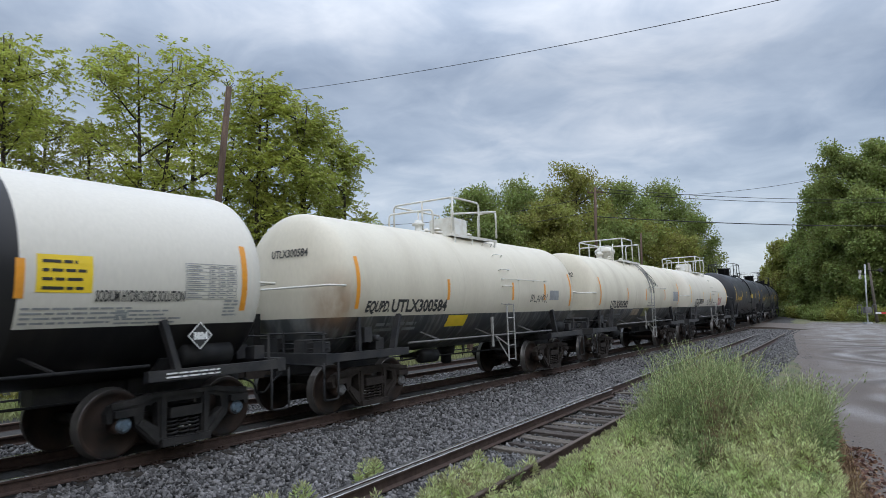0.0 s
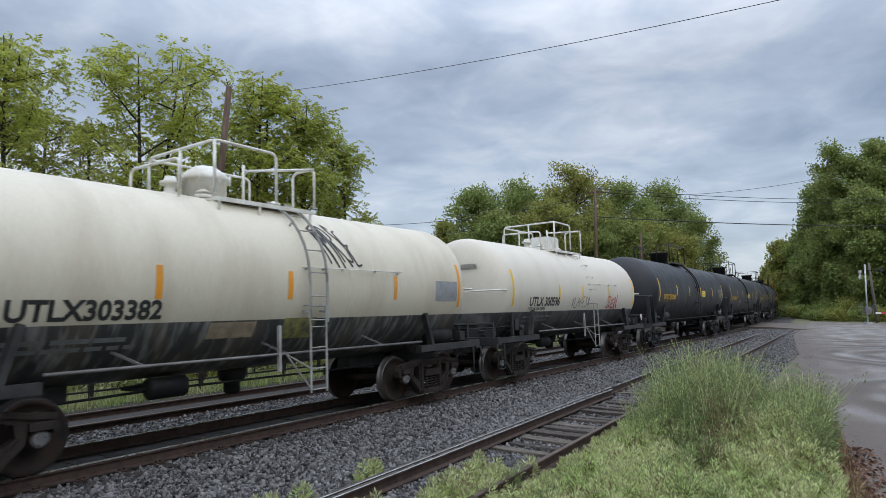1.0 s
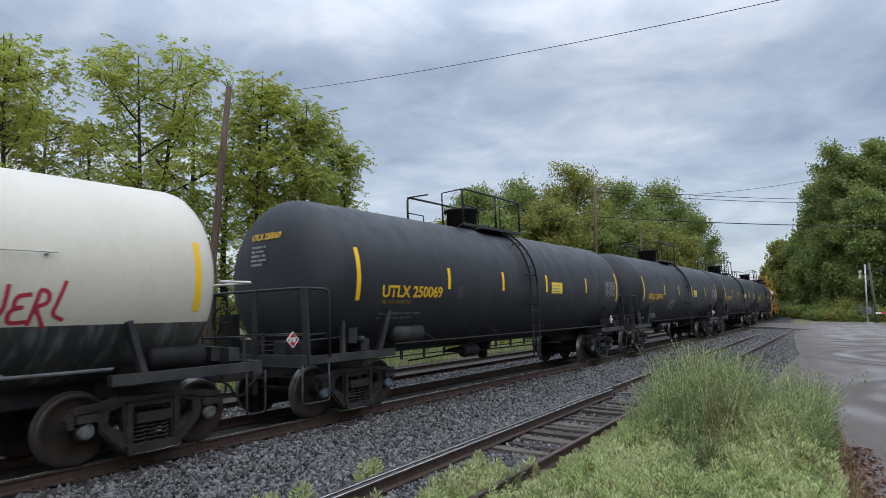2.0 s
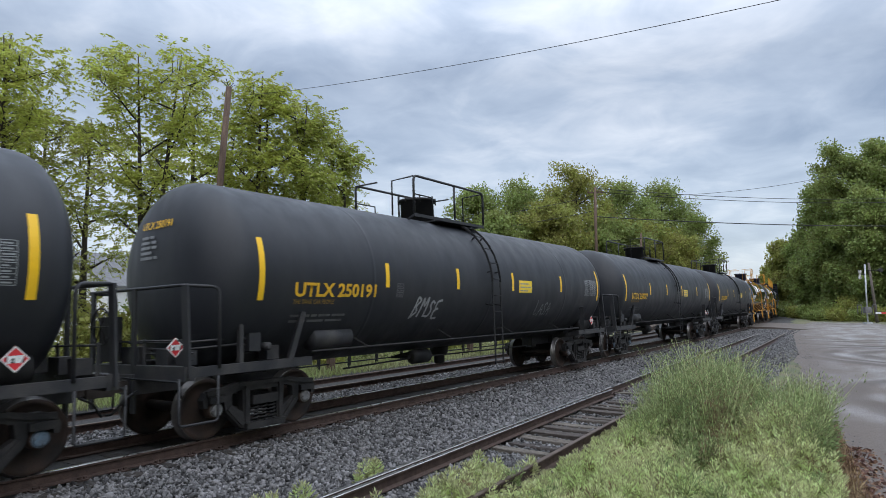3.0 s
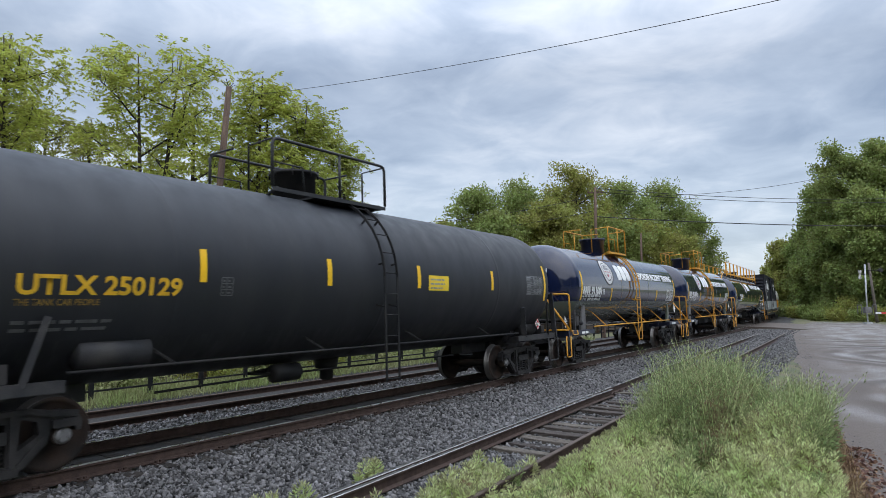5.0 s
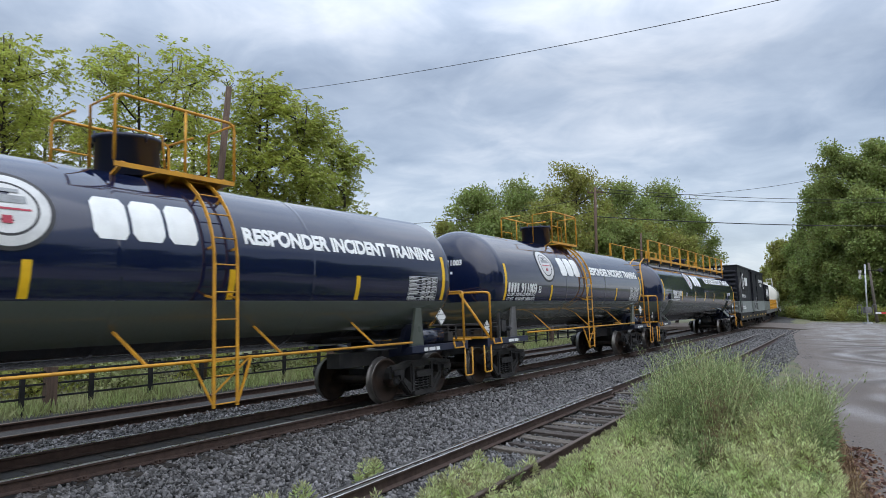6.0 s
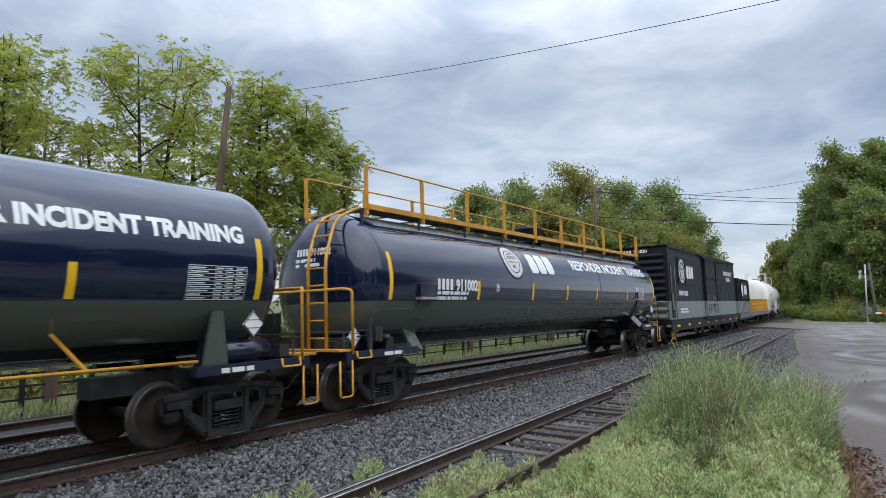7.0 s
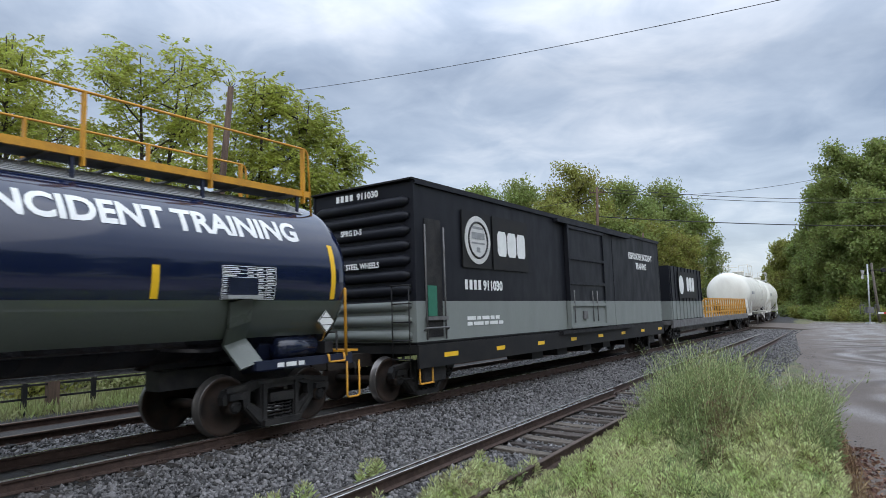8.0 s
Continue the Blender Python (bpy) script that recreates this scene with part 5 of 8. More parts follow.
def black_car(s0, s1, first, last, number, seed):
    mid, L = (s0 + s1) / 2, (s1 - s0) / 2
    R, zc = 1.57, 2.53
    ht = L - 2.1
    c = car_thing("tank_car", "matt black tank car with yellow lettering and yellow strips", s0, s1, ht)
    a, b = first - mid - 0.15, last - mid + 0.15
    shell(c, R, zc, a, b, 0.62, M["black_tank"], seams=(a + 2.8, (a + b) / 2, b - 2.8))
    for y in (-ht, ht):
        truck(c, y, M["truck_dark"], M["bearing_blue"] if seed % 2 else M["grey_steel"])
    end_gear(c, -1, -L, -ht, R, zc, M["dusty_steel"], M["frame_black"], cage=1.02, step=(1.0, 0.38))
    end_gear(c, 1, L, ht, R, zc, M["dusty_steel"], M["frame_black"], cage=1.02, step=(1.0, 0.38))
    side_rod(c, -ht + 0.75, ht - 0.75, 1.22, 1.42, M["black_steel"], R, zc)
    span = last - first
    for i, f in enumerate((0, 0.215, 0.392, 0.576, 0.79, 1.0)):
        big = i in (0, 5)
        stripe(c, first - mid + f * span, R, zc, 2.08 if big else 2.33, 1.0 if big else 0.47, 0.11, M["stripe_yellow"])
    y = first - mid
    part("reporting_mark", on_tank(text_mesh("UTLX " + number, 0.32, None, 0.010, width=2.03), y + 0.68, 2.15, R, zc), M["letter_yellow"], c)
    part("end_mark", on_head(text_mesh("UTLX " + number, 0.17, None, 0.004, width=0.85), -0.55, 3.3, R, zc, y - 0.15, 0.62), M["letter_yellow"], c)
    part("small_writing", on_head(bars_mesh(5, 0.42, 0.5, seed), -0.5, 2.8, R, zc, y - 0.15, 0.62), M["letter_pale"], c)
    part("slogan", on_tank(text_mesh("THE TANK CAR PEOPLE", 0.11, None, 0.002, width=0.95), y + 0.68, 2.02, R, zc), M["letter_ochre"], c)
    part("weight_writing", on_tank(bars_mesh(2, 0.2, 1.4, seed + 3, 0.55), y + 0.7, 1.72, R, zc), M["letter_faint"], c)
    part("square_mark", on_tank(table_mesh(3, 2, 0.2, 0.26, 0.014), y + 3.35, 2.15, R, zc), M["letter_faint"], c)
    yl = last - mid
    part("phone_panel", on_tank(rect(0.75, 0.32), y + 0.60 * span, 2.29, R, zc), M["yellow_sign"], c, "yellow emergency contact panel")
    for k in range(3):
        part("panel_writing", on_tank(bars_mesh(1, 0.05, 0.62, seed * 7 + k, 0.3), y + 0.60 * span + 0.06, 2.325 + 0.09 * k, R, zc, 0.009), M["letter_grey"], c)
    part("data_table", on_tank(table_mesh(8, 4, 0.95, 0.5), yl - 1.12, 2.24, R, zc), M["letter_grey"], c)
    placard(c, yl - 0.05, 1.42, 1.30, 0.15, M["placard_red"], M["letter_white"], "1987", "red flammable liquid placard")
    placard(c, y - 1.1, 1.42, 1.0, 0.14, M["placard_red"], M["letter_white"], "1987", "red flammable liquid placard")
    ym = (a + b) / 2
    top_platform(c, R, zc, ym - 2.2, ym + 0.85, 0.88, M["frame_black"], M["frame_black"], 0.86, 0.03)
    manway(c, ym - 0.9, R, zc, 0.42, 0.6, M["black_steel"])
    valve(c, ym + 0.4, R, zc, M["black_steel"])
    ladder(c, ym, R, zc, 0.55, zc + R, M["black_steel"], platform_feet=False)
    bm = bmesh.new()
    lathe(bm, [(-0.5, 0.06), (-0.46, 0.2), (0.46, 0.2), (0.5, 0.06)], "y", 18, at=(1.1, -ht + 1.45, 1.42))
    part("air_reservoir", bm, M["dusty_steel"], c, "grey cylindrical air reservoir")
    outlet(c, R, zc)
    return c, mid, R, zc


c, mid, R, zc = black_car(45.7, 62.75, 47.35, 61.2, "250069", 1)
c, mid, R, zc = black_car(62.75, 80.0, 64.43, 78.6, "250191", 2)
part("graffiti", on_tank(sprayed("BMSE", 1.0, 0.45, 0.05, 5, 0.3), 68.36 - mid, 1.72, R, zc), M["letter_grey"], c)
part("graffiti", on_tank(sprayed("LASA", 0.95, 0.42, 0.028, 6, 0.2), 74.1 - mid, 1.66, R, zc), M["letter_pale"], c)
c, mid, R, zc = black_car(80.0, 97.4, 81.55, 95.95, "250077", 3)
c, mid, R, zc = black_car(97.4, 114.5, 98.95, 113.1, "250129", 4)

# dark blue training tank cars


def seal(car, y, z, r, R, zc):
    """A round white emblem with a dark ring, drawn as plain shapes."""
    bm = bmesh.new()
    n = 40
    for r0, r1, mi in ((0.0, 0.62, 0), (0.62, 0.68, 1), (0.68, 0.9, 0), (0.9, 1.0, 1)):
        for k in range(n):
            a, b = 2 * math.pi * k / n, 2 * math.pi * (k + 1) / n
            pts = [(r1 * r * math.cos(a), r1 * r * math.sin(a)), (r1 * r * math.cos(b), r1 * r * math.sin(b))]
            pts += [(r0 * r * math.cos(b), r0 * r * math.sin(b)), (r0 * r * math.cos(a), r0 * r * math.sin(a))] if r0 else [(0, 0)]
            bm.faces.new([bm.verts.new((*p, 0)) for p in pts]).material_index = mi

    me = mesh_of(on_tank_keep(bm, y, z, R, zc, 0.008), "emblem", [M["emblem"], M["letter_dark"]])
    e = part("emblem", me, None, car, "round white emblem with a dark ring")
    for q in ((-0.42, 0.10, 0.42, 0.30), (-0.5, -0.08, 0.5, -0.03), (-0.10, -0.42, 0.10, -0.24), (-0.3, 0.38, 0.3, 0.48)):
        b2 = rect((q[2] - q[0]) * r, (q[3] - q[1]) * r)
        part("emblem_bar", on_tank(b2, y + q[0] * r, z + r * q[1] * 0.9, R, zc, 0.012), M["letter_red"] if q[3] < 0 else M["letter_grey"], e)
    return e


def on_tank_keep(bm, y, z, R, zc, lift):
    a0 = math.asin(max(-1, min(1, (z - zc) / R)))
    for v in bm.verts:
        a = a0 + v.co.y / R
        v.co = Vector(((R + lift) * math.cos(a), y + v.co.x, zc + (R + lift) * math.sin(a)))
    return bm


def logo_shapes(w, h):
    """Three heavy white blocks in place of the owner's big letters."""
    bm = bmesh.new()

    def block(pts):
        bm.faces.new([bm.verts.new((x * w, y * h, 0)) for x, y in pts])
    for x0 in (0.0, 0.345, 0.69):
        block([(x0 + 0.05, 0.0), (x0 + 0.27, 0.0), (x0 + 0.31, 0.16), (x0 + 0.31, 0.84), (x0 + 0.27, 1.0), (x0 + 0.05, 1.0), (x0, 0.84), (x0, 0.16)])
    bmesh.ops.triangulate(bm, faces=bm.faces)
    return bm


def blue_car(s0, s1, first, last, number, long_car, label):
    mid, L = (s0 + s1) / 2, (s1 - s0) / 2
    R, zc = (1.40, 2.63) if not long_car else (1.46, 2.50)
    ht = L - 1.85
    c = car_thing("tank_car", label, s0, s1, ht)
    a, b = first - mid - 0.14, last - mid + 0.14
    span = last - first
    shell(c, R, zc, a, b, 0.62, M["blue_tank"], seams=(a + span * 0.36, a + span * 0.66))
    yel = M["yellow_steel"]
    for y in (-ht, ht):
        truck(c, y, M["truck_dark"], M["black_steel"])
    end_gear(c, -1, -L, -ht, R, zc, M["blue_steel"], yel, cage=0.62, step=(0.60, 0.28), posts=())
    end_gear(c, 1, L, ht, R, zc, M["blue_steel"], yel, cage=0.62, step=(0.60, 0.28), posts=())
    y = first - mid
    yl = last - mid
    if not long_car:
        side_rod(c, -ht + 0.75, ht - 0.75, 1.22, 1.42, yel, R, zc)
        bm = bmesh.new()
        pipe(bm, [(0.62, -L + 0.50, 2.28), (1.40, -L + 0.56, 1.2)], 0.032, 6)
        part("slanted_brace", bm, yel, c)
    fr = (0, 0.25, 0.5, 0.75, 1.0) if not long_car else (0, 0.19, 0.355, 0.49, 0.63, 0.81, 1.0)
    for i, f in enumerate(fr):
        big = i in (0, len(fr) - 1)
        stripe(c, y + f * span, R, zc, 2.1, 0.98 if big else 0.46, 0.11, M["stripe_yellow"])
    W = M["letter_white"]
    o = 1.6 if long_car else 0.13
    part("reporting_mark", on_tank(blocks(4, 0.66, 0.245), y + o, 2.32, R, zc), W, c)
    part("car_number", on_tank(text_mesh(number, 0.34, None, 0.016, width=0.95), y + o + 0.74, 2.32, R, zc), W, c)
    limits = ("LD LMT 203700 LBS 92397 KGS", "LT WT   59300 LBS 26898 KGS") if not long_car else ("", "")
    for k, words in enumerate(limits):
        row = text_mesh(words, 0.125, None, 0.003, width=1.62) if words else bars_mesh(1, 0.085, 1.6, 7 + k, 0.1)
        part("weight_writing", on_tank(row, y + o, 2.215 - 0.115 * k, R, zc), W, c)
    part("end_mark", on_head(text_mesh(number, 0.2, None, 0.008, width=0.55), -0.05, 3.05, R, zc, y - 0.12, 0.62), W, c)
    part("end_mark", on_head(blocks(4, 0.36, 0.145), -0.45, 3.05, R, zc, y - 0.12, 0.62), W, c)
    part("small_writing", on_head(bars_mesh(2, 0.2, 0.75, 6, 0.35), -0.48, 2.82, R, zc, y - 0.12, 0.62), W, c)
    e0 = 2.62 if not long_car else 5.35
    seal(c, y + e0, 3.15, 0.53, R, zc)
    l0 = 3.58 if not long_car else 6.3
    part("owner_mark", on_tank(logo_shapes(1.48 if not long_car else 1.55, 0.62), y + l0, 2.86, R, zc, 0.006, 0.06), W, c, "large white blocks in place of the owner's mark")
    t0, tw, ts, tz = (5.87, 5.12, 0.37, 2.97) if not long_car else (9.36, 7.55, 0.52, 3.08)
    part("lettering", on_tank(text_mesh("RESPONDER INCIDENT TRAINING", ts, None, 0.018, width=tw), y + t0, tz, R, zc, 0.006, 0.08), W, c)
    part("data_table", on_tank(table_mesh(9, 4, 1.0, 0.5), yl - (2.3 if long_car else 1.25), 2.1, R, zc), W, c)
    part("square_mark", on_tank(table_mesh(2, 2, 0.13, 0.17, 0.022), y + (4.2 if long_car else 1.95), 2.32, R, zc), W, c)
    placard(c, yl - 0.1, 1.72, 1.36, 0.2, W, M["letter_dark"], "", "white diamond placard")
    placard(c, -L + 1.05, 1.40, 1.06, 0.2, W, M["letter_dark"], "", "white diamond placard")
    part("jack_label", on_side(bars_mesh(1, 0.09, 0.75, 3, 0.2), -ht - 0.35, 1.02, 1.43), W, c)
    part("jack_label", on_side(bars_mesh(1, 0.09, 0.75, 4, 0.2), ht - 0.35, 1.02, 1.43), W, c)
    ym = (a + b) / 2
    if not long_car:
        top_platform(c, R, zc, y + 4.05, y + 6.02, 0.92, yel, yel, 0.95)
        manway(c, y + 4.75, R, zc, 0.46, 0.62, M["blue_steel"])
        ladder(c, y + 5.42, R, zc, 0.55, zc + R, yel, 0.4)
    else:
        top = zc + R
        bm = bmesh.new()
        for x in (-0.55, 0.55):
            box(bm, x - 0.27, x + 0.27, a + 0.2, b - 0.3, top + 0.05, top + 0.08)
        for y_ in np.arange(a + 0.3, b - 0.3, 1.0):
            box(bm, -0.83, 0.83, y_ - 0.03, y_ + 0.03, top + 0.02, top + 0.05)
        part("roof_walk", bm, M["grey_steel"], c, "grey steel grating walkway")
        # ribbed anti-slip strips along the shell beside the walk
        for sx in (-1, 1):
            bm = bmesh.new()
            for k in range(9):
                an = math.radians(52.5 + 2.1 * k)
                p = [Vector((sx * (R + 0.012) * math.cos(an), yy, zc + (R + 0.012) * math.sin(an))) for yy in (a + 0.3, b - 0.35)]
                beam(bm, p[0], p[1], 0.034, 0.016, up=(math.cos(an) * sx, 0, math.sin(an)))
            part("tread_strip", bm, M["grey_light"], c, "ribbed grey anti-slip strip")
        n = 10
        for x in (-0.88, 0.88):
            part("edge_beam", beam(bmesh.new(), (x, a + 0.05, top + 0.08), (x, b - 0.15, top + 0.08), 0.05, 0.11), yel, c)
            bm = bmesh.new()
            pipe(bm, rounded([(x, a + 0.1, top + 0.1), (x, a + 0.1, top + 0.92), (x, b - 0.18, top + 0.92), (x, b - 0.10, top - 0.35)], 0.12), 0.02, 6)
            part("roof_walk_rail", bm, yel, c)
            for i in range(n):
                py = a + 0.1 + (b - a - 0.4) * i / (n - 1)
                bm = bmesh.new()
                beam(bm, (x, py, top - 0.10), (x, py, top + 0.92), 0.035, 0.09, up=(1, 0, 0))
                part("post", bm, yel, c)
                bm = bmesh.new()
                beam(bm, (x * 0.97, py - 0.12, top + 0.02), (x * 0.97, py - 0.12, zc + math.sqrt(R * R - (x * 0.97) ** 2) - 0.02), 0.05, 0.04, up=(1, 0, 0))
                part("bracket", bm, M["blue_steel"], c)
        manway(c, ym + 0.2, R, zc, 0.4, 0.6, M["blue_steel"])
        # end ladder at the near corner
        bm = bmesh.new()
        ye = -L + 0.5
        for x in (0.15, 0.62):
            pipe(bm, rounded([(x + 0.25, ye, 1.1), (x + 0.25, ye, 2.9), (x, ye + 0.55, 3.75), (x, a + 0.2, top + 0.1)], 0.3), 0.032, 6)
        for i in range(8):
            z = 1.4 + i * 0.33
            k = 0 if z < 2.9 else (z - 2.9) / 0.85
            pipe(bm, [(0.40 - 0.25 * k, ye + 0.55 * k, z), (0.87 - 0.25 * k, ye + 0.55 * k, z)], 0.018, 6)
        part("end_ladder", bm, yel, c)
        for sgn in (-1, 1):
            bm = bmesh.new()
            yb = sgn * (L - 2.9)
            for za, zb_ in ((2.10, 1.72), (1.72, 1.45), (1.45, 1.08)):
                xa, xb = (math.sqrt(max(0.01, R * R - (z - zc) ** 2)) + 0.03 if z > 1.4 else 1.25 + 0.10 * (z < 1.2) for z in (za, zb_))
                ya, y2 = (yb + sgn * 0.25 * (2.1 - z) for z in (za, zb_))
                beam(bm, (xa, ya, za), (xb, y2, zb_), 0.42, 0.05, up=(1, 0, 0))
            part("saddle_plate", bm, M["saddle_grey"], c, "grey saddle plate down the tank's side")
            bm = bmesh.new()
            box(bm, R - 0.10, R + 0.05, yb - 0.26, yb + 0.26, 2.16, 2.42)
            part("saddle_box", bm, M["blue_gloss"], c)
            part("saddle_shelf", box(bmesh.new(), R - 0.12, R + 0.10, yb - 0.32, yb + 0.32, 2.10, 2.155), M["grey_light"], c)
    for sg in (-1, 1):
        bm = box(bmesh.new(), -1.40, 1.40, min(sg * (L - 0.28), sg * (L - 0.64)), max(sg * (L - 0.28), sg * (L - 0.64)), 1.162, 1.20)
        part("end_platform", bm, yel, c)
        bm = bmesh.new()
        pipe(bm, rounded([(1.44, sg * (L - 0.70), 1.16), (1.47, sg * (L - 0.70), 1.02), (1.47, sg * (L - 1.08), 1.02), (1.44, sg * (L - 1.08), 1.16)], 0.03), 0.018, 6)
        part("grab_iron", bm, yel, c)
        if not long_car:
            ys, low = sg * (ht - 0.30), 1.10
            q = math.radians(-30)
            bm = bmesh.new()
            web = [(R * math.cos(q) - 0.05, ys - 0.22, low), (R * math.cos(q) - 0.05, ys + 0.22, low), (R * math.cos(q) + 0.0, ys + 0.09, zc + R * math.sin(q)), (R * math.cos(q) + 0.0, ys - 0.09, zc + R * math.sin(q))]
            va = [bm.verts.new(p) for p in web]
            vb = [bm.verts.new((p[0] + 0.06, p[1], p[2])) for p in web]
            bm.faces.new(va[::-1]); bm.faces.new(vb)
            for k in range(4):
                bm.faces.new((va[k], va[(k + 1) % 4], vb[(k + 1) % 4], vb[k]))
            part("saddle_plate", bm, M["grey_steel"] if sg < 0 else M["saddle_grey"], c, "grey tapering saddle plate")
    return c, mid


blue_car(114.5, 128.9, 116.28, 127.55, "911001", False, "glossy dark blue and grey training tank car with yellow railings")
blue_car(128.9, 143.2, 130.45, 141.72, "911003", False, "glossy dark blue and grey training tank car with yellow railings")
blue_car(143.2, 163.5, 144.93, 162.55, "911002", True, "long dark blue training tank car with yellow roof walk and posts")

# black boxcar


def box_car(s0, s1):
    mid, L = (s0 + s1) / 2, (s1 - s0) / 2
    ht = L - 2.2
    c = car_thing("boxcar", "black and grey boxcar with ribbed ends and a sliding door", s0, s1, ht)
    y0, y1, x, zb, zt = -L + 1.45, L - 0.8, 1.46, 1.16, 4.62
    bm = bmesh.new()
    box(bm, -x, x, y0, y1, zb, zt)
    bmesh.ops.bevel(bm, geom=[e for e in bm.edges], offset=0.03, segments=2, affect="EDGES")
    part("body", bm, M["box_side"], c)
    bm = bmesh.new()
    z = zb + 0.12
    while z < zt - 0.2:
        lathe(bm, [(-x + 0.10, 0.05), (-x + 0.26, 0.12), (x - 0.26, 0.12), (x - 0.10, 0.05)], "x", 12, at=(0, y0 + 0.0, z + 0.08))
        z += 0.315
    part("end_rib", bm, M["box_side"], c)
    bm = bmesh.new()
    for sx in (-1, 1):
        box(bm, sx * x - 0.03, sx * x + 0.03, y0 - 0.02, y0 + 0.06, zb, zt)
        for yy in (y0 + 11.9, y1 - 0.06):
            box(bm, sx * x - 0.01, sx * x + 0.012, yy - 0.03, yy + 0.03, zb, zt - 0.04)
        box(bm, sx * x - 0.02, sx * x + 0.06, y0, y1, zt - 0.07, zt + 0.02)
    part("side_post", bm, M["box_side"], c)
    bm = bmesh.new()
    box(bm, -x - 0.05, x + 0.05, y0 - 0.1, y1 + 0.1, zt + 0.015, zt + 0.05)
    part("roof", bm, M["black_steel"], c)
    bm = bmesh.new()
    box(bm, x + 0.02, x + 0.10, y0 + 7.6, y0 + 10.75, zb + 0.05, zt - 0.18)
    door = part("sliding_door", bm, M["box_side"], c)
    for z in (1.28, 1.95, 2.62, 3.40, 4.36):
        part("door_rib", box(bmesh.new(), x + 0.10, x + 0.16, y0 + 7.65, y0 + 10.7, z - 0.045, z + 0.045), M["box_side"], door)
    for yy in (y0 + 7.66, y0 + 10.64):
        part("door_stile", box(bmesh.new(), x + 0.10, x + 0.155, yy - 0.06, yy + 0.06, zb + 0.1, zt - 0.2), M["box_side"], door)
    for z in (zb - 0.03, zt - 0.13):
        part("door_track", box(bmesh.new(), x + 0.0, x + 0.17, y0 + 6.9, y1 - 4.2, z - 0.05, z + 0.05), M["box_side"], c)
    bm = bmesh.new()
    for yy in (y0 + 7.9, y0 + 9.4, y0 + 9.8):
        pipe(bm, [(x + 0.15, yy, 1.4), (x + 0.15, yy, 2.4)], 0.02, 6)
    box(bm, x + 0.1, x + 0.16, y0 + 8.6, y0 + 8.9, 1.5, 1.75)
    part("door_bar", bm, M["grey_steel"], c)
    bm = bmesh.new()
    box(bm, -x, x, y0, y1, 0.98, 1.157)
    part("underframe", bm, M["black_steel"], c)
    for sx in (-1, 1):
        part("side_sill", box(bmesh.new(), sx * (x + 0.02) - 0.03, sx * (x + 0.02) + 0.03, y0, y1, 0.68, 1.15), M["black_steel"], c)
        for ye, tilt in ((-ht, 1), (ht, -1)):
            bm = box(bmesh.new(), sx * 1.32 - 0.05, sx * 1.32 + 0.05, ye - 0.42, ye + 0.42, 0.34, 0.70)
            bmesh.ops.bevel(bm, geom=bm.edges[:], offset=0.03, segments=1, affect="EDGES")
            part("bolster_skirt", bm, M["truck_dark"], c)
        bm = bmesh.new()
        pipe(bm, rounded([(sx * 1.44, y0 + 0.10, 0.70), (sx * 1.44, y0 + 0.10, 0.36), (sx * 1.44, y0 + 0.55, 0.36), (sx * 1.44, y0 + 0.55, 0.70)], 0.05), 0.02, 6)
        beam(bm, (sx * 1.45, y0 + 0.10, 0.36), (sx * 1.45, y0 + 0.55, 0.36), 0.06, 0.02)
        part("corner_step", bm, M["yellow_steel"], c)
    for i in range(8):
        yy = y0 + 0.9 + i * (y1 - y0 - 1.8) / 7
        part("reflective_strip", on_side(rect(0.55 if i in (0, 7) else 0.42, 0.10), yy, 0.86, x + 0.055), M["stripe_yellow"], c)
    # side door opening at the near corner: a dark plate for its shaded inside
    part("corner_door", box(bmesh.new(), x + 0.004, x + 0.02, y0 + 0.35, y0 + 0.95, 1.3, 3.85), M["truck_dark"], c)
    part("green_equipment", box(bmesh.new(), x + 0.02, x + 0.035, y0 + 0.40, y0 + 0.72, 1.75, 2.4), M["green_paint"], c, "green equipment in the side doorway")
    part("door_ledge", box(bmesh.new(), x + 0.02, x + 0.10, y0 + 0.3, y0 + 1.05, 1.66, 1.74), M["grey_steel"], c)
    bm = bmesh.new()
    for yy in (y0 + 0.30, y0 + 1.0):
        pipe(bm, [(x + 0.06, yy, 1.25), (x + 0.06, yy, 3.7)], 0.02, 6)
    pipe(bm, rounded([(x + 0.05, y0 + 0.2, 1.45), (x + 0.12, y0 + 0.2, 1.5), (x + 0.12, y0 + 1.05, 1.5), (x + 0.05, y0 + 1.05, 1.45)], 0.05), 0.018, 6)
    part("corner_door_rail", bm, M["grey_steel"], c)
    W = M["letter_white"]
    part("panel", box(bmesh.new(), x + 0.02, x + 0.05, y0 + 1.8, y0 + 3.1, 2.85, 4.2), M["black_steel"], c, "square dark sign panel")
    part("panel", box(bmesh.new(), x + 0.02, x + 0.05, y0 + 3.2, y0 + 5.1, 2.85, 4.2), M["black_steel"], c, "square dark sign panel")
    bm = bmesh.new()
    lathe(bm, [(x + 0.05, 0.58), (x + 0.062, 0.58)], "x", 40, at=(0, y0 + 2.47, 3.53))
    e = part("emblem", bm, M["emblem"], c, "round white emblem with a dark ring")
    bm = bmesh.new()
    pts = [(x + 0.064, y0 + 2.47 + 0.43 * math.cos(k), 3.53 + 0.43 * math.sin(k)) for k in np.linspace(0, 2 * math.pi, 33)]
    pipe(bm, pts, 0.028, 5)
    part("emblem_ring", bm, M["letter_dark"], e)
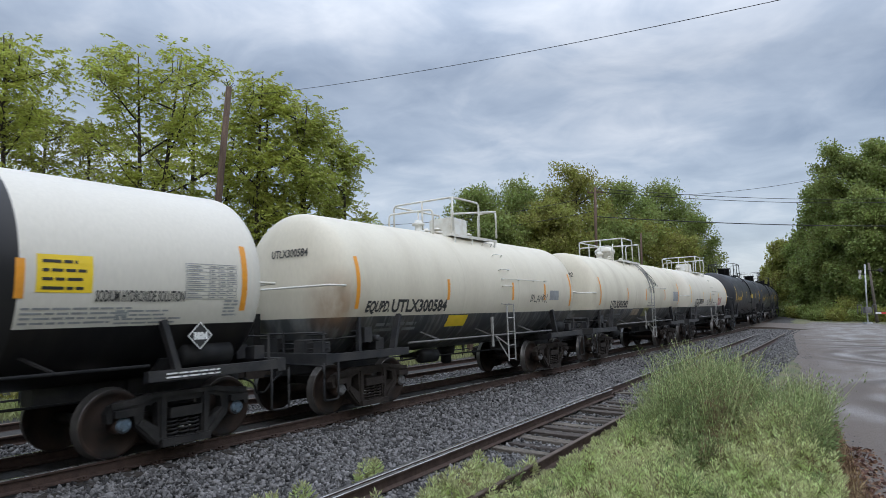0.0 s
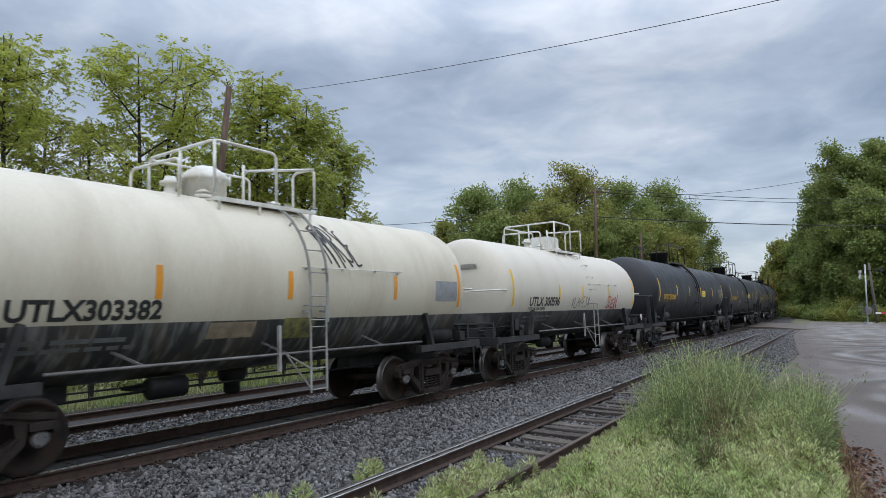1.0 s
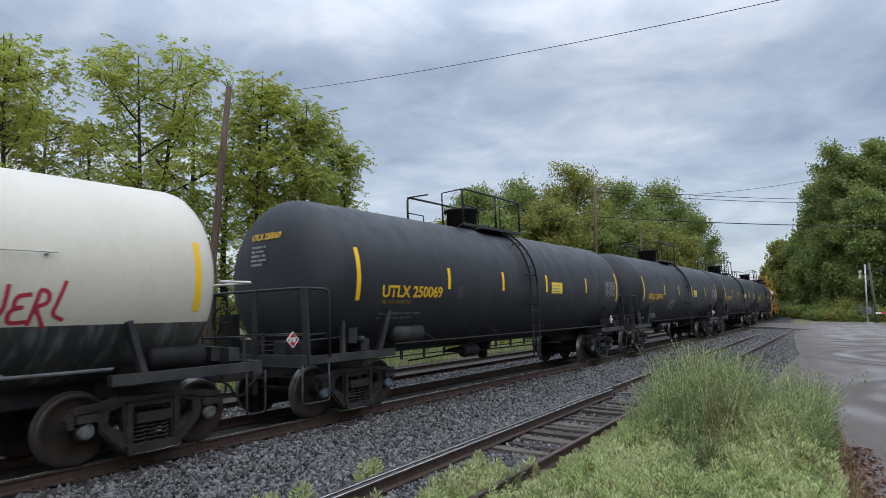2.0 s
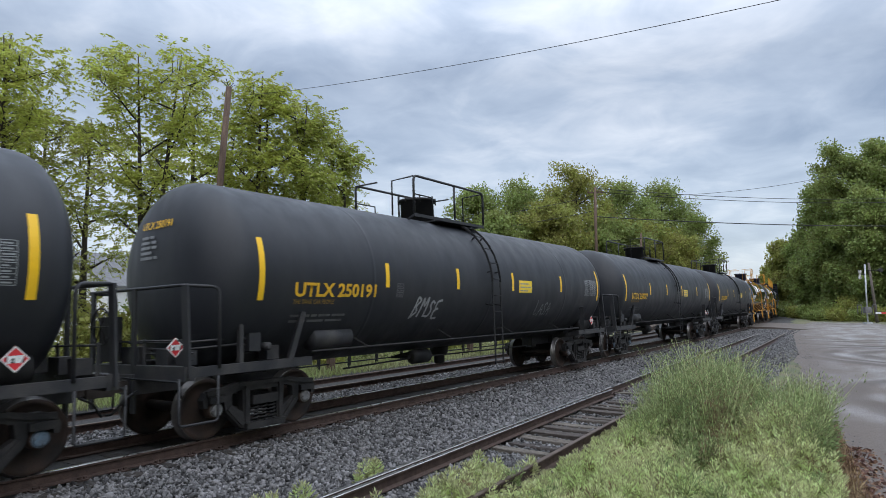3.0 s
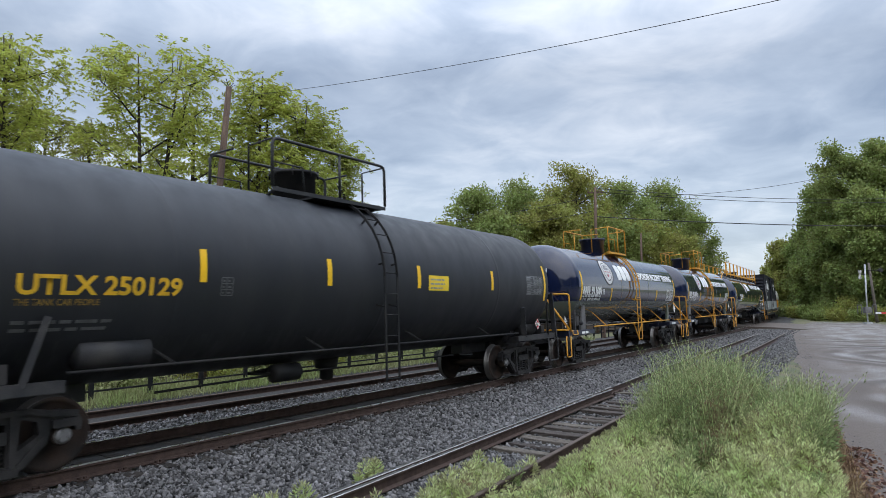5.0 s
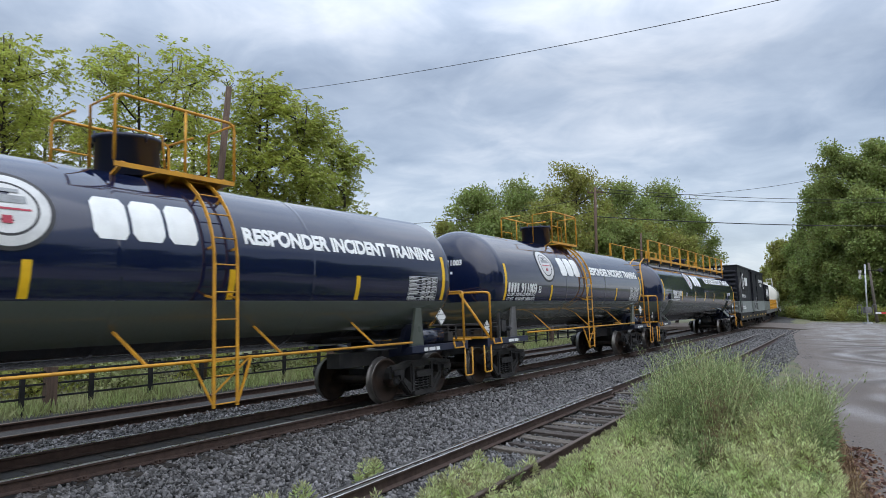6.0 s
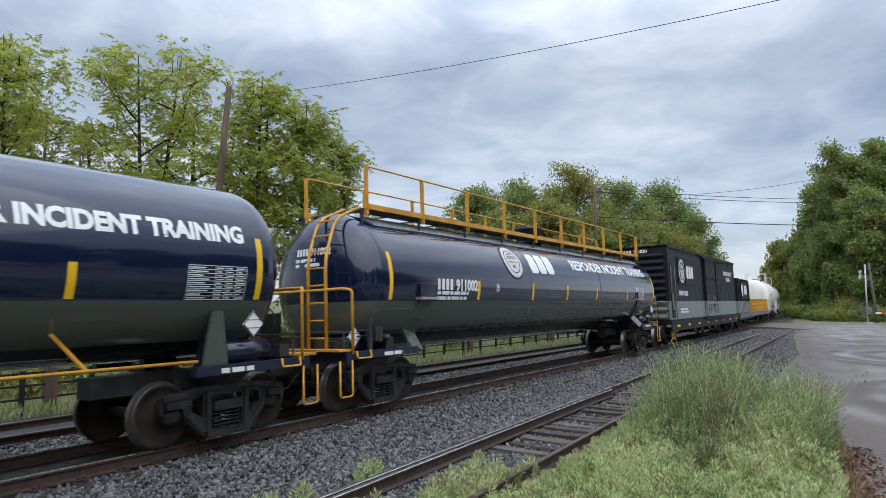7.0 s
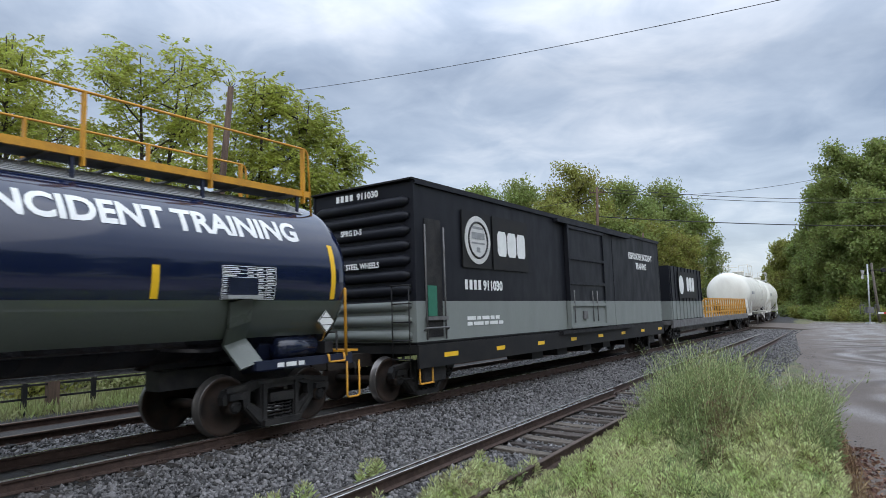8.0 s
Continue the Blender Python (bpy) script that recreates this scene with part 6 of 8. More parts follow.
    for q in ((-0.3, 0.02, 0.6, 0.16), (-0.26, 0.26, 0.52, 0.06), (-0.3, -0.1, 0.6, 0.04), (-0.08, -0.3, 0.16, 0.12)):
        part("emblem_bar", on_side(rect(q[2], q[3]), y0 + 2.47 + q[0], 3.53 + q[1], x + 0.068), M["letter_grey"], e)
    part("owner_mark", on_side(logo_shapes(1.5, 0.64), y0 + 3.42, 3.2, x + 0.056), W, c, "white blocks in place of the owner's mark")
    part("reporting_mark", on_side(blocks(4, 0.78, 0.23), y0 + 1.9, 2.34, x + 0.01), W, c)
    part("car_number", on_side(text_mesh("911030", 0.32, None, 0.014, width=0.95), y0 + 2.72, 2.34, x + 0.01), W, c)
    part("weight_writing", on_side(bars_mesh(2, 0.26, 2.1, 7, 0.35), y0 + 1.95, 1.5, x + 0.01), W, c)
    part("lettering", on_side(text_mesh("RESPONDER INCIDENT", 0.34, None, 0.014, width=3.0), y0 + 13.6, 3.72, x + 0.018), W, c)
    part("lettering", on_side(text_mesh("TRAINING", 0.34, None, 0.014, width=1.35), y0 + 14.45, 3.34, x + 0.018), W, c)
    b2 = text_mesh("911030", 0.2, None, 0.008, width=0.62)
    for v in b2.verts:
        v.co = Vector((0.0 + v.co.x, y0 - 0.135, 4.36 + v.co.y))
    part("end_mark", b2, W, c)
    for px, pz, w, words in ((-0.62, 4.36, 0.55, ""), (-0.5, 3.58, 0.62, "SPRG D-5"), (-0.75, 2.82, 1.35, "NEW STEEL WHEELS")):
        b2 = text_mesh(words, 0.17, None, 0.006, width=w) if words else blocks(4, w, 0.145)
        for v in b2.verts:
            v.co = Vector((px + v.co.x, y0 - 0.135, pz + v.co.y))
        part("end_mark", b2, W, c)
    for y in (-ht, ht):
        truck(c, y, M["truck_dark"], M["black_steel"])
    bm = bmesh.new()
    for s in (-1, 1):
        bm = bmesh.new()
        beam(bm, (0, s * (L - 0.2), 0.86), (0, s * (L - 1.55), 0.86), 0.3, 0.28)
        box(bm, -0.15, 0.11, min(s * (L - 0.2), s * (L + 0.03)), max(s * (L - 0.2), s * (L + 0.03)), 0.74, 1.0)
        part("coupler", bm, M["truck"], c)
    bm = bmesh.new()
    for z in np.arange(0.5, 2.6, 0.38):
        pipe(bm, rounded([(0.95, y0 - 0.08, z), (0.95, y0 - 0.18, z), (1.4, y0 - 0.18, z), (1.4, y0 - 0.08, z)], 0.03), 0.016, 5)
    pipe(bm, [(0.95, y0 - 0.16, 0.5), (0.95, y0 - 0.16, 2.4)], 0.014, 5)
    pipe(bm, [(1.4, y0 - 0.16, 0.5), (1.4, y0 - 0.16, 2.4)], 0.014, 5)
    part("end_ladder", bm, M["black_steel"], c)
    for yy in (-2.5, -0.8, 1.2, 3.0):
        part("underframe_gear", box(bmesh.new(), 0.4, 1.2, yy - 0.35, yy + 0.35, 0.45, 0.98), M["black_steel"], c)


box_car(163.5, 183.4)

# flat car with a cabin and yellow railings


def flat_car(s0, s1):
    mid, L = (s0 + s1) / 2, (s1 - s0) / 2
    ht = L - 2.4
    c = car_thing("flat_car", "long flat car with a black and grey cabin and yellow railings", s0, s1, ht)
    y0, y1 = -L + 0.7, L - 0.7
    bm = bmesh.new()
    box(bm, -1.45, 1.45, y0, y1, 1.0, 1.18)
    for sx in (-1, 1):
        box(bm, sx * 1.44 - 0.06, sx * 1.44 + 0.06, y0, y1, 0.86, 1.16)
    box(bm, -0.4, 0.4, y0 + 2, y1 - 2, 0.5, 1.0)
    part("deck", bm, M["grey_steel"], c)
    bm = bmesh.new()
    box(bm, -1.4, 1.4, y0 + 0.2, y0 + 6.9, 1.18, 3.72)
    bmesh.ops.bevel(bm, geom=bm.edges[:], offset=0.03, segments=2, affect="EDGES")
    part("cabin", bm, M["box_side"], c, "black and grey steel cabin")
    bm = bmesh.new()
    for i in range(10):
        yy = y0 + 0.4 + i * 0.7
        box(bm, 1.40, 1.44, yy - 0.03, yy + 0.03, 1.2, 3.7)
    part("cabin_rib", bm, M["box_side"], c)
    part("panel", box(bmesh.new(), 1.44, 1.47, y0 + 1.6, y0 + 5.2, 2.2, 3.5), M["black_steel"], c, "dark sign panel")
    part("owner_mark", on_side(logo_shapes(1.6, 0.7), y0 + 3.2, 2.55, 1.475), M["letter_white"], c, "white blocks in place of the owner's mark")
    bm = bmesh.new()
    lathe(bm, [(1.47, 0.45), (1.48, 0.45)], "x", 30, at=(0, y0 + 2.1, 2.85))
    part("emblem", bm, M["letter_white"], c, "round white emblem")
    for sx in (-1, 1):
        bm = bmesh.new()
        ya, yb = y0 + 7.5, y1 - 0.3
        for z in (1.45, 1.8, 2.2):
            beam(bm, (sx * 1.4, ya, z), (sx * 1.4, yb, z), 0.05, 0.09)
        n = 20
        for i in range(n):
            yy = ya + (yb - ya) * i / (n - 1)
            beam(bm, (sx * 1.4, yy, 1.15), (sx * 1.4, yy, 2.24), 0.09, 0.07, up=(1, 0, 0))
        part("railing", bm, M["yellow_steel"], c)
    for y in (-ht, ht):
        truck(c, y, M["truck_dark"], M["black_steel"])
    bm = bmesh.new()
    for s in (-1, 1):
        bm = bmesh.new()
        beam(bm, (0, s * (L - 0.2), 0.86), (0, s * (L - 1.55), 0.86), 0.3, 0.28)
        box(bm, -0.15, 0.11, min(s * (L - 0.2), s * (L + 0.03)), max(s * (L - 0.2), s * (L + 0.03)), 0.74, 1.0)
        part("coupler", bm, M["truck"], c)


flat_car(183.4, 206.5)


def plain_white(s0, s1):
    """A tall white tank car far down the line."""
    first, last = s0 + 1.4, s1 - 1.4
    mid, L = (s0 + s1) / 2, (s1 - s0) / 2
    R, zc = 1.58, 2.75
    ht = L - 2.1
    c = car_thing("tank_car", "tall cream white tank car with pale railings", s0, s1, ht)
    a, b = first - mid, last - mid
    shell(c, R, zc, a, b, 0.7, M["cream_tank"], seams=(0.0,))
    for y in (-ht, ht):
        truck(c, y, M["truck"], M["grey_steel"])
    end_gear(c, -1, -L, -ht, R, zc, M["white_steel"], M["white_steel"])
    end_gear(c, 1, L, ht, R, zc, M["white_steel"], M["white_steel"])
    side_rod(c, -ht + 0.75, ht - 0.75, 1.22, 1.42, M["white_steel"], R, zc)
    top_platform(c, R, zc, -1.5, 1.5, 0.95, M["white_steel"], M["white_steel"], 0.85)
    manway(c, 0.0, R, zc, 0.4, 0.4, M["white_steel"])
    part("writing", on_tank(bars_mesh(1, 0.3, 2.0, 5, 0.2), a + 0.8, 2.6, R, zc), M["letter_grey"], c)
    ladder(c, 0.9, R, zc, 0.62, zc + R, M["white_steel"])


M["cream_tank"] = tank_paint("cream_tank_paint", (0.72, 0.71, 0.64), (0.66, 0.64, 0.57), 1.6, 0.45, streak=0.1, grime=0.3)
plain_white(206.5, 223.0)
plain_white(223.0, 239.5)

# ---- lineside ----
AIM = radians(34.31)


def spot(px, depth):
    """A place on the plan by its bearing (image column) and its distance along the view."""
    a = (px - 784) / 1122.0 * depth
    return a * math.cos(AIM) - depth * math.sin(AIM), a * math.sin(AIM) + depth * math.cos(AIM)


# ties: each a piece of its track
def tie_mesh(key, seed, mat):
    def make():
        rnd = random.Random(seed)
        bm = box(bmesh.new(), -1.28, 1.28, -0.11, 0.11, -0.16, 0.0)
        bmesh.ops.bevel(bm, geom=bm.edges[:], offset=0.012, segments=1, affect="EDGES")
        for v in bm.verts:
            v.co += Vector((rnd.uniform(-0.02, 0.02), rnd.uniform(-0.008, 0.008), rnd.uniform(-0.006, 0.006)))
        return mesh_of(bm, "tie", mat)
    return cached((key, seed), make)


rnd = random.Random(5)
for key, at, top, lean, n, step, mat, sink in (("main_track", main_at, RAIL, LEAN, 120, 0.52, M["tie_dark"], -0.178), ("far_track", far_at, RAIL - 0.24, -1.2, 110, 0.52, M["tie_dark"], -0.178),
                                               ("siding_track", siding_at, RAIL - 0.148, 0.0, 100, 0.54, M["tie"], -0.176)):
    for i in range(n):
        s = -2.0 + i * step + rnd.uniform(-0.03, 0.03)
        t = part("tie", tie_mesh(key, i % 5, mat), None, tracks[key])
        t.matrix_basis = track_pose(at, s, top, lean) @ pose(rnd.uniform(-0.06, 0.06), 0, sink + rnd.uniform(-0.012, 0.0) - ((0.09 if s > 18.5 else 0.075 if s < 9.4 else rnd.choice((0.0, 0.0, 0.02, 0.045))) if key == "siding_track" else 0.0), rnd.uniform(-4, 4) if key == "siding_track" else 0, 0, rnd.uniform(-2.6, 2.6) if key == "siding_track" else rnd.uniform(-1.2, 1.2))

# guard rail beside the siding's far rail, and tie plates
bm = bmesh.new()
loops = []
for s in np.arange(-4.0, 17.0, 0.5):
    flare = 0.05 * smooth_step(15.0, 17.0, s)
    m = track_pose(siding_at, s, RAIL - 0.150, 0)
    loops.append([bm.verts.new(m @ Vector((-0.635 + flare + px, 0, pz))) for px, pz in RAIL_PROFILE])
for a, b in zip(loops, loops[1:]):
    for i in range(len(RAIL_PROFILE)):
        j = (i + 1) % len(RAIL_PROFILE)
        bm.faces.new((a[i], b[i], b[j], a[j])).material_index = 1 if i in (5, 6, 7) else 0
part("guard_rail", mesh_of(bm, "guard_rail", [M["rail_side"], M["rail_head"]]), None, tracks["siding_track"], "worn guard rail beside the running rail")


def plate_mesh():
    bm = bmesh.new()
    box(bm, -0.17, 0.17, -0.09, 0.09, 0.0, 0.018)
    for x in (-0.11, 0.11):
        box(bm, x - 0.02, x + 0.02, -0.05, -0.02, 0.018, 0.045)
        box(bm, x - 0.02, x + 0.02, 0.02, 0.05, 0.018, 0.045)
    return mesh_of(bm, "tie_plate", M["rail_side"])


pm = plate_mesh()
for key, at, top, lean, n, step in (("main_track", main_at, RAIL, LEAN, 56, 0.52), ("siding_track", siding_at, RAIL - 0.148, 0.0, 40, 0.54)):
    for i in range(n):
        for sd in ((1,) if key == "main_track" else (-1, 1)):
            p = part("tie_plate", pm, None, tracks[key])
            p.matrix_basis = track_pose(at, -2.0 + i * step, top, lean) @ pose(sd * 0.7545, 0, -0.178)


# ballast stones
def stones(name, label, n, pick, r0, r1, seed):
    """Angular crushed stones strewn where pick() says (place, size)."""
    rg = np.random.default_rng(seed)
    cen, rad = pick(rg, n)
    n = len(cen)
    corners = np.array([(-1, -1, -1), (1, -1, -1), (1, 1, -1), (-1, 1, -1), (-1, -1, 1), (1, -1, 1), (1, 1, 1), (-1, 1, 1)], float) * 0.62
    v = corners[None] + rg.uniform(-0.36, 0.36, (n, 8, 3))
    v *= rg.uniform(0.5, 1.2, (n, 1, 3))
    q = rg.normal(size=(n, 4)); q /= np.linalg.norm(q, axis=1)[:, None]
    w, x, y, z = q.T
    rot = np.stack([np.stack([1 - 2 * (y * y + z * z), 2 * (x * y - z * w), 2 * (x * z + y * w)], -1), np.stack([2 * (x * y + z * w), 1 - 2 * (x * x + z * z), 2 * (y * z - x * w)], -1),
                    np.stack([2 * (x * z - y * w), 2 * (y * z + x * w), 1 - 2 * (x * x + y * y)], -1)], 1)
    v = np.einsum("nij,nkj->nki", rot, v) * rad[:, None, None] + cen[:, None, :]
    tri = np.array([(0, 3, 2), (0, 2, 1), (4, 5, 6), (4, 6, 7), (0, 1, 5), (0, 5, 4), (1, 2, 6), (1, 6, 5), (2, 3, 7), (2, 7, 6), (3, 0, 4), (3, 4, 7)])
    f = (np.arange(n)[:, None, None] * 8 + tri[None]).reshape(-1)
    me = bpy.data.meshes.new(name)
    me.vertices.add(n * 8); me.loops.add(len(f)); me.polygons.add(len(f) // 3)
    me.vertices.foreach_set("co", v.astype(np.float32).ravel())
    me.loops.foreach_set("vertex_index", f.astype(np.int32))
    me.polygons.foreach_set("loop_start", np.arange(0, len(f), 3, dtype=np.int32))
    me.update(calc_edges=True)
    me.materials.append(M["stone"])
    return tagged(new(name, me), label, "ballast", kind="stuff")


HX = np.arange(-24.0, 3.0, 0.2)
HY = np.arange(-4.0, 60.0, 0.5)
HZ = np.array([[ground_height(x, y) for x in HX] for y in HY])


def heights(x, y):
    i = np.clip((x - HX[0]) / 0.2, 0, len(HX) - 1.001)
    j = np.clip((y - HY[0]) / 0.5, 0, len(HY) - 1.001)
    i0, j0 = i.astype(int), j.astype(int)
    a, b = i - i0, j - j0
    return HZ[j0, i0] * (1 - a) * (1 - b) + HZ[j0, i0 + 1] * a * (1 - b) + HZ[j0 + 1, i0] * (1 - a) * b + HZ[j0 + 1, i0 + 1] * a * b


def strewn(x0, x1, y0, y1, r0, r1, skip=None, power=1.0):
    def pick(rg, n):
        y = y0 + (y1 - y0) * rg.uniform(0, 1, n) ** power
        x = rg.uniform(0, 1, n) * (x1(y) - x0(y)) + x0(y)
        r = rg.uniform(r0, r1, n) * np.where(rg.uniform(0, 1, n) < 0.06, 1.4, 1.0)
        z = heights(x, y) + rg.uniform(-0.2, 0.7, n) * r
        keep = np.ones(n, bool) if skip is None else ~skip(x, y)
        return np.stack([x, y, z], 1)[keep], r[keep]
    return pick


side_x = lambda y: -4.423 - 0.0555 * y + 0.0005 * y * y
in_rails = lambda x, y: np.abs(np.abs(x - side_x(y)) - 0.75) < 0.10
stones("ballast", "grey crushed stone ballast between the main track and the siding", 40000, strewn(lambda y: -8.45 + 0 * y, lambda y: side_x(y) - 0.72, 3.0, 24.0, 0.021, 0.041, in_rails, 1.3), 0, 0, 11)
stones("ballast", "grey crushed stone ballast between the main track and the siding, farther off", 9000, strewn(lambda y: -8.45 + 0.001 * y * y * 0, lambda y: side_x(y) - 0.72, 22.0, 56.0, 0.035, 0.06, in_rails), 0, 0, 12)
stones("ballast", "grey crushed stone ballast between the two main tracks", 13000, strewn(lambda y: -12.6 + 0 * y, lambda y: -10.2 + 0 * y, 3.0, 34.0, 0.026, 0.045, None, 1.2), 0, 0, 13)
stones("ballast", "grey crushed stone ballast among the siding's ties", 13000, strewn(lambda y: side_x(y) - 0.68, lambda y: side_x(y) + 1.35, 3.5, 24.0, 0.024, 0.044, in_rails, 1.4), 0, 0, 14)
stones("ballast", "grey crushed stone ballast filled up between the siding's rails", 15000, strewn(lambda y: side_x(y) - 0.70, lambda y: side_x(y) + 0.95, 17.5, 56.0, 0.028, 0.055, in_rails, 1.25), 0, 0, 17)
stones("ballast", "grey crushed stone ballast beside the siding near the crossing", 5000, strewn(lambda y: side_x(y) + 0.6, lambda y: np.minimum(side_x(y) + 2.6, -0.6 - (y - 11.5) * 0.112), 14.0, 50.0, 0.03, 0.05, in_rails), 0, 0, 15)
stones("gravel", "loose grey gravel along the road's ragged edge", 3500, strewn(lambda y: -1.2 - (y - 11.5) * 0.112, lambda y: -0.1 - (y - 11.5) * 0.105, 9.0, 52.0, 0.008, 0.022, None, 1.3), 0, 0, 16)


# ---- foliage ----
def blades(rg, cen, axis, length, width):
    """Pointed leaves: rhombs at cen along axis."""
    n = len(cen)
    side = np.cross(axis, rg.normal(size=(n, 3)))
    side /= np.linalg.norm(side, axis=1)[:, None] + 1e-9
    L, W = axis * length[:, None] * 0.5, side * width[:, None] * 0.5
    return np.stack([cen - L, cen + W - L * 0.1, cen + L, cen - W - L * 0.1], 1)


def unit(v):
    return v / (np.linalg.norm(v, axis=-1, keepdims=True) + 1e-9)


def fronds(rg, tips, outward, n_each, length, leaflets, leaf_l, leaf_w, spread):
    """Feathered compound leaves that droop from the branch tips."""
    m = len(tips)
    keep = rg.uniform(0.45, 1.0, m)
    base = np.repeat(tips, n_each, 0) + rg.normal(size=(m * n_each, 3)) * spread
    az = np.tile(np.arange(n_each) * 2 * np.pi / n_each, m) + np.repeat(rg.uniform(0, 6.28, m), n_each) + rg.uniform(-0.4, 0.4, m * n_each)
    d = unit(np.stack([np.cos(az), np.sin(az), rg.uniform(-0.9, 1.3, m * n_each)], 1) + np.repeat(outward, n_each, 0) * 0.5)
    on = rg.uniform(0, 1, m * n_each) < np.repeat(keep, n_each) + 0.1
    base, d = base[on], d[on]
    n = len(base)
    ln = rg.uniform(0.7, 1.2, n) * length
    side = unit(np.cross(d, np.array([0, 0, 1.0])) + rg.normal(size=(n, 3)) * 0.15)
    quads = []
    for k in range(leaflets):
        t = (k // 2 + 1) / (leaflets // 2 + 1)
        p = base + d * (ln * t)[:, None] + np.array([0, 0, -1.0]) * (ln * 0.5 * t * t)[:, None]
        sg = 1 if k % 2 else -1
        ax = unit(side * sg + d * 0.5 + np.array([0, 0, -0.45]) + rg.normal(size=(n, 3)) * 0.18)
        ll = rg.uniform(0.7, 1.15, n) * leaf_l
        quads.append(blades(rg, p + ax * (ll * 0.5)[:, None], ax, ll, ll * leaf_w))
    return np.concatenate(quads, 0)


def tree(label, x, y, height, radius, seed, leaf, style, density=1.0, low=0.25, lean=(0, 0), fork=1, group="trees beside the tracks"):
    """A tapered trunk with limbs and twigs, and a crown of many small leaves in loose clumps."""
    rg = np.random.default_rng(seed)
    rd = random.Random(seed)
    z0 = ground_height(x, y) - 0.1
    base = thing("tree", label, "tree", group, at=Matrix.Translation((x, y, z0)))
    bm = bmesh.new()
    tips, outs = [], []
    limbs = 0
    for fk in range(fork):
        top = Vector((lean[0] + rd.uniform(-0.25, 0.25) * radius * (fork > 1), lean[1] + rd.uniform(-0.25, 0.25) * radius * (fork > 1), height * rd.uniform(0.86, 0.95)))
        bow = Vector((rd.uniform(-0.4, 0.4), rd.uniform(-0.4, 0.4), 0))
        stem = [top * t + bow * math.sin(math.pi * t) + Vector((0, 0, 0)) for t in np.linspace(0, 1, 9)]
        r0 = 0.018 * height / (1 + 0.4 * (fork - 1))
        pipe(bm, stem, r0, 8, r_end=0.02)
        n_l = int((13 if style == "frond" else 21) / (1 + 0.3 * (fork - 1)))
        for i in range(n_l):
            t = low + (0.97 - low) * (i + rd.random() * 0.7) / n_l
            k = min(7, int(t * 8))
            p = stem[k].lerp(stem[k + 1], t * 8 - k)
            a = i * 2.4 + rd.uniform(-0.5, 0.5) + fk
            shape = math.sin(math.pi * min(1.0, ((t - low) / (1 - low)) * 0.82 + 0.16)) ** 0.7
            ln = radius * shape * rd.uniform(0.7, 1.12)
            rise = rd.uniform(0.25, 0.75)
            d = Vector((math.cos(a), math.sin(a), rise)).normalized()
            pts = [p + d * (ln * q) + Vector((0, 0, 0.18 * ln * q * q)) + Vector((rd.uniform(-0.06, 0.06), rd.uniform(-0.06, 0.06), 0)) * ln * q for q in np.linspace(0, 1, 5)]
            pipe(bm, pts, r0 * 0.42 * (1 - 0.6 * t), 5, r_end=0.012)
            for j in range(7 if style == "frond" else 9):
                q = 0.25 + 0.75 * (j + rd.random()) / (7 if style == "frond" else 9)
                kk = min(3, int(q * 4))
                b = pts[kk].lerp(pts[kk + 1], q * 4 - kk)
                sd = Vector((rd.gauss(0, 1), rd.gauss(0, 1), rd.gauss(0.3, 0.6))).normalized()
                e = b + sd * rd.uniform(0.35, 0.9) * (0.5 + (0.25 if style == "frond" else 0.20) * radius)
                pipe(bm, [b, b.lerp(e, 0.5) + Vector((0, 0, 0.05)), e], 0.016, 4, r_end=0.006)
                tips.append(e); outs.append((sd + d * 0.6).normalized())
                tips.append(b.lerp(e, 0.55)); outs.append((sd + d * 0.6).normalized())
    part("trunk", bm, M["bark"], base)
    tips, outs = np.array([tuple(t) for t in tips]), np.array([tuple(o) for o in outs])
    if style == "frond":
        co = fronds(rg, tips, outs, max(2, int(8.0 * density)), 0.60, 12, 0.19, 0.38, 0.24)
    else:
        per = int(54 * density)
        n = len(tips) * per
        cl = np.repeat(rg.uniform(0.6, 1.3, len(tips)), per)
        c = np.repeat(tips, per, 0) + np.clip(rg.normal(size=(n, 3)), -1.5, 1.5) * (np.array([0.62, 0.62, 0.46]) * (0.45 + 0.13 * radius)) * cl[:, None]
        ax = unit(np.repeat(outs, per, 0) * 0.4 + rg.normal(size=(n, 3)) * 0.8 + np.array([0, 0, -0.25]))
        ll = rg.uniform(0.16, 0.34, n) * (1.0 if style == "leafy" else 1.35)
        co = blades(rg, c, ax, ll, ll * 0.62)
    me = raw_mesh("crown", co, 4, leaf)
    part("crown", me, None, base)
    return base


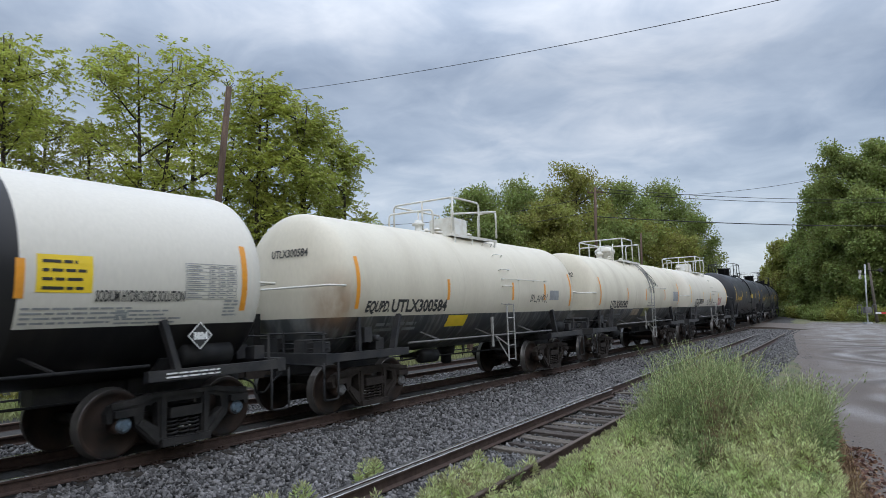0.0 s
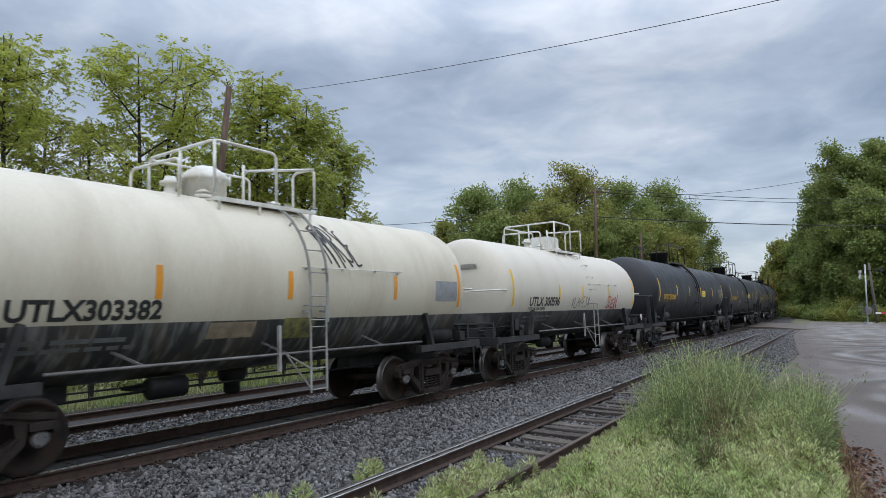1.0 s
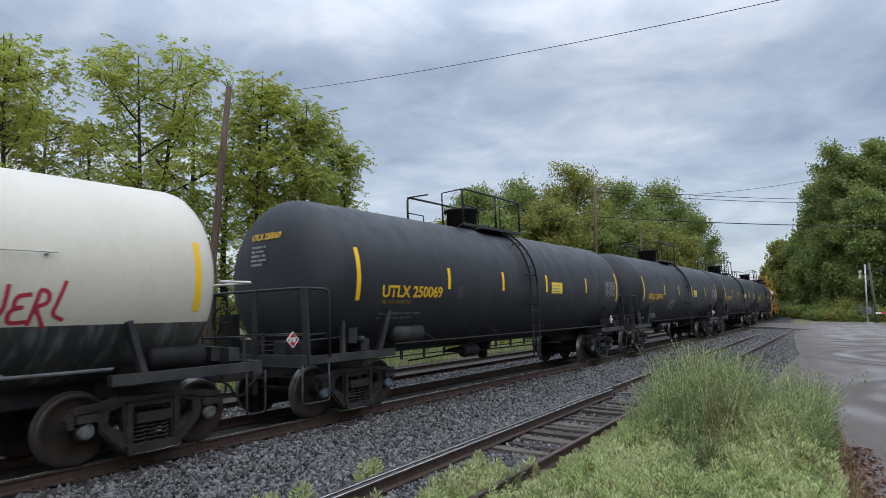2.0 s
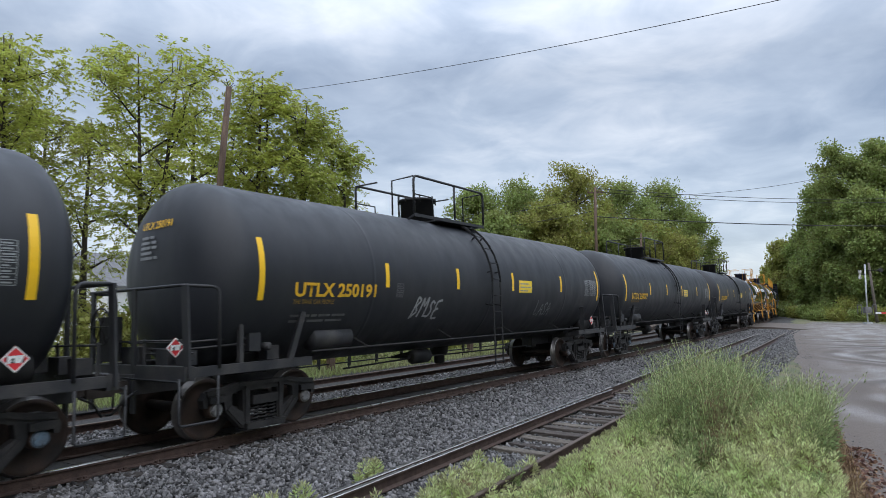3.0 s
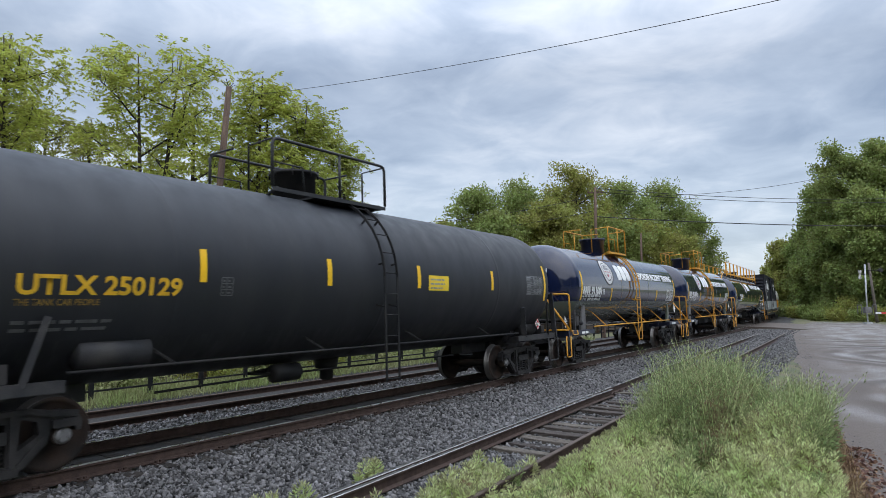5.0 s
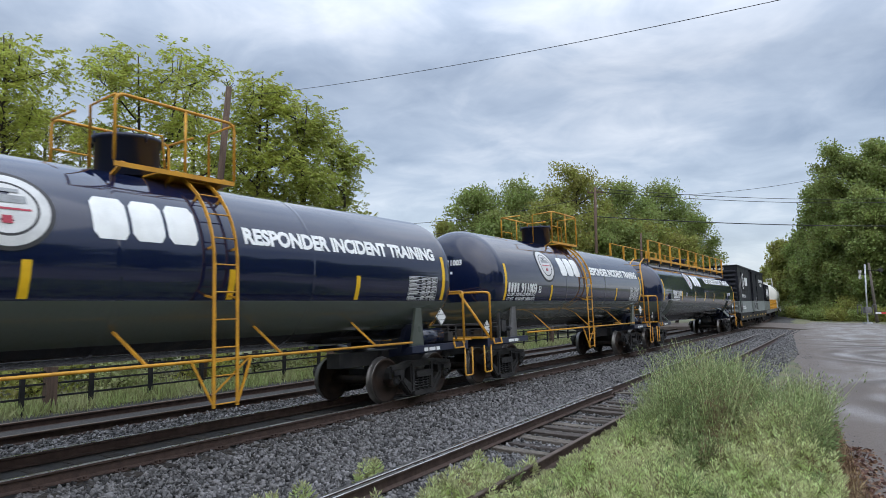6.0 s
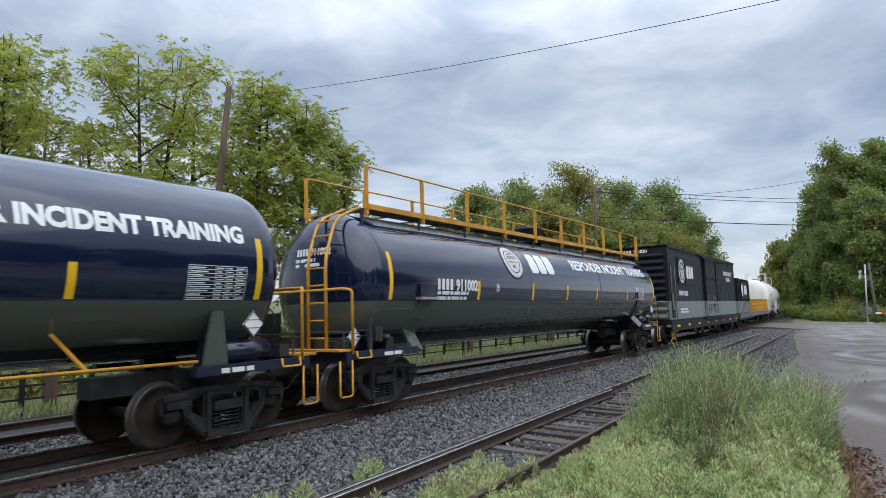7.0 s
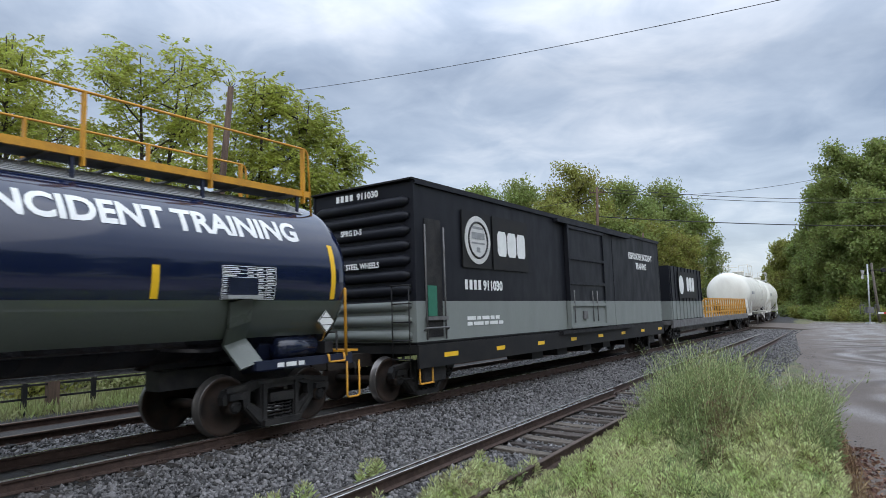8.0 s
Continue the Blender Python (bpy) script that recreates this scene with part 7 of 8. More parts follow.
def bush(label, x, y, height, radius, seed, leaf, n=2600, group="bushes beside the tracks", size=0.16):
    rg = np.random.default_rng(seed)
    rd = random.Random(seed)
    base = thing("bush", label, "bush", group, at=Matrix.Translation((x, y, ground_height(x, y) - 0.05)))
    bm = bmesh.new()
    tips = []
    for i in range(16):
        a, k = rd.uniform(0, 6.28), rd.uniform(0.2, 1.0)
        e = Vector((math.cos(a) * radius * k, math.sin(a) * radius * k, height * rd.uniform(0.55, 1.0) * (1.1 - 0.5 * k)))
        pipe(bm, [Vector((e.x * 0.1, e.y * 0.1, 0)), e * 0.5 + Vector((0, 0, 0.15)), e], 0.025, 5, r_end=0.008)
        for q in (0.35, 0.6, 0.8, 1.0):
            tips.append(tuple(e * q))
    part("stem", bm, M["bark"], base)
    tips = np.array(tips)
    per = n // len(tips)
    c = np.repeat(tips, per, 0) + rg.normal(size=(len(tips) * per, 3)) * np.array([0.22, 0.22, 0.16]) * (0.6 + radius * 0.5)
    c[:, 2] = np.abs(c[:, 2])
    ll = rg.uniform(0.6, 1.3, len(c)) * size
    co = blades(rg, c, unit(rg.normal(size=c.shape) + np.array([0, 0, 0.2])), ll, ll * 0.55)
    part("foliage", raw_mesh("foliage", co, 4, leaf), None, base)
    return base


# tall walnut-like trees behind the second track
for px, depth, top, rad, seed, leaf, dens, low, fork in (
        (-10, 23, 2, 3.3, 21, "leaf_a", 1.0, 0.25, 2), (70, 27, 135, 2.4, 22, "leaf_c", 0.9, 0.2, 1), (262, 24, 72, 3.0, 23, "leaf_a", 0.95, 0.38, 2),
        (335, 27, 140, 2.2, 24, "leaf_a", 0.7, 0.25, 1), (458, 25, 122, 1.5, 25, "leaf_a", 0.75, 0.35, 2), (540, 27, 145, 1.9, 26, "leaf_b2", 1.1, 0.15, 2), (588, 30, 225, 1.6, 27, "leaf_b2", 1.0, 0.1, 2),
        (410, 29, 200, 1.6, 28, "leaf_a", 0.6, 0.2, 1), (150, 31, 190, 2.4, 29, "leaf_c", 0.7, 0.2, 1)):
    if leaf == "leaf_b2" and leaf not in M:
        M[leaf] = material("full_leaf_green", (0.30, 0.345, 0.065), 0.55, fine=0.1, coarse=0.4, scale=0.5, island=0.4, translucent=0.5, second=(0.26, 0.26, 0.06))
    x, y = spot(px, depth)
    tree("green leafy tree with long feathered leaves behind the fence", x, y, ((533 - top) / 1122 * depth + 3.1) * 1.05, rad, seed, M[leaf], "frond", dens, low, fork=fork)

# the wood farther along on the same side
for px, depth, top, rad, seed, leaf, dens in (
        (715, 74, 405, 1.8, 40, "leaf_c", 0.8), (790, 66, 378, 1.8, 41, "leaf_c", 0.8), (848, 62, 322, 3.0, 42, "leaf_b", 1.0), (930, 66, 312, 3.6, 43, "leaf_b", 1.1), (1025, 66, 300, 3.8, 44, "leaf_c", 1.1),
        (980, 60, 345, 3.2, 45, "leaf_c", 1.1), (1105, 70, 326, 3.8, 46, "leaf_b", 1.1), (1175, 76, 332, 4.0, 47, "leaf_b", 1.1), (1232, 84, 385, 3.2, 48, "leaf_b", 1.0), (1195, 72, 415, 2.4, 49, "leaf_c", 1.0),
        (885, 58, 380, 2.8, 50, "leaf_b", 1.1), (1080, 64, 380, 3.0, 51, "leaf_b", 1.1), (1140, 68, 400, 2.8, 52, "leaf_c", 1.0)):
    x, y = spot(px, depth)
    tree("broad green tree, some leaves turning yellow, beyond the tracks", x, y, ((533 - top) / 1122 * depth + 3.0) * 1.07, rad * 1.2, seed, M[leaf], "leafy", dens, 0.2, group="trees of the wood")

# the wood beyond the crossing
for px, depth, top, rad, seed, leaf, dens in (
        (1570, 80, 232, 5.2, 60, "leaf_b", 1.3), (1500, 84, 262, 4.8, 61, "leaf_b", 1.3), (1462, 90, 330, 4.4, 62, "leaf_b", 1.2), (1425, 98, 420, 3.6, 63, "leaf_b", 1.1), (1388, 104, 432, 3.4, 64, "leaf_c", 1.1),
        (1640, 78, 260, 5.0, 65, "leaf_b", 1.2), (1540, 76, 330, 4.0, 66, "leaf_b", 1.2), (1480, 82, 410, 3.6, 67, "leaf_b", 1.2), (1440, 88, 455, 3.0, 68, "leaf_b", 1.1), (1600, 74, 380, 3.8, 69, "leaf_b", 1.2), (1366, 112, 478, 2.4, 70, "leaf_c", 1.0)):
    x, y = spot(px, depth)
    tree("tall dark green tree beyond the level crossing", x, y, ((533 - top) / 1122 * depth + 3.0) * 1.04, rad, seed, M[leaf], "broad", dens, 0.12, group="trees beyond the crossing")
for i, (px, depth, h, r) in enumerate(((1405, 84, 1.6, 1.6), (1432, 80, 2.0, 1.8), (1462, 78, 2.6, 2.0), (1495, 76, 3.2, 2.2), (1530, 76, 3.4, 2.2), (1565, 76, 3.4, 2.2), (1480, 72, 1.4, 1.4), (1445, 74, 1.2, 1.3), (1515, 72, 1.4, 1.5), (1550, 71, 1.5, 1.5), (1390, 92, 2.4, 2.0), (1590, 72, 3.0, 2.0))):
    x, y = spot(px, depth)
    bush("tangled green bush at the wood's edge by the crossing", x, y, h, r, 80 + i, M["leaf_b"] if i % 3 else M["leaf_c"], 2600, "bushes by the crossing", 0.24)

# tree line on the near side of the road, mirrored in the glossy tanks
row = tree("green roadside tree opposite the railway", 22.0, 4.0, 16.0, 4.6, 91, M["leaf_b"], "broad", 1.0, 0.1, group="roadside trees opposite the railway")
for i in range(13):
    yy = -26 + i * 6.5
    copy_thing(row, Matrix.Translation((24 + 5 * ((i * 37) % 10) / 10, yy, -0.1)) @ pose(0, 0, 0, 0, 0, i * 77))

for i in range(9):
    copy_thing(row, Matrix.Translation((-34 + 7.0 * i, -34 - 4 * ((i * 53) % 10) / 10, -0.1)) @ pose(0, 0, 0, 0, 0, i * 61))

for i in range(4):
    copy_thing(row, Matrix.Translation((-24.5 + 2.0 * (i % 2), -9.0 - 7.0 * i, -0.6)) @ pose(0, 0, 0, 0, 0, 40 + i * 83))

# hedge and rough growth behind the fence
rd = random.Random(9)
for i in range(26):
    y = -2 + i * 1.75
    x = -19.5 + rd.uniform(-1.2, 1.2) - 0.02 * y
    bush("rough light green bush behind the fence", x, y, rd.uniform(0.7, 1.9), rd.uniform(0.9, 1.5), 200 + i, M["verge"] if i % 3 else M["leaf_c"], 2200, "bushes behind the fence", 0.13)
for i in range(12):
    y = -2 + i * 3.6
    bush("tall green thicket bush among the trees", -25.5 + rd.uniform(-1.5, 1.5), y, rd.uniform(3.2, 4.8), rd.uniform(1.8, 2.6), 240 + i, M["leaf_b"] if i % 2 else M["leaf_c"], 3600, "thicket among the trees", 0.24)

# grass between the second track and the thicket
rg = np.random.default_rng(31)
n = 26000
gy_ = 2 + 38 * rg.uniform(0, 1, n) ** 1.2
gx_ = rg.uniform(-19.5, -15.2, n)
hgt = rg.uniform(0.12, 0.42, n)
cen = np.stack([gx_, gy_, heights(gx_, gy_) + hgt * 0.45], 1)
ax = unit(np.array([0, 0, 1.0]) + rg.normal(size=(n, 3)) * 0.35)
tagged(new("grass", raw_mesh("grass", blades(rg, cen, ax, hgt, hgt * 0.09 + 0.008), 4, M["verge"])), "rough light green grass along the fence", "grass", kind="stuff")

# weeds between the siding and the road
rg = np.random.default_rng(77)
plants = []
while len(plants) < 2500:
    y = rg.uniform(3.0, 13.6)
    x = rg.uniform(side_x(y) + 0.88, lot_left(y) - 0.05)
    edge_l = smooth_step(0.0, 1.5, x - side_x(y) - 0.9)
    edge_r = smooth_step(0.0, 0.7, lot_left(y) - x)
    if rg.uniform() > (0.3 + 0.7 * edge_l) * (0.45 + 0.55 * smooth_step(9.5, 11.0, y)):
        continue
    clump = 0.5 + 0.5 * noise.noise((x * 1.15, y * 1.0, 7.0))
    off_rail = x - side_x(y) - 0.75
    low_h = min(0.16 + 0.72 * clump ** 1.3, 0.14 + 0.42 * off_rail) * (0.7 + 0.3 * edge_r)
    mound = max(1.95 * math.exp(-(abs(x + 2.55) / 1.08) ** 2.8 - (abs(y - 12.0) / 1.9) ** 2.6), 1.55 * math.exp(-(abs(x + 1.10) / 0.74) ** 2.4 - (abs(y - 11.8) / 1.7) ** 2.4))
    h = max(low_h, mound * (0.72 + 0.42 * clump))
    h *= rg.uniform(0.66, 0.98) if rg.uniform() < 0.93 else rg.uniform(0.98, 1.06)
    if h < 0.12:
        continue
    plants.append((x, y, h, edge_l))
for k in range(14):
    y = rg.uniform(4.2, 7.4)
    plants.append((side_x(y) + rg.choice([-1.15, 1.05]) + rg.normal() * 0.12, y, rg.uniform(0.14, 0.34), 0.0))
for k in range(80):
    y = rg.uniform(5.2, 8.4)
    plants.append((side_x(y) + 0.75 - 0.85 * rg.uniform(0, 1) ** 1.4, y, rg.uniform(0.12, 0.36), 0.2))
P = np.array(plants)
quads, seeds, sage, brown = [], [], [], []
kind_of = np.where(np.array([noise.noise((p[0] * 1.1, p[1] * 0.9, 3.0)) for p in plants]) + 1.1 * (P[:, 2] - 0.60) > 0, 1, 0)
kind_of = np.where((rg.uniform(0, 1, len(P)) < 0.05) | (np.exp(-((P[:, 0] + 2.1) / 0.35) ** 2 - ((P[:, 1] - 10.6) / 0.9) ** 2) > rg.uniform(0.3, 1.6, len(P))), 2, kind_of)
gz = heights(P[:, 0], P[:, 1])
lean_d = rg.normal(size=(len(P), 2)) * 0.20
N_L = 110
for k in range(N_L):
    t = 0.10 + 0.90 * (k + rg.uniform(0, 1, len(P))) / N_L
    a = k * 2.4 + rg.uniform(-0.6, 0.6, len(P)) + P[:, 0] * 9
    h = P[:, 2]
    br = (0.25 * h * (1 - t) ** 0.45 + 0.03) * rg.uniform(0.1, 1.0, len(P))
    p = np.stack([P[:, 0] + lean_d[:, 0] * t * t * h + np.cos(a) * br, P[:, 1] + lean_d[:, 1] * t * t * h + np.sin(a) * br, gz + t * h], 1)
    ax = unit(np.stack([np.cos(a), np.sin(a), rg.uniform(-0.2, 0.7, len(P)) + 1.5 * t * t], 1))
    ll = rg.uniform(0.035, 0.10, len(P)) * (1.2 - 0.6 * t)
    q = blades(rg, p + ax * (ll * 0.5)[:, None], ax, ll, ll * 0.30)
    m = (t > 0.86) & ((P[:, 3] < 0.35) | (rg.uniform(0, 1, len(P)) < 0.12))
    q = np.where((kind_of == 0)[:, None, None], q.mean(1, keepdims=True) + (q - q.mean(1, keepdims=True)) * 1.25, q)
    quads.append(q[~m & (kind_of == 0)]); sage.append(q[~m & (kind_of == 1)]); brown.append(q[~m & (kind_of == 2)]); seeds.append(q[m])
stem_q = []
for a, b in ((0.0, 0.5), (0.5, 1.0)):
    pa = np.stack([P[:, 0] + lean_d[:, 0] * a * a * P[:, 2], P[:, 1] + lean_d[:, 1] * a * a * P[:, 2], gz + a * P[:, 2]], 1)
    pb = np.stack([P[:, 0] + lean_d[:, 0] * b * b * P[:, 2], P[:, 1] + lean_d[:, 1] * b * b * P[:, 2], gz + b * P[:, 2]], 1)
    w = np.array([0.826, 0.563, 0]) * 0.004
    stem_q.append(np.stack([pa - w, pa + w, pb + w * 0.6, pb - w * 0.6], 1))
tagged(new("weeds", raw_mesh("weeds", np.concatenate(quads + stem_q, 0), 4, M["weed"])), "tall feathery green weeds between siding and road", "weeds", kind="stuff")
tagged(new("sage_weeds", raw_mesh("sage_weeds", np.concatenate(sage, 0), 4, M["weed_dark"])), "tall feathery sage green weeds in a dense clump", "weeds", kind="stuff")
tagged(new("brown_weeds", raw_mesh("brown_weeds", np.concatenate(brown, 0), 4, M["weed_brown"])), "withered brown weeds among the green ones", "weeds", kind="stuff")
tagged(new("weed_tops", raw_mesh("weed_tops", np.concatenate(seeds, 0), 4, M["weed_seed"])), "pale green seed heads of the tall weeds", "weeds", kind="stuff")
# low grass under the weeds, dry grass and leaf litter towards the road
n = 22000
gy_ = rg.uniform(3.0, 14.5, n)
gx_ = side_x(gy_) + 1.1 + rg.uniform(0, 1, n) * (-0.4 - (gy_ - 11.5) * 0.112 - side_x(gy_) - 1.1)
hgt = rg.uniform(0.08, 0.28, n)
cen = np.stack([gx_, gy_, heights(gx_, gy_) + hgt * 0.45], 1)
ax = unit(np.array([0, 0, 1.0]) + rg.normal(size=(n, 3)) * 0.5)
q = blades(rg, cen, ax, hgt, hgt * 0.05 + 0.006)
right = gx_ > -1.25 - (gy_ - 11.5) * 0.112 + rg.normal(size=n) * 0.25
tagged(new("grass", raw_mesh("grass", q[~right], 4, M["weed"])), "short green grass under the weeds", "grass", kind="stuff")
tagged(new("dry_grass", raw_mesh("dry_grass", q[right], 4, M["dry"])), "dry brown grass at the road's edge", "grass", kind="stuff")
n = 5200
gy_ = rg.uniform(7.0, 13.0, n)
gx_ = -0.62 - (gy_ - 11.5) * 0.112 + rg.normal(size=n) * 0.30
cen = np.stack([gx_, gy_, heights(gx_, gy_) + 0.022 + rg.uniform(0, 0.02, n)], 1)
ax = unit(rg.normal(size=(n, 3)) * np.array([1, 1, 0.25]))
ll = rg.uniform(0.03, 0.09, n)
M["litter"] = material("brown_leaf_litter", (0.19, 0.105, 0.07), 0.85, fine=0.2, coarse=0.6, scale=3, island=0.55, second=(0.11, 0.07, 0.05))
tagged(new("leaf_litter", raw_mesh("leaf_litter", blades(rg, cen, ax, ll, ll * 0.6), 4, M["litter"])), "reddish brown leaf litter at the road's edge", "leaf litter", kind="stuff")

# ---- fence behind the second track ----
fence = thing("fence", "low black metal rail fence along the far side of the tracks", "fence")


def fence_at(s):
    x, y, h = main_at(s)
    return x - 6.9 * math.cos(h), y + 6.9 * math.sin(h), h


post_m = mesh_of(box(bmesh.new(), -0.04, 0.04, -0.05, 0.05, -0.15, 1.02), "post", M["black_steel"])
wood_m = mesh_of(box(bmesh.new(), -0.10, 0.10, -0.12, 0.12, -0.15, 1.12), "timber_post", M["pole"])
for i in range(34):
    s = 0.5 + i * 1.55
    x, y, h = fence_at(s)
    p = part("post", post_m, None, fence)
    p.matrix_basis = Matrix.Translation((x, y, ground_height(x, y))) @ pose(0, 0, 0, 0, 0, -math.degrees(h))
    if i % 6 == 4:
        p = part("timber_post", wood_m, None, fence)
        x, y, h = fence_at(s + 0.6)
        p.matrix_basis = Matrix.Translation((x, y, ground_height(x, y)))
for z in (0.38, 0.68, 0.96):
    pts = [Vector((fence_at(s)[0], fence_at(s)[1], ground_height(*fence_at(s)[:2]) + z)) for s in np.arange(-2, 54, 3.0)]
    bm = pipe(bmesh.new(), pts, 0.032, 4, smooth=False)
    part("fence_rail", bm, M["black_steel"], fence)

# ---- poles, wires ----
def utility_pole(px, depth, top, r, lean_px, label, arms, base_h=0.0):
    x, y = spot(px, depth)
    z = ground_height(x, y)
    h = (533 - top) / 1122 * depth + 2.476 - z
    e = thing("utility_pole", label, "utility pole", at=Matrix.Translation((x, y, z)))
    k = lean_px / 1122 * depth
    tip = Vector((k * math.cos(AIM), k * math.sin(AIM), h))
    bm = bmesh.new()
    pipe(bm, [Vector((0, 0, -0.1)), tip * 0.33, tip * 0.66, tip], r, 12, r_end=r * 0.72)
    part("pole", bm, M["pole"], e)
    for dz, w in arms:
        bm = bmesh.new()
        c = tip * (1 - dz / h)
        beam(bm, c + Vector((-w * 0.8, -w * 0.6, 0)), c + Vector((w * 0.8, w * 0.6, 0)), 0.10, 0.12)
        for q in (-0.9, -0.4, 0.4, 0.9):
            lathe(bm, [(c.z + 0.06, 0.03), (c.z + 0.12, 0.06), (c.z + 0.2, 0.05), (c.z + 0.24, 0.02)], "z", 8, at=(c.x + q * w * 0.8, c.y + q * w * 0.6, 0))
        part("crossarm", bm, M["pole"], e)
    return Matrix.Translation((x, y, z)) @ tip


def cable(label, a, b, sag, r, n=24):
    a, b = Vector(a), Vector(b)
    bm = bmesh.new()
    pipe(bm, [a.lerp(b, t) - Vector((0, 0, 4 * sag * t * (1 - t))) for t in np.linspace(0, 1, n)], r, 5)
    return solid("cable", bm, M["wire"], label, "cable", "overhead cables")


def sky_spot(px, py, depth):
    x, y = spot(px, depth)
    return x, y, 2.476 + (533 - py) / 1122 * depth


tip_a = utility_pole(362, 20.5, 146, 0.135, 34, "leaning weathered brown timber utility pole", ())
bm = bmesh.new()
for k in range(5):
    a = k * 1.3
    pipe(bm, [tip_a + Vector((0, 0, -0.05)), tip_a + Vector((0.22 * math.cos(a), 0.22 * math.sin(a), 0.08 + 0.03 * k))], 0.012, 4)
solid("pole_hardware", bm, M["black_steel"], "tangle of bare wire ends on the pole top", "wire")
cable("black overhead cable rising from the leaning pole", sky_spot(440, 161, 24), sky_spot(1700, -86, 11), 0.26, 0.0085, 40)
tip_b = utility_pole(1056, 57, 330, 0.16, 0, "brown timber utility pole with a short crossarm", ((0.5, 0.7),))
utility_pole(1136, 60, 413, 0.12, 0, "short grey timber pole among the trees", ())
for label, a, b, sag, r in (("black overhead cable across the tracks", (1056, 383, 57), (1720, 398, 70), 0.4, 0.045), ("thin overhead cable across the tracks", (1056, 338, 57), (1700, 352, 75), 0.7, 0.028),
                            ("thin overhead cable across the tracks", (1056, 332, 57), (1700, 345, 75), 0.7, 0.028), ("thin overhead cable over the crossing", (1180, 345, 70), (1500, 305, 70), 0.5, 0.022),
                            ("thin overhead cable by the wood", (560, 398, 60), (1056, 345, 57), 0.9, 0.022), ("thin overhead cable by the wood", (560, 415, 60), (1056, 372, 57), 0.9, 0.022)):
    cable(label, sky_spot(*a), sky_spot(*b), sag, r)

# ---- crossing signal ----
x, y = spot(1531, 64)
zg = ground_height(x, y)
sig = thing("crossing_signal", "silver level crossing mast with crossbuck and lowered gate arm", "crossing signal", at=Matrix.Translation((x, y, zg)) @ pose(0, 0, 0, 0, 0, 34))
bm = bmesh.new()
pipe(bm, [(0, 0, 0), (0, 0, 6.0)], 0.075, 10)
box(bm, -0.3, 0.3, -0.3, 0.3, 0.0, 0.18)
part("mast", bm, M["grey_light"], sig)
bm = bmesh.new()
for a in (45, -45):
    d = Vector((0.55 * math.cos(radians(a)), 0.45 * math.cos(radians(a)), math.sin(radians(a))))
    beam(bm, Vector((-0.62, -0.12 - 0.03 * (a > 0), 4.95)) - d * 0.62, Vector((-0.62, -0.12 - 0.03 * (a > 0), 4.95)) + d * 0.62, 0.17, 0.02, up=(0, 1, 0))
part("crossbuck", bm, M["pale_steel"], sig, "white crossed boards")
bm = bmesh.new()
pipe(bm, [(-0.62, -0.05, 4.95), (0.05, 0, 4.95)], 0.035, 6)
pipe(bm, [(0, 0, 5.4), (1.7, 0, 5.4)], 0.04, 6)
lathe(bm, [(-0.14, 0.2), (0.1, 0.2), (0.12, 0.1)], "y", 14, at=(1.55, 0, 5.4))
part("lamp_arm", bm, M["black_steel"], sig)
bm = bmesh.new()
box(bm, -0.35, 0.35, -0.22, 0.22, 1.1, 1.7)
bmesh.ops.bevel(bm, geom=bm.edges[:], offset=0.05, segments=2, affect="EDGES")
for xx in (-0.75, 0.75):
    pipe(bm, rounded([(xx, -0.3, 1.0), (xx, -0.3, 1.9), (xx, 0.3, 1.9), (xx, 0.3, 1.0)], 0.08), 0.04, 6)
beam(bm, (-0.8, -0.3, 1.0), (0.8, -0.3, 1.0), 0.06, 0.06)
part("gate_mechanism", bm, M["grey_steel"], sig, "grey gate mechanism in a guard frame")
for i in range(12):
    bm = box(bmesh.new(), 0.6 + i * 0.55, 1.15 + i * 0.55, -0.38, -0.32, 1.02, 1.20)
    part("gate_arm_band", bm, M["sign_red"] if i % 2 else M["sign_white"], sig)
x, y = spot(1548, 68)
bm = bmesh.new()
pipe(bm, [(0, 0, -0.2), (-0.25, -0.1, 3.2), (-0.5, -0.2, 6.4)], 0.16, 10, r_end=0.11)
solid("timber_post", bm, M["tie"], "grey weathered timber post near the crossing", "post").matrix_basis = Matrix.Translation((x, y, ground_height(x, y)))

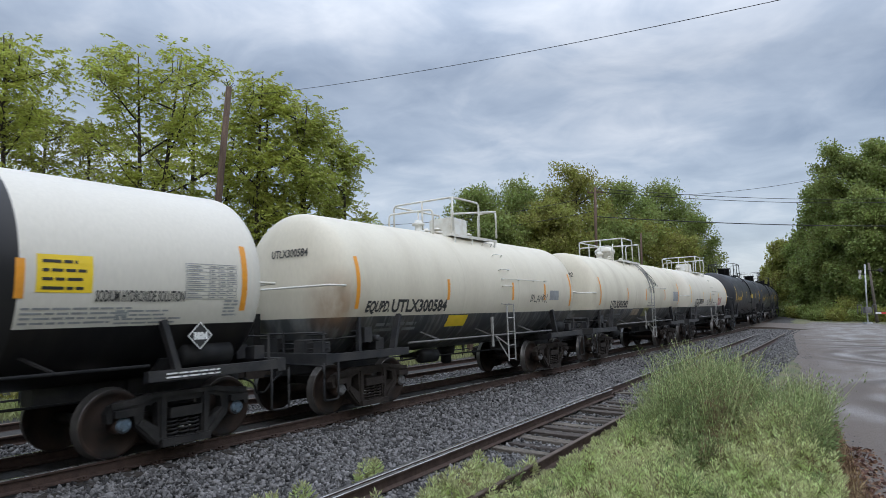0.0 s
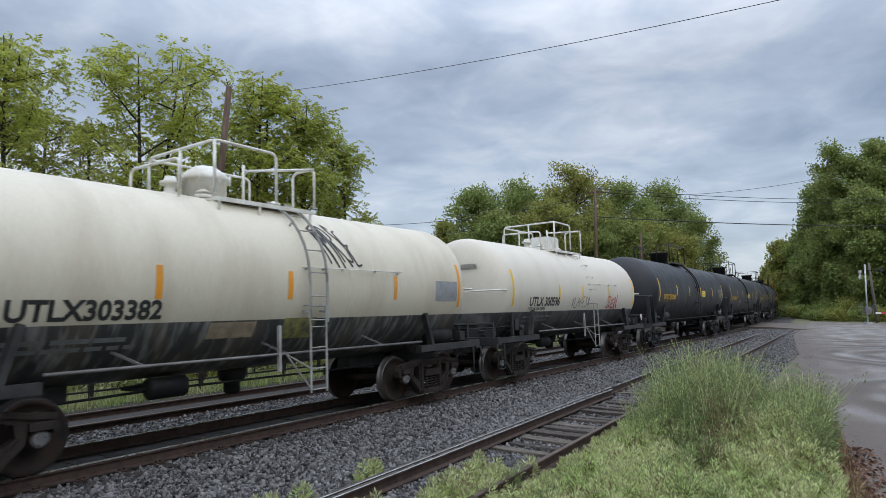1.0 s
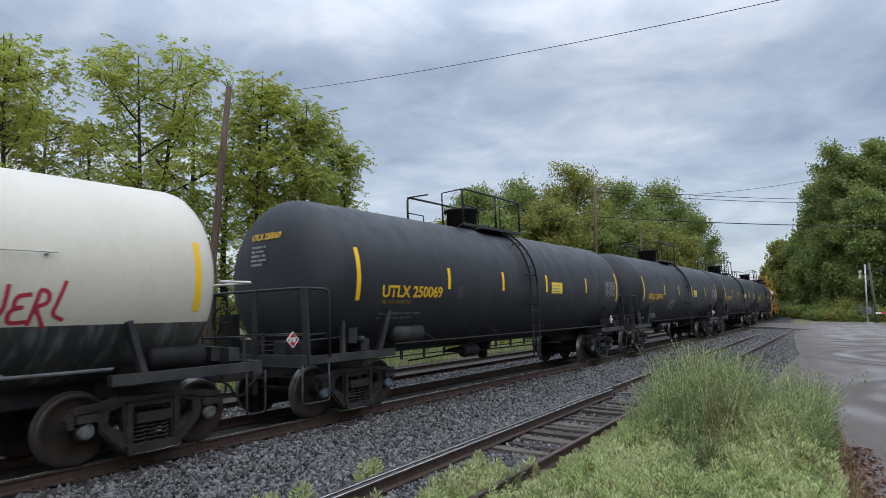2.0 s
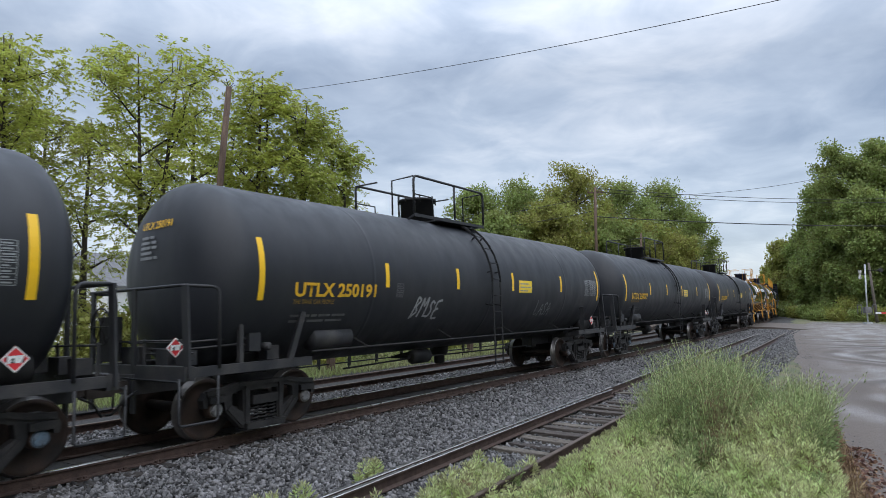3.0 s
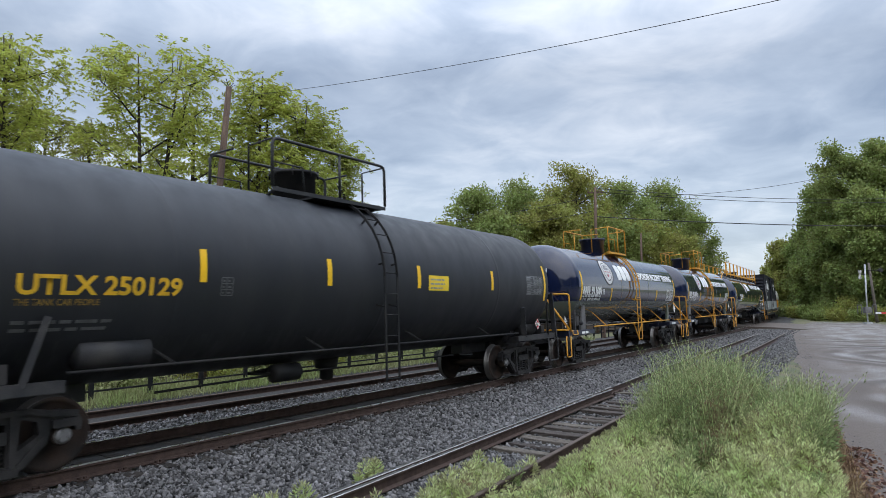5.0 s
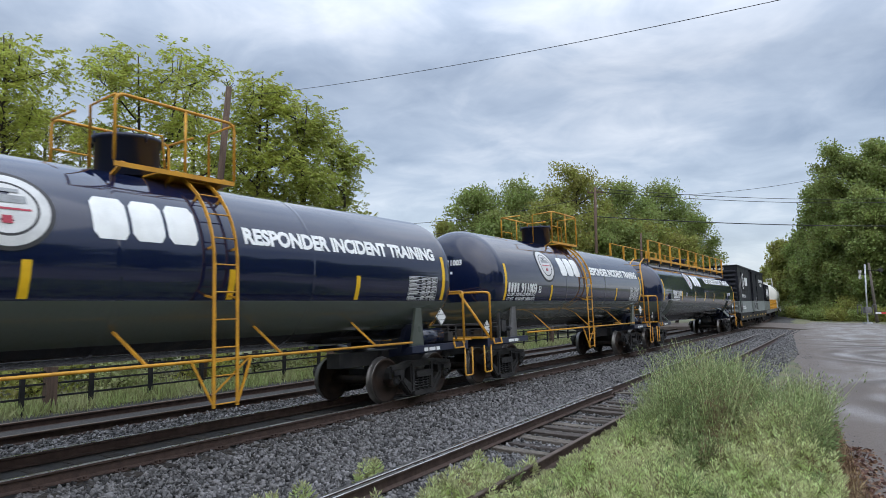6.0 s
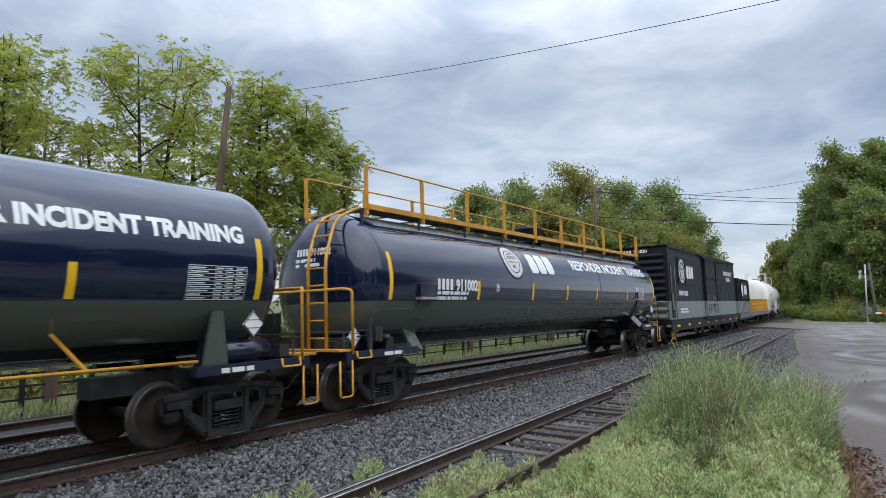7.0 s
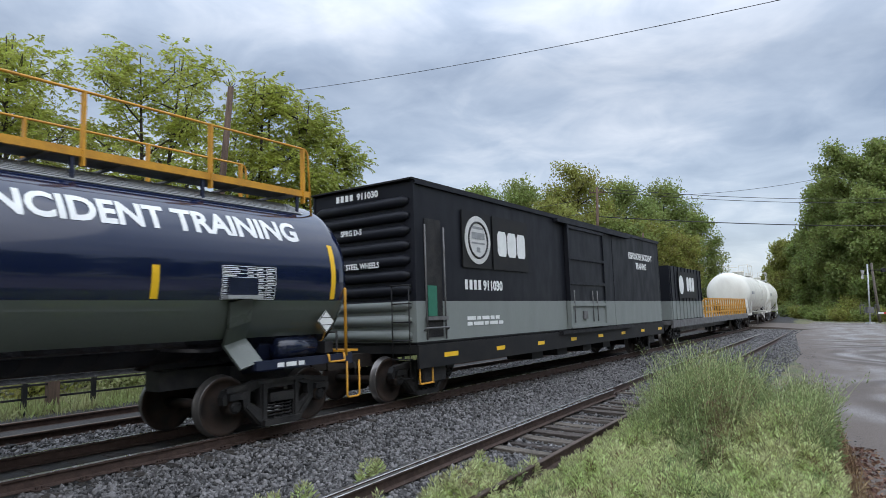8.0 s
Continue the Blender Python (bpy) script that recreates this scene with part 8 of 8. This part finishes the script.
# ---- far house seen between the cars ----
x, y = spot(178, 50)
house = thing("house", "small white house with a grey gable roof behind the trees", "house", at=Matrix.Translation((x, y, ground_height(x, y))) @ pose(0, 0, 0, 0, 0, 20))
bm = box(bmesh.new(), -4, 4, -3.5, 3.5, -0.5, 4.4)
part("wall", bm, M["sign_white"], house)
bm = bmesh.new()
pts = [(-4.3, 4.2), (0, 6.8), (4.3, 4.2), (4.3, 4.4), (0, 7.05), (-4.3, 4.4)]
va = [bm.verts.new((px, -3.8, pz)) for px, pz in pts]
vb = [bm.verts.new((px, 3.8, pz)) for px, pz in pts]
bm.faces.new(va); bm.faces.new(vb[::-1])
for i in range(6):
    bm.faces.new((va[i], vb[i], vb[(i + 1) % 6], va[(i + 1) % 6]))
part("roof", bm, M["grey_steel"], house)
bm = bmesh.new()
vs = [bm.verts.new(p) for p in ((-4, -3.5, 4.3), (4, -3.5, 4.3), (0, -3.5, 6.7), (-4, -3.4, 4.3), (4, -3.4, 4.3), (0, -3.4, 6.7))]
bm.faces.new(vs[:3]); bm.faces.new(vs[3:][::-1])
part("gable", bm, M["sign_white"], house)
for wx in (-2, 2):
    part("window", box(bmesh.new(), wx - 0.5, wx + 0.5, -3.56, -3.48, 1.6, 3.0), M["black_steel"], house)


# ---- what moves ----


def motions():
    for car, s_mid, half in TRAIN:
        keys = []
        for i in range(33):
            t = i * 0.25
            s = s_mid - SPEED * t
            xa, ya, ha = main_at(s - half)
            xb, yb, hb = main_at(s + half)
            head = math.atan2(xb - xa, yb - ya)
            m = Matrix.Translation(((xa + xb) / 2, (ya + yb) / 2, RAIL)) @ Euler((0, radians(LEAN), -head)).to_matrix().to_4x4()
            keys.append((t, m))
        walk(car, keys)
    turn = math.degrees(SPEED / WHEEL_R / FPS)
    rows_at = {}
    for w, dy in WHEELSETS:
        if dy not in rows_at:
            rows_at[dy] = [(k / FPS, pose(0, dy, WHEEL_R, turn * k, 0, 0)) for k in range(241)]
        walk(w, rows_at[dy])


motions()
